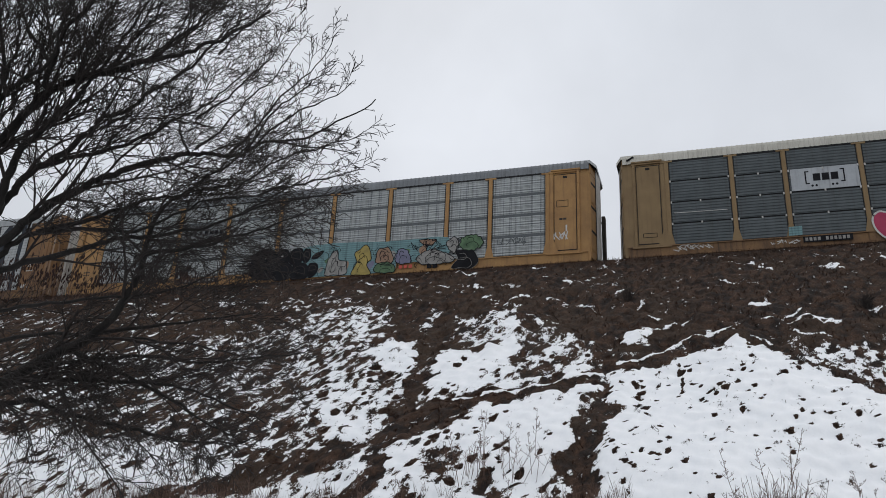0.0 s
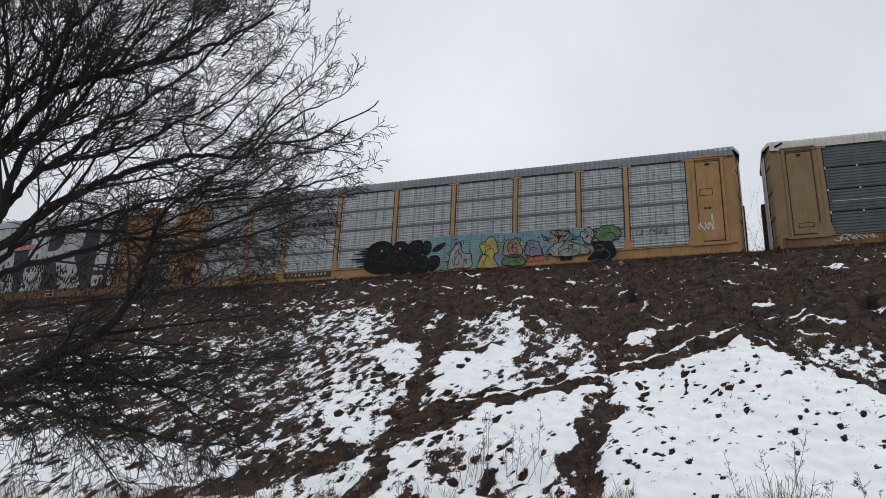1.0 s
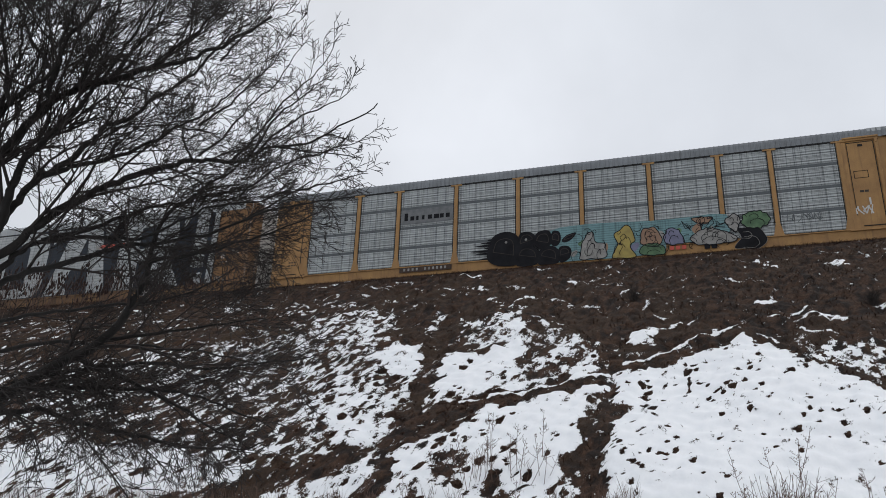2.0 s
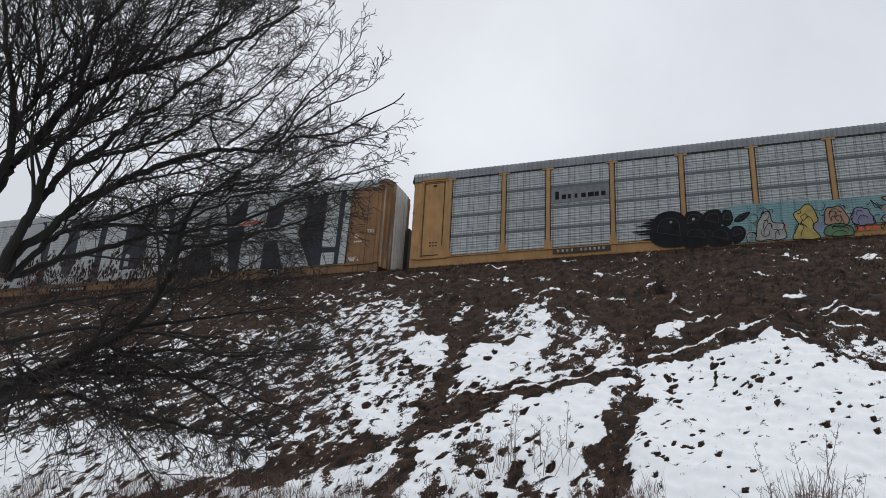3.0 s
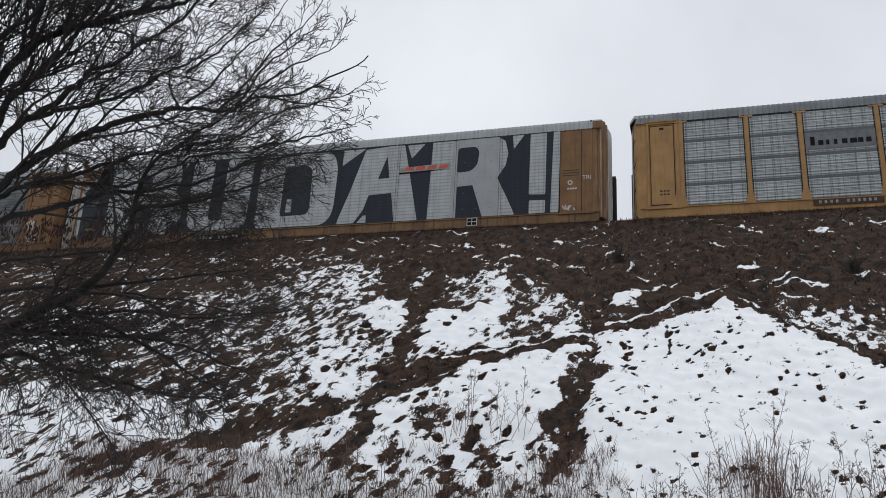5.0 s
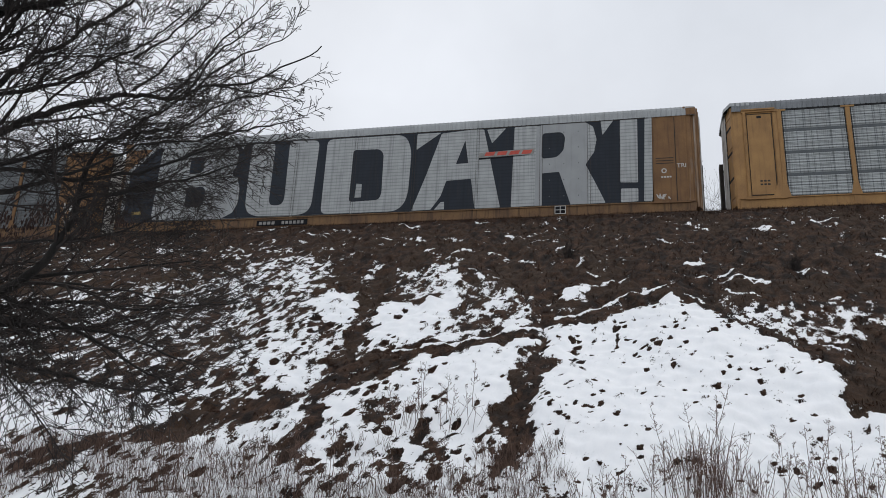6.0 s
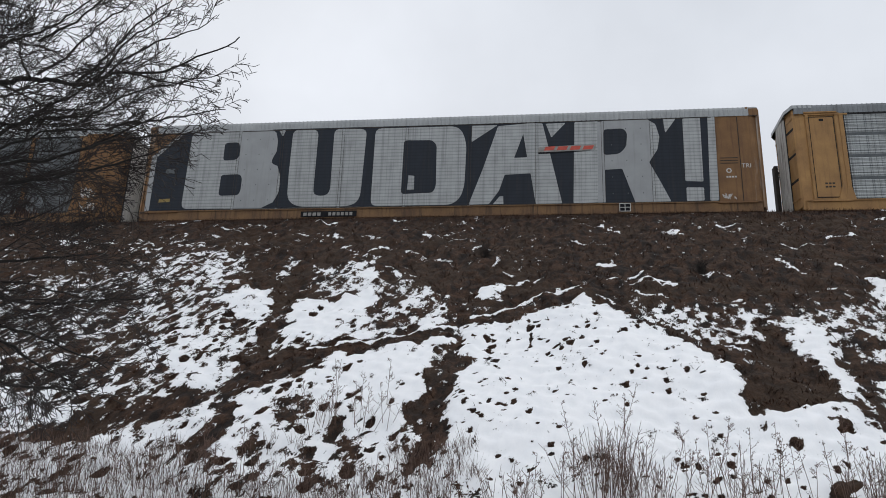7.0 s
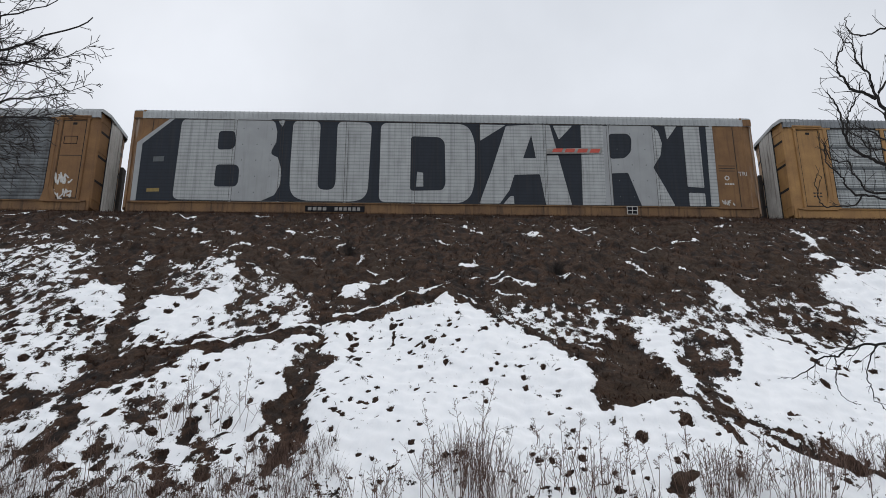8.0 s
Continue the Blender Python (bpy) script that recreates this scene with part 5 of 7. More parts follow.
for k in range(9):                                                   # small colour patches between the shapes
    cx, cz = 0.9 + k * 0.72 + rng_g.uniform(-0.2, 0.2), rng_g.uniform(0.95, 1.9)
    w, h = rng_g.uniform(0.12, 0.3), rng_g.uniform(0.1, 0.28)
    painted(wagon_b, "graffiti_shape", rounded([(cx - w, cz), (cx, cz - h), (cx + w, cz + 0.05), (cx + 0.1, cz + h)]), (PALE_PAINT, GREEN_PAINT, TAN_PAINT, PALE_PAINT, LILAC_PAINT)[k % 5], 0.0775)
scribble(wagon_b, 5.6, 7.2, 1.7, 2.3, BLACK_PAINT, 3, 4, 0.088, 0.014)
LETTERS = ([(-2.72, 1.5), (-2.5, 2.2), (-1.95, 2.38), (-1.5, 2.15), (-1.42, 1.5), (-1.5, 0.95), (-2.2, 0.92), (-2.65, 1.15)],
           [(-1.42, 1.75), (-1.3, 2.25), (-0.95, 2.33), (-0.68, 2.1), (-0.72, 1.7), (-1.05, 1.6)],
           [(-1.5, 1.3), (-1.3, 1.65), (-0.9, 1.68), (-0.55, 1.45), (-0.5, 1.0), (-0.8, 0.8), (-1.4, 0.84)],
           [(-0.68, 1.9), (-0.5, 2.26), (-0.05, 2.28), (0.05, 1.8), (-0.2, 1.5), (-0.55, 1.6)],
           [(-0.5, 1.2), (-0.3, 1.5), (0.1, 1.55), (0.36, 1.3), (0.32, 0.84), (-0.1, 0.78), (-0.45, 0.82)],
           [(0.06, 1.9), (0.14, 2.24), (0.4, 2.2), (0.46, 1.85), (0.3, 1.6), (0.1, 1.66)],
           [(0.38, 1.1), (0.45, 1.48), (0.75, 1.5), (0.9, 1.3), (0.82, 0.98), (0.5, 0.82)],
           [(0.55, 1.8), (0.75, 2.02), (1.12, 2.1), (0.95, 1.84), (0.7, 1.72)])
for k, ring in enumerate(LETTERS):                                   # puffy black shapes set close together
    puff = rounded(ring)
    mx, mz = sum(p[0] for p in ring) / len(ring), sum(p[1] for p in ring) / len(ring)
    puff = [(mx + (x - mx) * 1.13, mz + (z - mz) * 1.10) for x, z in puff]
    painted(wagon_b, "spray_tag", puff, BLACK_PAINT, 0.0770 + 0.0012 * k, "black puffy spray-painted shape")
    outline(wagon_b, [(mx + (x - mx) * 0.62, mz + (z - mz) * 0.62) for x, z in puff[:len(puff) * 3 // 5]], 0.088, 0.012, UNDER)
for cx, cz in ((-1.95, 1.95), (-1.05, 2.0)):
    painted(wagon_b, "spray_dot", [(cx + 0.06 * math.cos(a * 0.785), cz + 0.06 * math.sin(a * 0.785)) for a in range(8)], PALE_PAINT, 0.088)
for k in range(9):                                                   # ragged sprayed streaks
    z, reach = 1.12 + 0.125 * k, (0.1, 0.55, 0.25, 0.75, 1.0, 0.35, 0.8, 0.5, 0.2)[k]
    painted(wagon_b, "spray_streak", rounded([(-2.6 - reach, z + 0.02), (-2.6 - reach * 0.6, z - 0.035), (-2.3, z - 0.06), (-2.3, z + 0.06), (-2.6 - reach * 0.5, z + 0.045)], 3), BLACK_PAINT, 0.0762)
scribble(wagon_b, 9.6, 10.9, 1.7, 2.1, BAND, 8, 7, 0.03, 0.012)
# maker's sign and plates as plain bars
painted(wagon_b, "sign_panel", [(-7.02, 4.06), (-4.47, 4.06), (-4.47, 3.32), (-7.02, 3.32)], SIGN_GREY, 0.030, "plain grey sign panel")
for k in range(8):
    bars(wagon_b, "sign_mark", -6.85 + k * 0.29, 3.50, 1, (0.17, 0.19, 0.12, 0.12, 0.20, 0.26, 0.19, 0.19)[k], 0.38 if k == 0 else 0.21, 0.28, BLACK_PAINT, 0.036)
painted(wagon_b, "number_plate", [(-6.95, 1.15), (-4.45, 1.15), (-4.45, 0.91), (-6.95, 0.91)], PLATE_BROWN, 0.076, "dark brown plate with pale bars")
bars(wagon_b, "plate_mark", -6.75, 0.98, 4, 0.09, 0.12, 0.2, PALE_PAINT, 0.080)
bars(wagon_b, "plate_mark", -5.75, 0.98, 6, 0.09, 0.12, 0.19, PALE_PAINT, 0.080)
bars(wagon_b, "sill_mark", 5.0, 0.95, 3, 0.16, 0.17, 0.24, RED_PAINT, 0.076)
for x in (6.35, 6.62):
    painted(wagon_b, "data_panel", [(x, 0.88), (x + 0.22, 0.88), (x + 0.22, 1.12), (x, 1.12)], BLACK_PAINT, 0.076)
outline(wagon_b, [(12.24, 3.68), (12.74, 3.68), (12.74, 3.38), (12.24, 3.38)], 0.0, 0.012)
bars(wagon_b, "data_mark", 12.35, 2.75, 2, 0.14, 0.09, 0.17, UNDER, 0.0)
bars(wagon_b, "data_mark", -12.75, 1.90, 3, 0.10, 0.07, 0.14, UNDER, 0.0)
bars(wagon_b, "data_mark", -12.75, 1.75, 3, 0.10, 0.07, 0.14, UNDER, 0.0)
scribble(wagon_b, 12.0, 12.74, 1.8, 2.2, WHITE_PAINT, 12, 4, 0.003, 0.022)
bars(wagon_b, "data_mark", 12.62, 2.2, 1, 0.07, 0.3, 0.17, WHITE_PAINT, 0.0)

painted(wagon_a, "sign_panel", [(-6.98, 4.14), (-4.46, 4.14), (-4.46, 3.17), (-6.98, 3.17)], SIGN_WHITE, 0.030, "white sign panel with dark shapes")
for x, d in ((-6.45, 1), (-4.98, -1)):
    painted(wagon_a, "sign_mark", [(x, 3.42), (x + 0.05 * d, 3.42), (x + 0.05 * d, 4.0), (x, 4.0)], BLACK_PAINT, 0.036)
    for z in (3.42, 3.95):
        painted(wagon_a, "sign_mark", [(x, z), (x + 0.16 * d, z), (x + 0.16 * d, z + 0.05), (x, z + 0.05)], BLACK_PAINT, 0.038)
bars(wagon_a, "sign_mark", -6.15, 3.55, 3, 0.27, 0.32, 0.33, BLACK_PAINT, 0.036)
for x in (-6.2, -6.05, -5.45, -5.3):
    painted(wagon_a, "sign_mark", [(x + 0.05 * math.cos(a), 3.34 + 0.05 * math.sin(a)) for a in (0, 0.8, 1.6, 2.4, 3.1, 3.9, 4.7, 5.5)], BLACK_PAINT, 0.036)
painted(wagon_a, "number_plate", [(-6.8, 1.15), (-5.02, 1.15), (-5.02, 0.90), (-6.8, 0.90)], BLACK_PAINT, 0.076, "black plate with white bars")
bars(wagon_a, "plate_mark", -6.72, 0.96, 4, 0.10, 0.14, 0.15, PALE_PAINT, 0.080)
bars(wagon_a, "plate_mark", -5.98, 0.96, 6, 0.10, 0.14, 0.15, PALE_PAINT, 0.080)
HEART = rounded([(-4.2, 1.82), (-3.98, 1.98), (-3.73, 1.93), (-3.47, 1.98), (-3.26, 1.82), (-3.30, 1.37), (-3.75, 0.83), (-4.13, 1.14), (-4.26, 1.53)])
painted(wagon_a, "graffiti_shape", HEART, PINK_PAINT, 0.077, "magenta heart-like shape")
outline(wagon_a, HEART, 0.082, 0.035, WHITE_PAINT)
painted(wagon_a, "graffiti_shape", [(-7.28, 1.60), (-6.78, 1.62), (-6.80, 1.24), (-7.30, 1.22)], CYAN_PAINT, 0.077, "blue spray patch")
scribble(wagon_a, -11.7, -10.2, 0.85, 1.15, WHITE_PAINT, 17, 6, 0.076, 0.012)
scribble(wagon_a, -8.0, -6.9, 0.85, 1.1, WHITE_PAINT, 18, 5, 0.076, 0.010)
painted(wagon_a, "chalk_line", [(-11.6, 2.62), (-9.5, 2.60), (-9.5, 2.62), (-11.6, 2.645)], WHITE_PAINT, 0.022)
outline(wagon_a, [(-12.9, 1.62), (-12.35, 1.62), (-12.35, 1.80), (-12.9, 1.80)], 0.0, 0.012)
painted(wagon_a, "roof_mark", [(-13.45, EAVE - 0.30), (-13.15, EAVE - 0.12), (-13.2, EAVE - 0.05), (-13.5, EAVE - 0.22)], BLACK_PAINT, 0.056)

painted(wagon_c, "sign_panel", [(4.43, 3.87), (6.90, 3.95), (6.84, 3.68), (4.41, 3.62)], PALE_PAINT, 0.074, "pale sign strip with red bars")
for k in range(4):
    x = 4.65 + k * 0.55
    painted(wagon_c, "sign_mark", [(x, 3.70), (x + 0.42, 3.71), (x + 0.50, 3.89), (x + 0.08, 3.88)], RED_PAINT, 0.078)
painted(wagon_c, "sign_mark", [(4.41, 3.54), (5.9, 3.60), (6.8, 3.655), (4.41, 3.625)], BLACK_PAINT, 0.078)
painted(wagon_c, "number_plate", [(-6.0, 1.06), (-3.48, 1.06), (-3.48, 0.79), (-6.0, 0.79)], BLACK_PAINT, 0.076, "black plate with white bars")
bars(wagon_c, "plate_mark", -5.88, 0.85, 4, 0.15, 0.15, 0.21, PALE_PAINT, 0.080)
bars(wagon_c, "plate_mark", -4.75, 0.85, 6, 0.13, 0.15, 0.19, PALE_PAINT, 0.080)
painted(wagon_c, "data_panel", [(7.77, 0.82), (8.24, 0.82), (8.24, 1.19), (7.77, 1.19)], WHITE_PAINT, 0.076)
for dx in (0.03, 0.25):
    for dz in (0.03, 0.20):
        painted(wagon_c, "data_mark", [(7.77 + dx, 0.82 + dz), (7.96 + dx, 0.82 + dz), (7.96 + dx, 0.96 + dz), (7.77 + dx, 0.96 + dz)], BLACK_PAINT, 0.079)
words = bpy.data.curves.new("marking", "FONT")
words.body, words.size, words.extrude = "TRI", 0.27, 0.001
words.materials.append(WHITE_PAINT)
sign = new("marking", words)
sign.parent = wagon_c
sign.matrix_local = pose(12.84, FACE - 0.026, 2.71, 90, 0, 0)
outline(wagon_c, [(12.32 + 0.09 * math.cos(a * 0.785), 2.60 + 0.09 * math.sin(a * 0.785)) for a in range(8)], 0.006, 0.022, WHITE_PAINT)
bars(wagon_c, "data_mark", 12.2, 2.28, 4, 0.08, 0.07, 0.11, WHITE_PAINT, 0.008)
for k in range(3):
    bars(wagon_c, "data_mark", 12.0, 2.92 + 0.12 * k, 1, 0.72, 0.035, 1, UNDER, 0.008)
scribble(wagon_c, 12.0, 12.5, 1.3, 1.6, WHITE_PAINT, 27, 4, 0.008, 0.014)
painted(wagon_c, "data_panel", [(-12.62, 3.02), (-12.17, 3.04), (-12.17, 3.28), (-12.62, 3.26)], BAND, 0.066)
painted(wagon_c, "data_panel", [(-12.75, 1.62), (-12.22, 1.64), (-12.22, 1.80), (-12.75, 1.78)], SILL_MARK, 0.066)
scribble(wagon_d, 12.0, 12.9, 1.9, 2.5, WHITE_PAINT, 33, 5, 0.003, 0.03)
scribble(wagon_d, 12.0, 12.9, 1.25, 1.75, WHITE_PAINT, 35, 5, 0.003, 0.03)
outline(wagon_d, [(12.25, 3.85), (12.8, 3.85), (12.8, 4.2), (12.25, 4.2)], 0.0, 0.014)
bars(wagon_d, "panel_seam", 11.95, 3.28, 1, 1.15, 0.03, 1, UNDER, 0.0)

# ---------------------------------------------------------------- bare trees
LIMB_BROAD = [(-8.06, 5.9, 4.37), (-7.76, 5.92, 4.84), (-7.5, 5.95, 5.2), (-7.42, 5.97, 5.4), (-7.21, 5.99, 5.71), (-7.0, 6.02, 6.02), (-6.81, 6.04, 6.27), (-6.43, 6.06, 6.43), (-6.0, 6.08, 6.5), (-5.58, 6.11, 6.56), (-5.24, 6.13, 6.61), (-4.83, 6.15, 6.68), (-4.45, 6.18, 6.84), (-4.15, 6.2, 7.06)]
LIMB_RISING = [(-6.98, 6.0, 6.0), (-6.71, 5.94, 6.17), (-6.65, 5.89, 6.36), (-6.56, 5.83, 6.58), (-6.36, 5.77, 6.85), (-6.09, 5.71, 7.06), (-5.87, 5.66, 7.46), (-5.56, 5.6, 7.95)]
LIMB_UPRIGHT = [(-7.85, 5.9, 4.71), (-7.49, 5.84, 5.05), (-7.28, 5.78, 5.33), (-7.2, 5.71, 5.76), (-7.26, 5.65, 6.1), (-7.44, 5.59, 6.52), (-7.48, 5.52, 6.94), (-7.64, 5.46, 7.47), (-7.69, 5.4, 8.16)]
LIMB_BRANCHED = [(-7.32, 5.8, 5.81), (-7.11, 5.77, 6.13), (-6.8, 5.73, 6.29), (-6.46, 5.7, 6.44), (-6.36, 5.67, 6.74), (-6.28, 5.63, 7.15), (-6.11, 5.6, 7.7)]
LIMB_STEM = [(-7.35, 6.1, 4.22), (-7.15, 6.09, 4.78), (-7.06, 6.08, 5.18), (-6.99, 6.07, 5.57), (-6.87, 6.06, 5.74), (-6.61, 6.05, 5.94), (-6.34, 6.04, 6.15), (-6.19, 6.03, 6.33), (-5.98, 6.02, 6.62), (-5.75, 6.01, 7.01), (-5.46, 6.0, 7.48)]
LIMB_INNER = [(-7.26, 6.2, 4.78), (-7.14, 6.22, 5.13), (-6.95, 6.23, 5.38), (-6.7, 6.25, 5.56), (-6.47, 6.27, 5.72), (-6.29, 6.28, 5.87), (-6.15, 6.3, 6.05), (-5.91, 6.32, 6.1), (-5.62, 6.33, 6.32), (-5.42, 6.35, 6.45), (-5.11, 6.37, 6.65), (-4.81, 6.38, 6.94), (-4.49, 6.4, 7.19)]
LIMB_FORK = [(-6.73, 6.3, 5.54), (-6.41, 6.34, 5.66), (-6.03, 6.39, 5.7), (-5.74, 6.43, 5.82), (-5.43, 6.47, 5.97), (-5.12, 6.51, 6.13), (-4.83, 6.56, 6.4), (-4.54, 6.6, 6.66)]
LIMB_LONG = [(-7.43, 6.2, 4.26), (-7.14, 6.24, 4.64), (-6.85, 6.28, 4.87), (-6.56, 6.32, 5.1), (-6.32, 6.36, 5.25), (-6.0, 6.4, 5.36), (-5.68, 6.44, 5.47), (-5.36, 6.48, 5.53), (-5.15, 6.52, 5.61), (-4.92, 6.56, 5.62), (-4.66, 6.6, 5.58), (-4.49, 6.64, 5.63), (-4.18, 6.68, 5.74), (-3.8, 6.72, 5.76), (-3.5, 6.76, 5.88), (-3.12, 6.8, 6.13)]
LIMB_LEVEL = [(-7.43, 6.3, 4.2), (-7.13, 6.33, 4.55), (-6.97, 6.37, 4.71), (-6.78, 6.4, 4.78), (-6.27, 6.43, 4.78), (-5.84, 6.47, 4.75), (-5.51, 6.5, 4.75), (-5.07, 6.53, 4.91), (-4.7, 6.57, 5.05), (-4.19, 6.6, 5.1)]
LIMB_SWEEP = [(-7.6, 6.4, 4.27), (-7.28, 6.46, 4.38), (-6.81, 6.51, 4.49), (-6.34, 6.57, 4.6), (-6.03, 6.62, 4.7), (-5.56, 6.68, 4.72), (-5.04, 6.73, 4.79), (-4.61, 6.79, 4.96), (-4.2, 6.84, 5.2), (-3.85, 6.9, 5.4)]
LIMB_LOW = [(-7.79, 6.3, 2.76), (-7.21, 6.35, 2.99), (-6.84, 6.39, 3.11), (-6.56, 6.44, 3.27), (-6.15, 6.48, 3.49), (-5.85, 6.53, 3.65), (-5.6, 6.57, 3.97), (-5.56, 6.62, 4.28), (-5.55, 6.66, 4.65), (-5.46, 6.71, 5.01), (-5.15, 6.75, 5.33), (-4.72, 6.8, 5.59)]
LIMB_DROOP = [(-7.39, 6.1, 2.95), (-7.08, 6.21, 3.03), (-6.49, 6.33, 3.15), (-5.89, 6.44, 3.17), (-5.3, 6.56, 3.16), (-4.84, 6.67, 3.08), (-4.45, 6.79, 2.99), (-4.05, 6.9, 2.81)]
LIMB_HANG = [(-7.31, 6.1, 2.73), (-7.02, 6.21, 2.85), (-6.43, 6.33, 2.92), (-5.94, 6.44, 2.81), (-5.33, 6.56, 2.69), (-4.81, 6.67, 2.6), (-4.45, 6.79, 2.6), (-4.1, 6.9, 2.69)]
LIMB_BACK = [(-8.49, 7.0, 3.69), (-7.89, 7.23, 3.8), (-7.29, 7.47, 3.94), (-6.65, 7.7, 3.94), (-6.01, 7.93, 3.91), (-5.44, 8.17, 3.85), (-4.71, 8.4, 3.71)]
SHOOT_A = [(-4.99, 6.45, 5.6), (-4.73, 6.52, 5.9), (-4.48, 6.6, 6.29), (-4.21, 6.68, 6.66), (-3.97, 6.75, 7.18)]
SHOOT_B = [(-4.56, 6.45, 5.5), (-4.31, 6.53, 5.88), (-4.07, 6.6, 6.3), (-3.79, 6.67, 6.6), (-3.61, 6.75, 7.04)]
SHOOT_C = [(-4.36, 6.45, 5.52), (-4.14, 6.55, 6.0), (-3.9, 6.65, 6.36), (-3.6, 6.75, 6.67)]
SHOOT_D = [(-4.29, 6.45, 5.53), (-4.0, 6.55, 5.91), (-3.67, 6.65, 6.11), (-3.38, 6.75, 6.38)]
SHOOT_E = [(-4.03, 6.45, 5.58), (-3.72, 6.6, 5.55), (-3.21, 6.75, 5.5)]
SHOOT_F = [(-4.42, 6.45, 5.06), (-4.17, 6.52, 5.32), (-3.91, 6.6, 5.49), (-3.5, 6.68, 5.61), (-3.21, 6.75, 5.74)]
SHOOT_G = [(-5.05, 6.45, 5.98), (-4.79, 6.52, 6.26), (-4.53, 6.6, 6.59), (-4.29, 6.68, 6.93), (-4.17, 6.75, 7.38)]
SHOOT_H = [(-4.09, 6.45, 5.01), (-3.77, 6.55, 5.13), (-3.45, 6.65, 5.23), (-3.19, 6.75, 5.32)]
SHOOT_I = [(-4.9, 6.45, 6.78), (-4.72, 6.55, 7.11), (-4.53, 6.65, 7.46), (-4.34, 6.75, 7.89)]
SHOOT_J = [(-4.32, 6.45, 4.79), (-4.01, 6.55, 4.93), (-3.68, 6.65, 4.98), (-3.35, 6.75, 5.02)]
SHOOT_K = [(-5.06, 6.45, 5.58), (-5.24, 6.52, 5.81), (-5.37, 6.6, 6.11), (-5.53, 6.68, 6.43), (-5.56, 6.75, 6.86)]
CROWN_A = [(-6.91, 5.7, 6.08), (-6.94, 5.6, 6.44), (-7.1, 5.5, 6.99), (-7.18, 5.4, 7.47), (-7.06, 5.3, 8.07)]
CROWN_B = [(-7.03, 5.7, 6.07), (-7.1, 5.78, 6.51), (-7.14, 5.85, 6.94), (-7.33, 5.92, 7.51), (-7.37, 6.0, 8.33)]
CROWN_C = [(-6.57, 5.8, 6.54), (-7.03, 5.9, 7.05), (-7.42, 6.0, 7.52), (-7.82, 6.1, 8.17), (-8.09, 6.2, 8.94)]
CROWN_D = [(-6.02, 6.1, 6.51), (-5.92, 6.18, 6.86), (-5.8, 6.25, 7.19), (-5.64, 6.32, 7.61), (-5.4, 6.4, 8.19)]
CROWN_E = [(-6.37, 6.0, 6.38), (-6.38, 6.12, 6.82), (-6.4, 6.25, 7.31), (-6.38, 6.38, 7.89), (-6.37, 6.5, 8.59)]
CROWN_F = [(-5.66, 6.2, 6.63), (-5.49, 6.3, 6.92), (-5.23, 6.4, 7.19), (-5.05, 6.5, 7.53), (-4.88, 6.6, 8.06)]
CROWN_G = [(-7.54, 5.6, 5.01), (-7.28, 5.5, 5.53), (-7.24, 5.4, 6.08), (-7.02, 5.3, 6.62), (-7.09, 5.2, 7.3)]
CROWN_H = [(-7.33, 5.9, 5.36), (-7.53, 6.02, 5.84), (-7.37, 6.14, 6.33), (-7.39, 6.26, 6.87), (-7.48, 6.38, 7.45), (-7.63, 6.5, 8.26)]
SKIRT_A = [(-5.6, 6.6, 4.49), (-5.12, 6.7, 4.58), (-4.65, 6.8, 4.69), (-4.19, 6.9, 4.88), (-3.74, 7.0, 5.11)]
SKIRT_B = [(-6.76, 6.6, 3.31), (-6.19, 6.72, 3.43), (-5.43, 6.84, 3.47), (-4.76, 6.96, 3.43), (-4.18, 7.08, 3.47), (-3.8, 7.2, 3.56)]
SKIRT_C = [(-6.01, 6.7, 3.71), (-5.45, 6.87, 3.8), (-4.88, 7.03, 3.91), (-4.38, 7.2, 3.99)]
SKIRT_D = [(-6.16, 6.5, 3.5), (-5.56, 6.6, 3.28), (-4.98, 6.7, 3.03), (-4.55, 6.8, 2.78), (-4.21, 6.9, 2.63)]
SKIRT_E = [(-9.13, 7.3, 4.05), (-8.37, 7.4, 4.24), (-7.51, 7.5, 4.35), (-6.68, 7.6, 4.45), (-5.8, 7.7, 4.57), (-5.22, 7.8, 4.88)]
SKIRT_F = [(-6.79, 6.4, 4.79), (-6.21, 6.5, 4.94), (-5.73, 6.6, 5.12), (-5.23, 6.7, 5.2), (-4.75, 6.8, 5.34), (-4.26, 6.9, 5.45)]
RIGHT_TRUNK_A = [(5.84, 8.5, 5.24), (5.66, 8.5, 5.74), (5.55, 8.5, 6.07), (5.49, 8.5, 6.29), (5.44, 8.5, 6.44), (5.39, 8.5, 6.63), (5.35, 8.5, 6.8), (5.39, 8.5, 7.1)]
RIGHT_TREE_A = [(5.44, 8.5, 6.37), (5.31, 8.5, 6.42), (5.18, 8.5, 6.49), (5.1, 8.5, 6.6), (5.04, 8.5, 6.72), (5.03, 8.5, 6.84), (5.08, 8.5, 6.98), (5.14, 8.5, 7.06)]
RIGHT_TREE_B = [(5.3, 8.4, 6.69), (5.21, 8.4, 6.79), (5.2, 8.4, 6.94), (5.19, 8.4, 7.05), (5.12, 8.4, 7.09), (5.11, 8.4, 7.2)]
RIGHT_TREE_C = [(6.06, 8.8, 3.45), (5.69, 8.8, 3.49), (5.23, 8.8, 3.48), (4.97, 8.8, 3.44), (4.77, 8.8, 3.39), (4.64, 8.8, 3.34), (4.47, 8.8, 3.3), (4.37, 8.8, 3.23), (4.26, 8.8, 3.13), (4.1, 8.8, 3.06)]
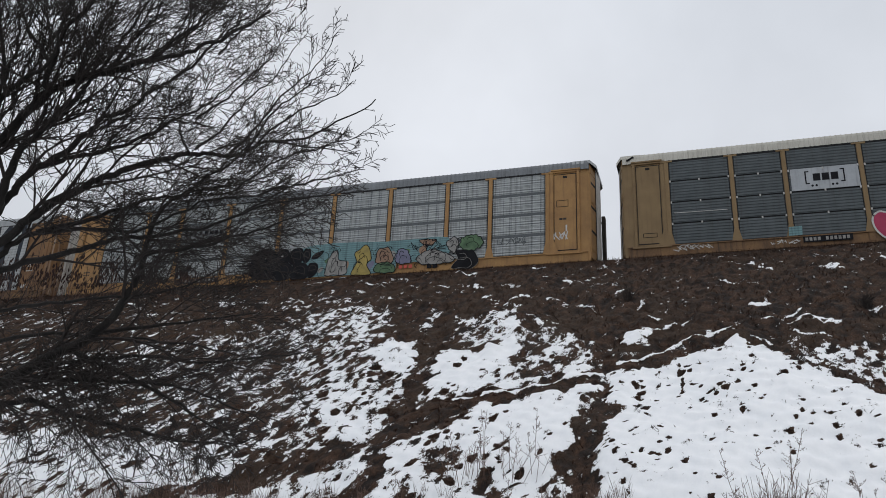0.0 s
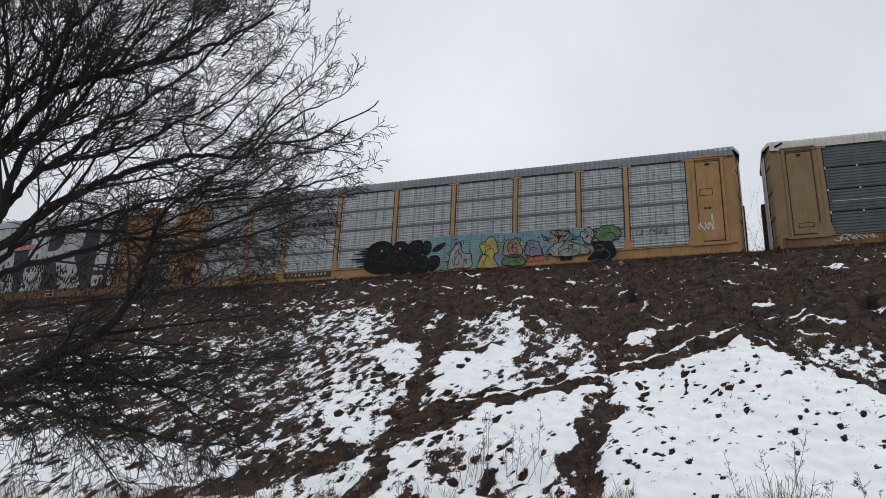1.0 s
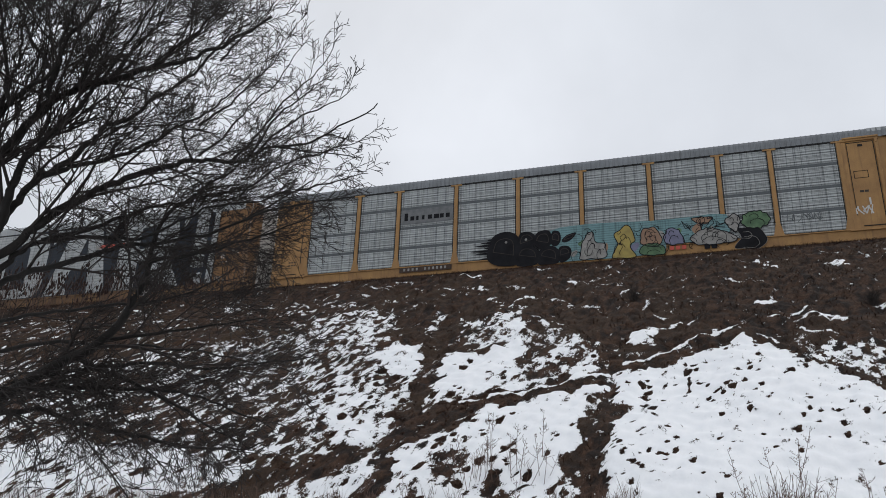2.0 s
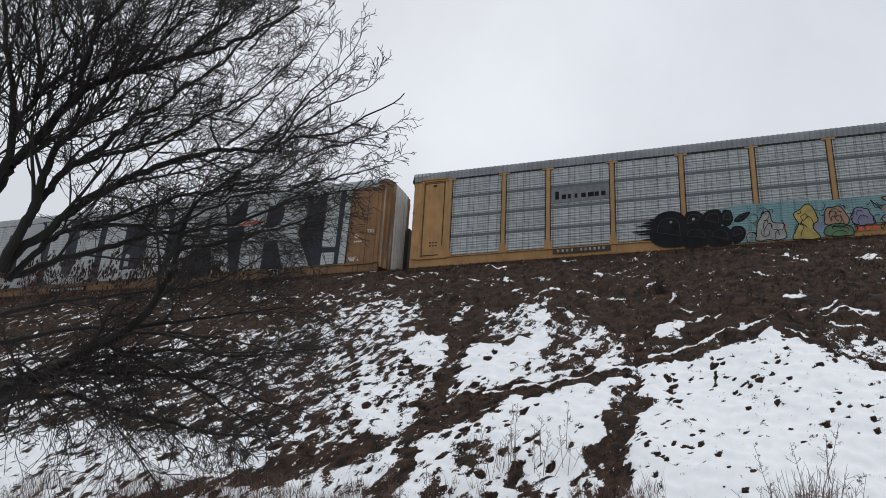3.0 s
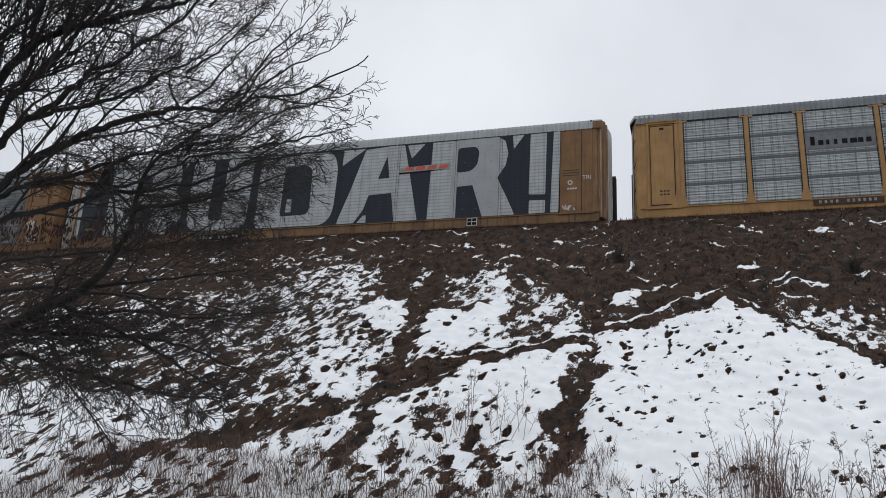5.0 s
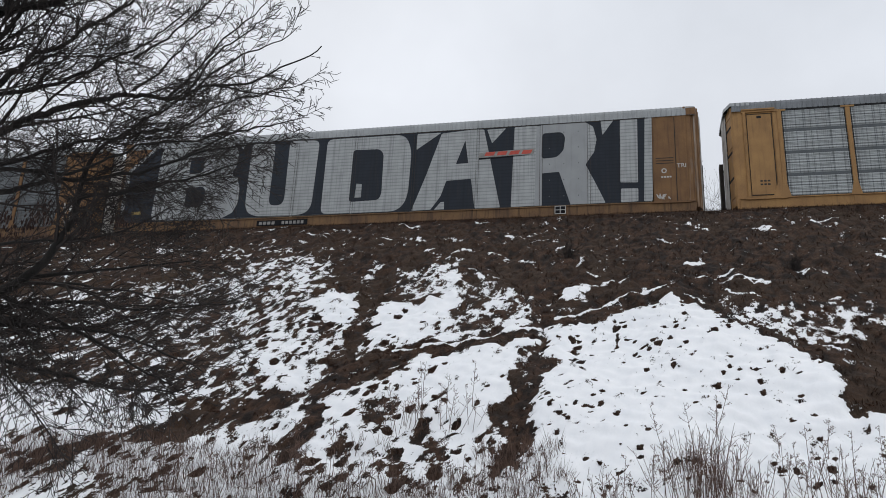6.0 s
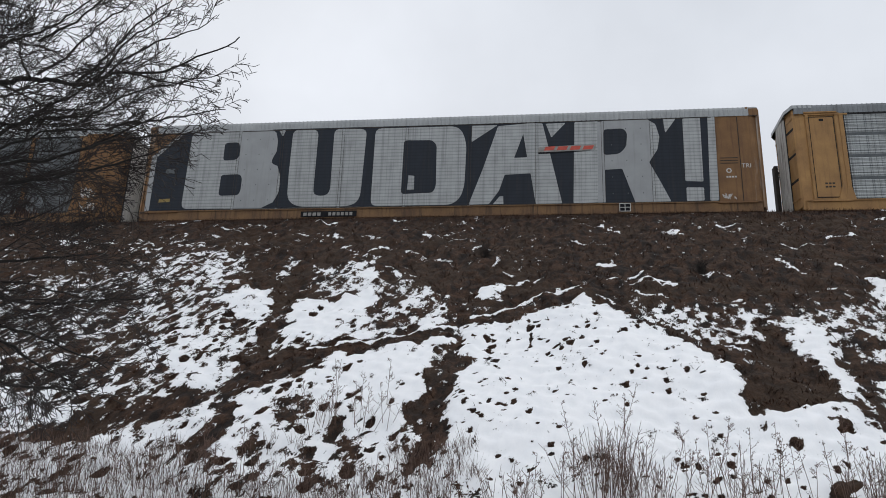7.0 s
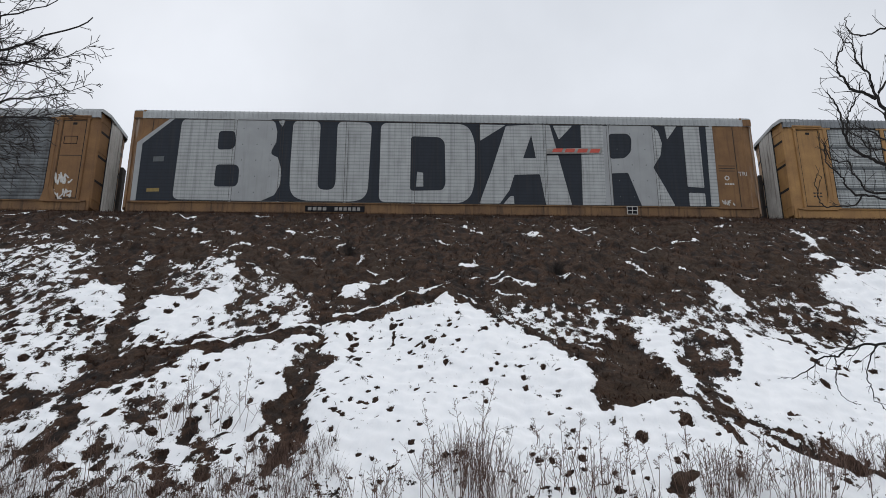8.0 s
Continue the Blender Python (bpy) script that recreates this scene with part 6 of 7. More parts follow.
RIGHT_TREE_D = [(6.2, 8.4, 7.45), (5.83, 8.4, 7.32), (5.6, 8.4, 7.25), (5.45, 8.4, 7.19), (5.32, 8.4, 7.16), (5.22, 8.4, 7.19), (5.18, 8.4, 7.3), (5.18, 8.4, 7.4)]
RIGHT_TREE_E = [(5.93, 8.6, 5.43), (5.62, 8.6, 5.53), (5.42, 8.6, 5.58), (5.24, 8.6, 5.67), (5.09, 8.6, 5.8), (5.03, 8.6, 5.93), (5.02, 8.6, 6.11), (5.0, 8.6, 6.26), (4.96, 8.6, 6.41), (4.91, 8.6, 6.5)]
RIGHT_TREE_F = [(5.06, 8.6, 5.85), (5.09, 8.6, 6.11), (5.14, 8.6, 6.24), (5.23, 8.6, 6.38), (5.3, 8.6, 6.47), (5.35, 8.6, 6.65)]
RIGHT_TREE_G = [(5.88, 8.6, 5.14), (5.49, 8.6, 5.18), (5.22, 8.6, 5.19), (5.14, 8.6, 5.31), (5.07, 8.6, 5.45), (5.04, 8.6, 5.6), (4.92, 8.6, 5.6), (4.8, 8.6, 5.67), (4.77, 8.6, 5.79)]
RIGHT_TREE_H = [(5.81, 8.7, 5.15), (5.41, 8.7, 5.17), (5.21, 8.7, 5.21), (5.09, 8.7, 5.09), (4.92, 8.7, 5.06), (4.74, 8.7, 5.07), (4.66, 8.7, 5.16), (4.64, 8.7, 5.31), (4.68, 8.7, 5.44), (4.73, 8.7, 5.49)]
RIGHT_TREE_I = [(5.15, 8.6, 5.17), (4.99, 8.6, 5.2), (4.95, 8.6, 5.35), (4.89, 8.6, 5.42), (4.81, 8.6, 5.52), (4.77, 8.6, 5.7), (4.78, 8.6, 5.85)]
RIGHT_TREE_J = [(4.62, 8.8, 3.34), (4.61, 8.8, 3.2), (4.6, 8.8, 3.05), (4.64, 8.8, 2.9), (4.77, 8.8, 2.81)]
RIGHT_TREE_K = [(5.12, 8.8, 3.46), (5.02, 8.8, 3.33), (4.94, 8.8, 3.11), (4.98, 8.8, 2.96), (5.0, 8.8, 2.83), (5.14, 8.8, 2.78)]
RIGHT_TREE_L = [(4.74, 8.8, 3.4), (4.87, 8.8, 3.52), (4.91, 8.8, 3.62), (4.89, 8.8, 3.73)]
RIGHT_TREE_M = [(5.42, 8.4, 6.39), (5.53, 8.4, 6.58), (5.63, 8.4, 6.81), (5.76, 8.4, 6.97)]
RIGHT_TREE_N = [(5.8, 8.5, 5.74), (5.48, 8.5, 5.81), (5.29, 8.5, 5.92), (5.17, 8.5, 5.97), (5.14, 8.5, 6.14)]
RIGHT_TREE_O = [(5.81, 8.5, 5.46), (5.46, 8.5, 5.7), (5.26, 8.5, 5.72), (5.15, 8.5, 5.88), (5.03, 8.5, 5.94)]


def smooth_path(pts, per=5):
    out = []
    p = [Vector(q) for q in pts]
    for i in range(len(p) - 1):
        a, b, c, d = p[max(i - 1, 0)], p[i], p[i + 1], p[min(i + 2, len(p) - 1)]
        for k in range(per):
            t = k / per
            out.append(0.5 * (2 * b + (c - a) * t + (2 * a - 5 * b + 4 * c - d) * t * t + (3 * b - a - 3 * c + d) * t ** 3))
    return out + [p[-1]]


def grow(form, rng, start, way, length, radius, level, lift, spread, tips):
    """A twig with its side twigs."""
    n = 5 if level > 1 else 4
    pts, p, d = [start], start.copy(), way.normalized()
    for k in range(n):
        d = (d + Vector((rng.gauss(0, 0.13), rng.gauss(0, 0.13), rng.gauss(0, 0.11) + lift * 0.10))).normalized()
        p = p + d * (length / n)
        pts.append(p.copy())
    form.tube(pts, [max(radius * (1 - 0.7 * i / n), 0.0036) for i in range(n + 1)], 4 if level > 1 else 3)
    if level <= 0:
        return
    count = {3: 6, 2: 5, 1: 3}[level]
    for k in range(count):
        f = 0.18 + 0.8 * (k + rng.random()) / count
        i = min(int(f * n), n - 1)
        at = pts[i].lerp(pts[i + 1], f * n - i)
        ax = (pts[i + 1] - pts[i]).normalized()
        side = Vector((rng.gauss(0, 1), rng.gauss(0, 1), rng.gauss(0, 1))).cross(ax).normalized()
        nd = ax * 0.8 + side * spread
        grow(form, rng, at, nd, length * rng.uniform(0.42, 0.62) * (1.15 - 0.4 * f), radius * 0.55, level - 1, lift, spread, tips)


HEART_OF_CROWN = Vector((-8.0, 6.3, 4.6))


def sprout(form, rng, start, way, length, radius, level, lift, reach, fan, shoots=(3, 5, 6)):
    """A long smooth branch that arches outwards, with finer ones along it; it ends where the crown ends."""
    n = (3, 4, 5, 6)[level]
    bend = Vector((rng.gauss(0, 1), rng.gauss(0, 1), rng.gauss(0, 0.8))) * 0.06
    pts, p, d = [start], start.copy(), way.normalized()
    edge = reach * (1.07 - 0.26 * rng.random() ** 0.8)
    for k in range(n):
        out = p - HEART_OF_CROWN
        if out.z > 0:                               # the crown is taller than wide
            out.z *= 0.75
        if reach and out.length > edge and k:
            break
        pull = out.normalized() * fan if reach else Vector((0, 0, 0))
        d = (d + bend + pull + Vector((rng.gauss(0, 0.075), rng.gauss(0, 0.075), rng.gauss(0, 0.07) + 0.07 * lift))).normalized()
        p = p + d * (length / n)
        pts.append(p.copy())
    m = len(pts) - 1
    form.tube(pts, [max(radius * (1 - 0.7 * i / max(m, 1)), 0.0032) for i in range(m + 1)], 4 if level > 1 else 3)
    if level <= 0 or m < 1:
        return
    count = max(1, round(shoots[level - 1] * m / n))
    for k in range(count):
        f = 0.15 + 0.85 * (k + rng.random()) / count
        i = min(int(f * m), m - 1)
        at = pts[i].lerp(pts[i + 1], f * m - i)
        ax = (pts[i + 1] - pts[i]).normalized()
        side = Vector((rng.gauss(0, 1), rng.gauss(0, 1), rng.gauss(0, 1))).cross(ax).normalized()
        sprout(form, rng, at, ax + side * rng.uniform(0.55, 1.2), length * rng.uniform(0.45, 0.7) * (1.1 - 0.35 * f), radius * 0.55, level - 1, lift, reach, fan, shoots)


def limb(wood, crown, rng, pts, r0, r1, count, length, lift, level=3, spread=0.7, bare=0.1, reach=5.15, fan=0.05, shoots=(3, 5, 6), crook=0.035):
    path = smooth_path(pts)
    n = len(path) - 1
    kink = Vector((0, 0, 0))
    for i in range(2, n + 1):                                       # crooked growth
        kink = kink * 0.72 + Vector((rng.gauss(0, 1), rng.gauss(0, 1), rng.gauss(0, 1))) * crook
        path[i] = path[i] + kink
    wood.tube(path, [r0 + (r1 - r0) * (i / n) ** 0.8 for i in range(n + 1)], 8)
    for k in range(count):
        f = bare + (1 - bare) * (k + rng.random()) / count
        i = min(int(f * n), n - 1)
        ax = (path[i + 1] - path[i]).normalized()
        side = Vector((rng.gauss(0, 1), rng.gauss(0, 1), rng.gauss(0, 1))).cross(ax).normalized() + Vector((0, 0, 0.25 * lift))
        r = (r0 + (r1 - r0) * (f ** 0.8)) * 0.5
        sprout(crown, rng, path[i].copy(), ax + side * spread * rng.uniform(0.6, 1.2), length * rng.uniform(0.6, 1.15) * (1.1 - 0.5 * f), min(r, 0.026), level, lift, reach, fan, shoots)


def build_left_tree():
    rng = random.Random(11)
    tree = thing("bare_tree", "large bare spreading tree with dark wet bark and dense twigs", "tree", (0, 0, 0))
    wood, crown = Form(), Form()
    wood.tube(smooth_path([(-8.9, 6.1, -0.15), (-8.75, 6.1, 0.9), (-8.5, 6.12, 1.9), (-8.2, 6.1, 2.9), (-8.0, 6.1, 3.9)]), [0.34 - 0.008 * i for i in range(21)], 12)
    for pts, r0, r1, count, length, lift in (
            (LIMB_BROAD, 0.075, 0.012, 14, 1.5, 0.3),
            (LIMB_RISING, 0.045, 0.012, 7, 1.5, 0.4),
            (LIMB_UPRIGHT, 0.06, 0.015, 6, 1.5, 0.4),
            (LIMB_BRANCHED, 0.035, 0.01, 7, 1.4, 0.4),
            (LIMB_STEM, 0.06, 0.01, 9, 1.4, 0.4),
            (LIMB_INNER, 0.05, 0.008, 9, 1.5, 0.4),
            (LIMB_FORK, 0.03, 0.006, 8, 1.3, 0.3),
            (LIMB_LONG, 0.055, 0.006, 13, 1.4, 0.35),
            (LIMB_LEVEL, 0.04, 0.006, 9, 1.2, 0.1),
            (LIMB_SWEEP, 0.045, 0.006, 10, 1.2, 0.1),
            (LIMB_LOW, 0.085, 0.01, 12, 1.2, 0.1),
            (LIMB_DROOP, 0.04, 0.006, 14, 1.2, -0.2),
            (LIMB_HANG, 0.04, 0.006, 12, 1.2, -0.2),
            (LIMB_BACK, 0.035, 0.006, 7, 1.3, 0.0),
            (CROWN_A, 0.03, 0.008, 8, 1.2, 0.4),
            (CROWN_B, 0.025, 0.007, 8, 1.2, 0.4),
            (CROWN_C, 0.025, 0.007, 8, 1.2, 0.4),
            (CROWN_D, 0.03, 0.007, 9, 1.2, 0.4),
            (CROWN_E, 0.028, 0.007, 9, 1.2, 0.4),
            (CROWN_F, 0.026, 0.006, 8, 1.1, 0.4),
            (CROWN_G, 0.03, 0.008, 9, 1.2, 0.4),
            (CROWN_H, 0.028, 0.007, 8, 1.2, 0.3),
            (SKIRT_A, 0.028, 0.005, 6, 1.1, 0.1),
            (SKIRT_B, 0.03, 0.005, 5, 1.1, -0.1),
            (SKIRT_C, 0.028, 0.005, 6, 1.1, 0.1),
            (SKIRT_D, 0.028, 0.005, 6, 1.1, -0.2),
            (SKIRT_E, 0.035, 0.006, 6, 1.3, 0.1),
            (SKIRT_F, 0.028, 0.005, 9, 1.1, 0.2)):
        limb(wood, crown, rng, pts, r0, r1, count, length, lift, 3, reach=4.85, crook=0.012)
    for pts, count, length, lift in ((SHOOT_A, 6, 0.7, 0.5), (SHOOT_B, 6, 0.7, 0.5), (SHOOT_C, 6, 0.6, 0.5), (SHOOT_D, 6, 0.6, 0.4), (SHOOT_E, 5, 0.5, 0.2), (SHOOT_F, 7, 0.6, 0.2), (SHOOT_G, 7, 0.7, 0.5), (SHOOT_H, 6, 0.6, 0.1), (SHOOT_I, 6, 0.7, 0.5), (SHOOT_J, 7, 0.6, 0.0), (SHOOT_K, 6, 0.6, 0.5)):
        limb(wood, crown, rng, pts, 0.014, 0.0035, count, length * 0.72, lift, 2, spread=0.6, bare=0.15, reach=0, fan=0, crook=0.012)
    part("trunk", wood, BARK, tree, "dark trunk and main limbs", smooth=True)
    part("crown", crown, TWIG, tree, "dense bare twigs")
    return tree


def build_right_tree():
    rng = random.Random(5)
    tree = thing("bare_tree", "small bare tree with curved dark branches and few twigs", "tree", (0, 0, 0))
    wood, crown = Form(), Form()
    wood.tube(smooth_path([(6.41, 8.7, -0.1), (6.26, 8.7, 1.4), (6.06, 8.8, 3.45), (6.05, 8.6, 4.35), (5.84, 8.5, 5.24)]), [0.11 - 0.003 * i for i in range(21)], 10)
    for pts, r0, r1, count, length, lift in (
            (RIGHT_TRUNK_A, 0.036, 0.006, 8, 0.5, 1.0),
            (RIGHT_TREE_A, 0.022, 0.006, 10, 0.45, 1.0),
            (RIGHT_TREE_B, 0.014, 0.005, 8, 0.35, 1.5),
            (RIGHT_TREE_C, 0.02, 0.005, 8, 0.4, 0.2),
            (RIGHT_TREE_D, 0.014, 0.005, 5, 0.35, 1.5),
            (RIGHT_TREE_E, 0.026, 0.006, 14, 0.4, 1.2),
            (RIGHT_TREE_F, 0.014, 0.005, 9, 0.35, 1.2),
            (RIGHT_TREE_G, 0.016, 0.005, 10, 0.4, 0.8),
            (RIGHT_TREE_H, 0.014, 0.004, 4, 0.3, 0.6),
            (RIGHT_TREE_I, 0.014, 0.005, 9, 0.35, 0.8),
            (RIGHT_TREE_J, 0.008, 0.003, 2, 0.2, -0.5),
            (RIGHT_TREE_K, 0.01, 0.003, 2, 0.2, -0.5),
            (RIGHT_TREE_L, 0.01, 0.003, 2, 0.2, 0.5),
            (RIGHT_TREE_M, 0.016, 0.005, 5, 0.3, 1.2),
            (RIGHT_TREE_N, 0.014, 0.004, 10, 0.35, 0.8),
            (RIGHT_TREE_O, 0.014, 0.004, 10, 0.35, 0.6)):
        limb(wood, crown, rng, pts, r0, r1, count, length * 0.8, lift, 1, spread=0.65, bare=0.2, crook=0.008, reach=0, fan=0, shoots=(2, 3, 3))
    part("trunk", wood, BARK, tree, "dark trunk and main branches", smooth=True)
    part("crown", crown, TWIG, tree, "sparse knobbly twigs")
    return tree


build_left_tree()
build_right_tree()


# ---------------------------------------------------------------- shrubs, weeds and grass
def high(x, y):
    return float(ground_height(np.array([float(x)]), np.array([float(y)]))[0])


SEED_HEAD = Form().tube([(0, 0, 0), (0, 0, 0.06), (0.01, 0, 0.15), (0.02, 0, 0.22)], [0.010, 0.036, 0.028, 0.005], 6).mesh("seed_head", SUMAC)


def stick_shrub(name, label, x, y, tall, stems, seed, heads=False, z=None):
    rng = random.Random(seed)
    ob = thing(name, label, "shrub", (x, y, high(x, y) - 0.05 if z is None else z), group="brush on the embankment")
    f = Form()
    for k in range(stems):
        way = Vector((rng.gauss(0, 0.22), rng.gauss(0, 0.22), 1))
        top = tall * rng.uniform(0.6, 1.0)
        base = Vector((rng.gauss(0, 0.12 * tall), rng.gauss(0, 0.10 * tall), 0))
        grow(f, rng, base, way, top, 0.011, 1 if heads else 2, 0.5, 0.6, None)
        if heads:
            for j in range(4):
                c = base + way.normalized() * top * rng.uniform(0.8, 1.08) + Vector((rng.gauss(0, 0.16), rng.gauss(0, 0.1), 0))
                part("seed_head", SEED_HEAD, SUMAC, ob, m=pose(*c, rng.uniform(-15, 15), rng.uniform(-15, 15), 0))
    part("branching", f, TWIG if not heads else STRAW, ob)
    return ob


stick_shrub("bare_shrub", "thin bare shrub growing behind the track", 3.45, 38.4, 4.6, 7, 61)
stick_shrub("bare_shrub", "thin bare shrub growing behind the track", 2.5, 38.4, 4.9, 8, 62)
stick_shrub("bare_shrub", "thin bare shrub growing behind the track", 5.9, 38.4, 4.8, 6, 63)
rng_s = random.Random(70)
for k in range(40):
    x = -40.0 + k * 0.48 + rng_s.uniform(-0.3, 0.3)
    stick_shrub("sumac_shrub", "brown leafless sumac with dark seed heads on the bank", x, rng_s.uniform(27.4, 29.7), rng_s.uniform(1.5, 2.6) * (1.0 if k < 22 else 1.0 - 0.03 * (k - 22)), 6, 80 + k, True)
stick_shrub("low_shrub", "low dark scrubby bush on the bank", -2.1, 24.2, 0.5, 16, 65)
stick_shrub("low_shrub", "low dark scrubby bush on the bank", 4.1, 22.9, 0.45, 16, 66)

sapling = thing("sapling", "single thin bare sapling stem in the snow", "sapling", (-10.85, 13.9, high(-10.85, 13.9) - 0.03))
stem = Form().tube([(0, 0, 0), (0.01, 0, 0.5), (-0.01, 0.01, 1.0), (0.02, 0, 1.6)], [0.016, 0.014, 0.011, 0.006], 6)
grow(stem, random.Random(4), Vector((0, 0, 1.0)), Vector((0.6, 0.1, 0.8)), 0.5, 0.006, 1, 0.4, 0.7, None)
grow(stem, random.Random(6), Vector((0, 0, 1.15)), Vector((-0.6, 0.1, 0.7)), 0.5, 0.006, 1, 0.4, 0.7, None)
part("stem", stem, TWIG, sapling)


def weed_forms(seed, tall):
    """One dry stalk with side sprays and fluffy seed heads."""
    rng = random.Random(seed)
    f, h = Form(), Form()
    p, d = Vector((0, 0, -0.05)), Vector((rng.gauss(0, 0.08), rng.gauss(0, 0.08), 1))
    pts = [p.copy()]
    for k in range(6):
        d = (d + Vector((rng.gauss(0, 0.05), rng.gauss(0, 0.05), 0))).normalized()
        p = p + d * tall / 6
        pts.append(p.copy())
    f.tube(pts, [0.0062 - 0.0005 * i for i in range(7)], 3)
    for k in range(rng.randint(6, 11)):
        q = rng.uniform(0.45, 0.98)
        i = min(int(q * 6), 5)
        b = pts[i].lerp(pts[i + 1], q * 6 - i)
        a = rng.uniform(0, 6.283)
        e = b + Vector((math.cos(a) * 0.16, math.sin(a) * 0.16, 0.12)) * rng.uniform(0.5, 1.1) * (1.4 - q)
        f.tube([b, b.lerp(e, 0.5) + Vector((0, 0, -0.01)), e], [0.0036, 0.003, 0.0025], 3)
        for j in range(5):
            c = b.lerp(e, rng.uniform(0.5, 1.1)) + Vector((rng.gauss(0, 0.012), rng.gauss(0, 0.012), rng.gauss(0, 0.01)))
            s = rng.uniform(0.005, 0.011)
            h.add([tuple(c + Vector((s, 0, 0))), tuple(c + Vector((-s * 0.5, s * 0.8, 0))), tuple(c + Vector((-s * 0.5, -s * 0.8, 0))), tuple(c + Vector((0, 0, s * 1.7)))],
                  [(0, 1, 3), (1, 2, 3), (2, 0, 3), (0, 2, 1)])
    return f, h


WEEDS = []
for k in range(8):
    w = thing("dry_weed", "tall dry brown weed stalk with fluffy seed heads", "weed", (0, 0, 0), group="dry weeds at the foot of the bank")
    f, h = weed_forms(200 + k, (0.65, 0.8, 0.95, 1.1, 0.75, 0.55, 1.2, 0.9)[k])
    f.add(h.v, h.f)
    part("stalk", f, STRAW, w)
    WEEDS.append(w)
rng_w = random.Random(91)
for cx, cy, n, tall in ((0.75, 12.35, 46, 1.05), (1.3, 12.1, 26, 0.8), (2.6, 12.4, 20, 0.85), (4.4, 12.2, 24, 0.8), (5.7, 12.3, 26, 0.9), (-0.6, 12.0, 18, 0.6), (-4.2, 14.2, 9, 0.8), (-3.2, 14.3, 5, 0.7), (7.0, 12.9, 14, 0.9)):
    clump = thing("weed_clump", "dense clump of upright dry reddish-brown stalks", "weed", (cx, cy, high(cx, cy)), group="weed clumps at the foot of the bank")
    f = Form()
    for k in range(int(n * 1.7)):
        b = Vector((rng_w.gauss(0, 0.2), rng_w.gauss(0, 0.15), -0.12))
        t = b + Vector((rng_w.gauss(0, 0.12) + b.x * 0.5, rng_w.gauss(0, 0.1), tall * rng_w.uniform(0.5, 1.0) + 0.1))
        q = b.lerp(t, 0.5) + Vector((rng_w.gauss(0, 0.03), rng_w.gauss(0, 0.03), 0))
        f.tube([b, q, t], [0.0046, 0.0042, 0.0028], 3)
        for j in range(3):
            e = q.lerp(t, rng_w.uniform(0.0, 0.95))
            f.tube([e, e + Vector((rng_w.gauss(0, 0.07), rng_w.gauss(0, 0.07), rng_w.uniform(0.06, 0.16)))], [0.0034, 0.0024], 3)
    part("stalk", f, STRAW, clump)
CLUMPS = [(0.3, 11.9, 0.5, 10), (1.9, 12.5, 0.5, 12), (3.1, 12.3, 0.4, 12), (4.3, 12.1, 0.5, 10), (5.6, 12.2, 0.6, 14), (6.8, 12.6, 0.5, 12), (-3.9, 14.3, 0.35, 8), (-3.1, 14.4, 0.3, 5),
          (-4.6, 12.0, 1.0, 20), (-2.3, 11.8, 0.6, 14), (-7.0, 12.2, 1.2, 18), (-10.0, 12.2, 1.4, 14), (1.2, 13.6, 0.6, 6)]
spots = [(rng_w.gauss(cx, r), rng_w.gauss(cy, 0.25)) for cx, cy, r, n in CLUMPS for j in range(n)]
for k, (x, y) in enumerate(spots):
    m = pose(x, y, high(x, y), rng_w.uniform(-7, 7), rng_w.uniform(-9, 9), rng_w.uniform(0, 360))
    if k < len(WEEDS):
        WEEDS[k].matrix_basis = m
    else:
        copy_thing(WEEDS[k % 8], m)


def blades(name, label, places, lengths, lean, width, material, seed):
    """Many thin three-cornered blades as one mesh."""
    rng = np.random.RandomState(seed)
    n = len(places)
    a = rng.uniform(0, 6.283, n)
    out = np.stack([np.cos(a), np.sin(a) - 0.35, np.zeros(n)], -1) * (lengths * rng.uniform(lean * 0.5, lean * 1.5, n))[:, None]
    tip = places + out + np.stack([np.zeros(n), np.zeros(n), lengths * rng.uniform(0.3, 0.9, n)], -1)
    wv = np.stack([-np.sin(a), np.cos(a), np.zeros(n)], -1) * (width * rng.uniform(0.6, 1.4, n))[:, None]
    mid = (places + tip) / 2 + np.array([0, 0, 0.02])
    v = np.stack([places - wv, places + wv, mid + wv * 0.7, mid - wv * 0.7, tip], 1).reshape(-1, 3)
    b = np.arange(n) * 5
    me = bpy.data.meshes.new(name)
    me.from_pydata(v.tolist(), [], np.stack([b, b + 1, b + 2, b + 3], -1).tolist() + np.stack([b + 3, b + 2, b + 4], -1).tolist())
    me.materials.append(material)
    me.update()
    return tagged(new(name, me), label, "grass", kind="stuff")


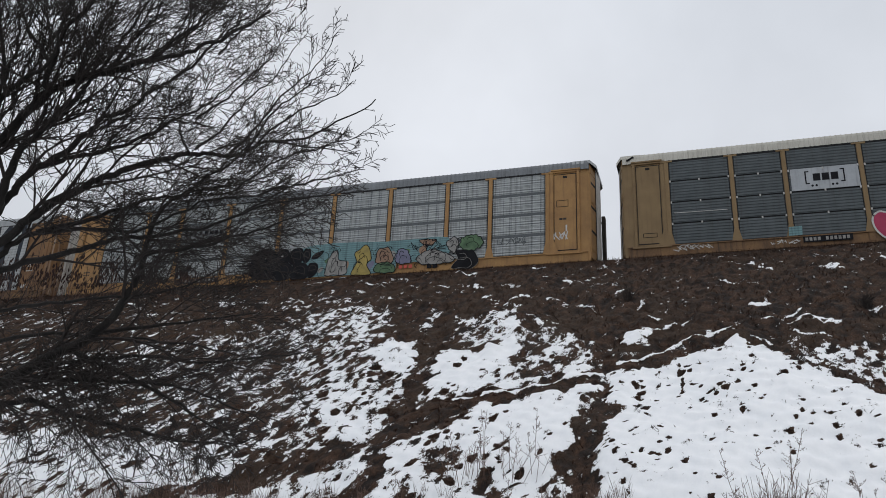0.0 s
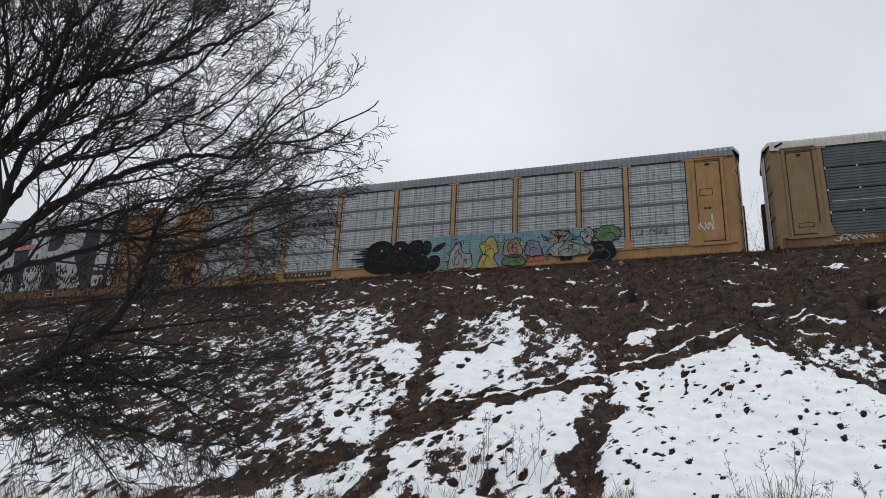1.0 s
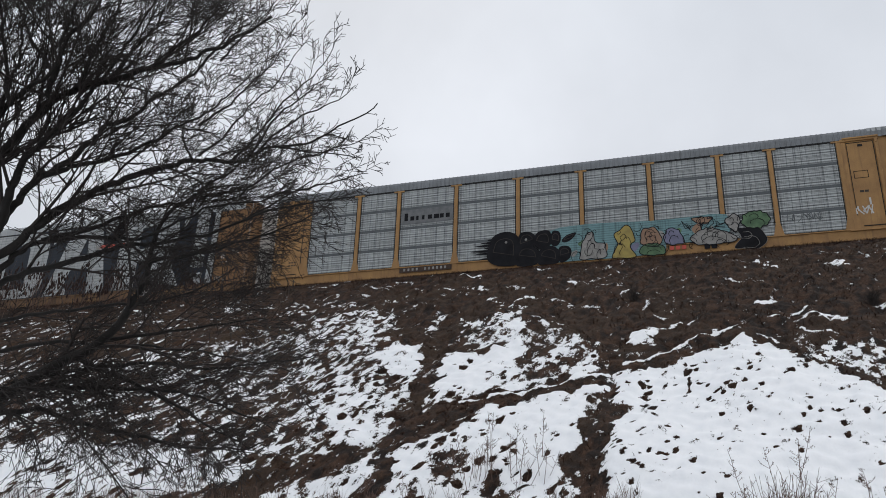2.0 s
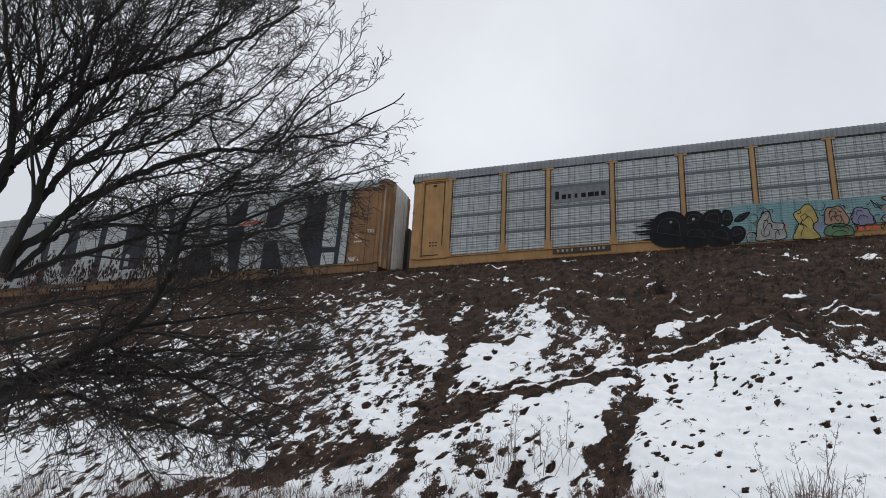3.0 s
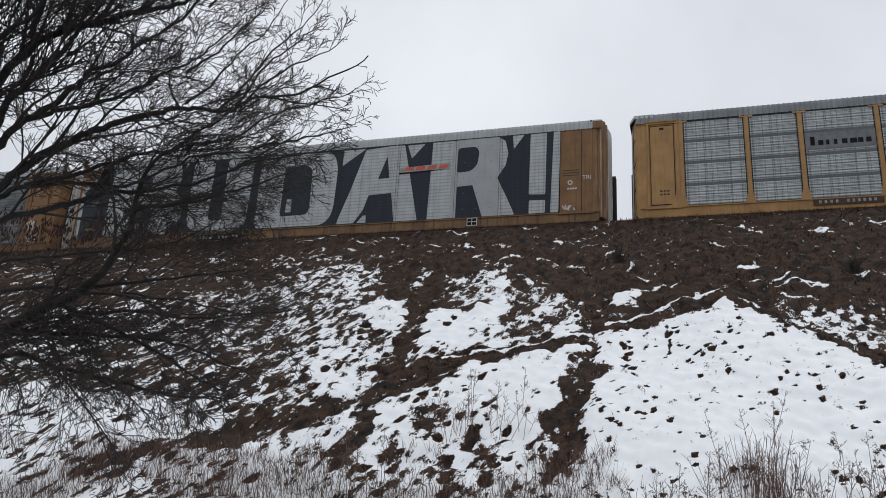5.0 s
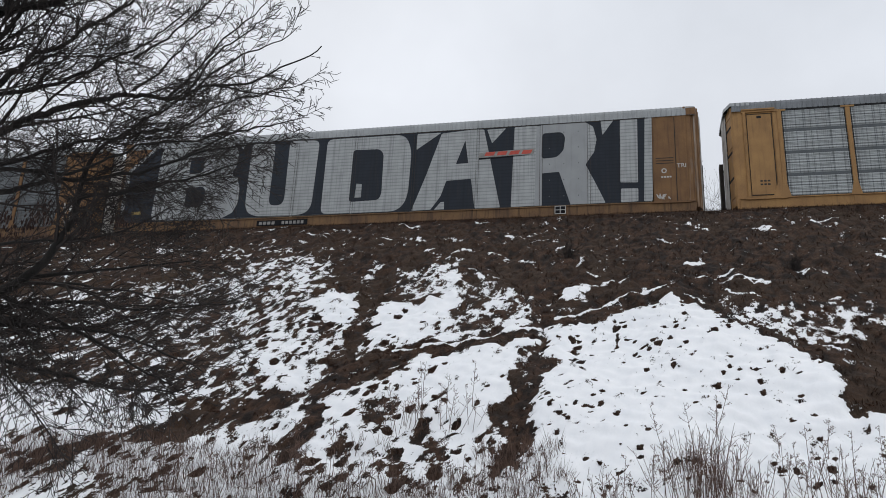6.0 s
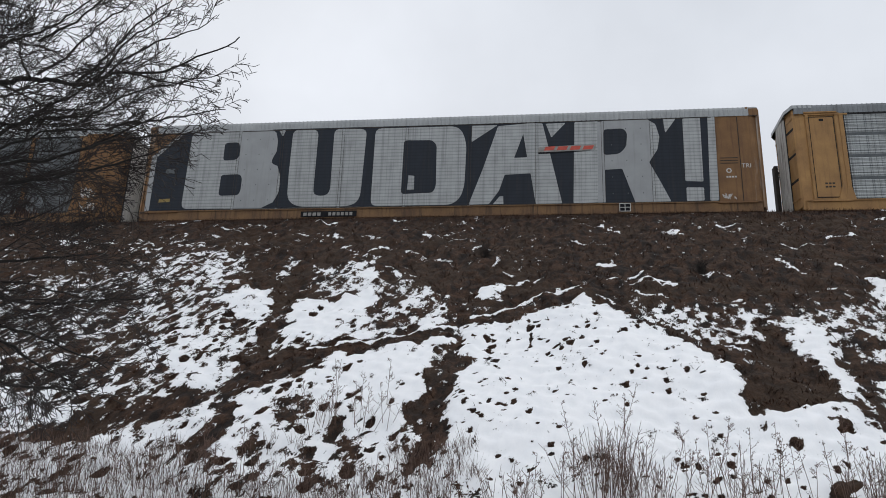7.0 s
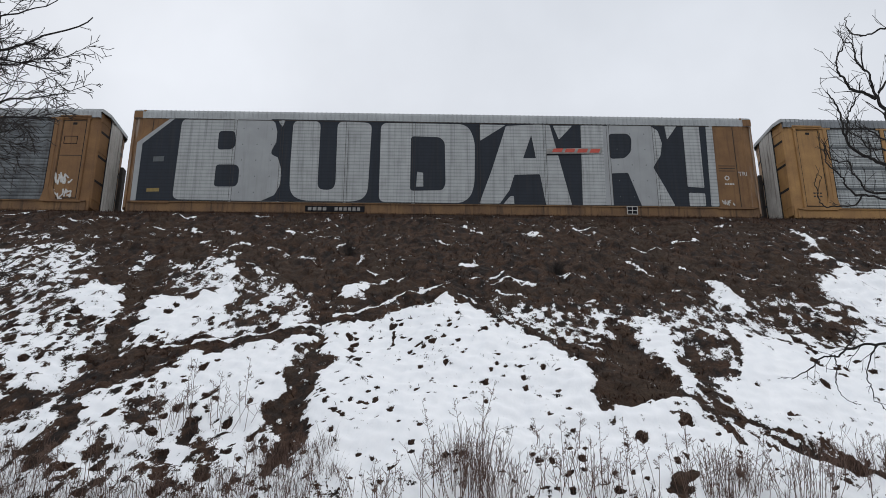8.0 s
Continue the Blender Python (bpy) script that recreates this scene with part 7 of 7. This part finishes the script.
def build_grass():
    rng = np.random.RandomState(7)
    y = 11.0 + 19.2 * rng.random_sample(260000) ** 1.1
    x = -1.5 + (rng.random_sample(260000) - 0.5) * (14.0 + 1.65 * (y - 5))
    x = x - 0.28 * (y - 5)
    c = snow_cover(x, y)
    keep = (rng.random_sample(len(x)) < np.clip(1.0 - 2.2 * c, 0.0, 1.0) * step(swell(x, y, 0.55, 41) + 0.6 * swell(x, y, 0.22, 42), -0.1, 0.9))
    x, y = x[keep][:70000], y[keep][:70000]
    z = ground_height(x, y) - 0.01
    blades("dead_grass", "matted brown dead grass on the bank", np.stack([x, y, z], -1), rng.uniform(0.04, 0.12, len(x)), 1.5, 0.007, BLADE, 1)
    px, py, pl = [], [], []
    for cx, cy, r in TUFTS:
        n = int(30 + 260 * r)
        px.append(cx + rng.normal(0, r * 0.55, n)), py.append(cy + rng.normal(0, r * 0.55, n)), pl.append(rng.uniform(0.5, 1.0, n) * (0.015 + 0.28 * r))
    x, y, le = np.concatenate(px), np.concatenate(py), np.concatenate(pl)
    blades("grass_tufts", "dark dead grass tufts standing through the snow", np.stack([x, y, ground_height(x, y)], -1), le, 1.2, 0.007, BLADE, 2)
    x, y = rng.uniform(-14, 8.5, 40000), 10.9 + 2.7 * rng.random_sample(40000) ** 1.3
    keep = (swell(x, y, 2.2, 31) + 0.5 * swell(x, y, 0.8, 32) > np.where(x < -1.5, -0.55 + 0.5 * step(y, 12.6, 13.6), 0.75))
    x, y = x[keep], y[keep]
    blades("weed_brush", "low tangle of dry reddish-brown weeds", np.stack([x, y, ground_height(x, y)], -1), rng.uniform(0.15, 0.5, len(x)), 0.35, 0.0042, STRAW, 3)
    x, y = rng.uniform(-42, 22, 26000), rng.uniform(29.3, 30.5, 26000)
    blades("crest_grass", "brown dead grass along the top of the bank", np.stack([x, y, ground_height(x, y)], -1), rng.uniform(0.04, 0.15, len(x)), 0.7, 0.006, BLADE, 4)


build_grass()


# ---------------------------------------------------------------- motion of the train
TRAVEL = [(0.0, -48.06), (0.5, -45.13), (1.0, -42.17), (1.5, -39.24), (3.0, -30.37), (3.5, -27.37), (4.0, -24.36), (4.5, -21.36),
          (6.0, -12.41), (6.5, -9.34), (7.0, -6.23), (7.5, -3.11), (8.0, 0.0)]


def motions():
    for car, x in ((wagon_a, 58.82), (wagon_b, 30.02), (wagon_c, 1.20), (wagon_d, -27.60)):
        walk(car, [(t, pose(x + d, TRACK_Y, RAIL_Z)) for t, d in TRAVEL])
    for wheel, offset in WHEELS:                                      # rolling on a tread of 0.42 m radius
        walk(wheel, [(k / 10, pose(offset, 0, 0.42, 0, math.degrees(float(np.interp(k / 10, *zip(*TRAVEL))) / 0.42) % 360, 0)) for k in range(81)])


motions()
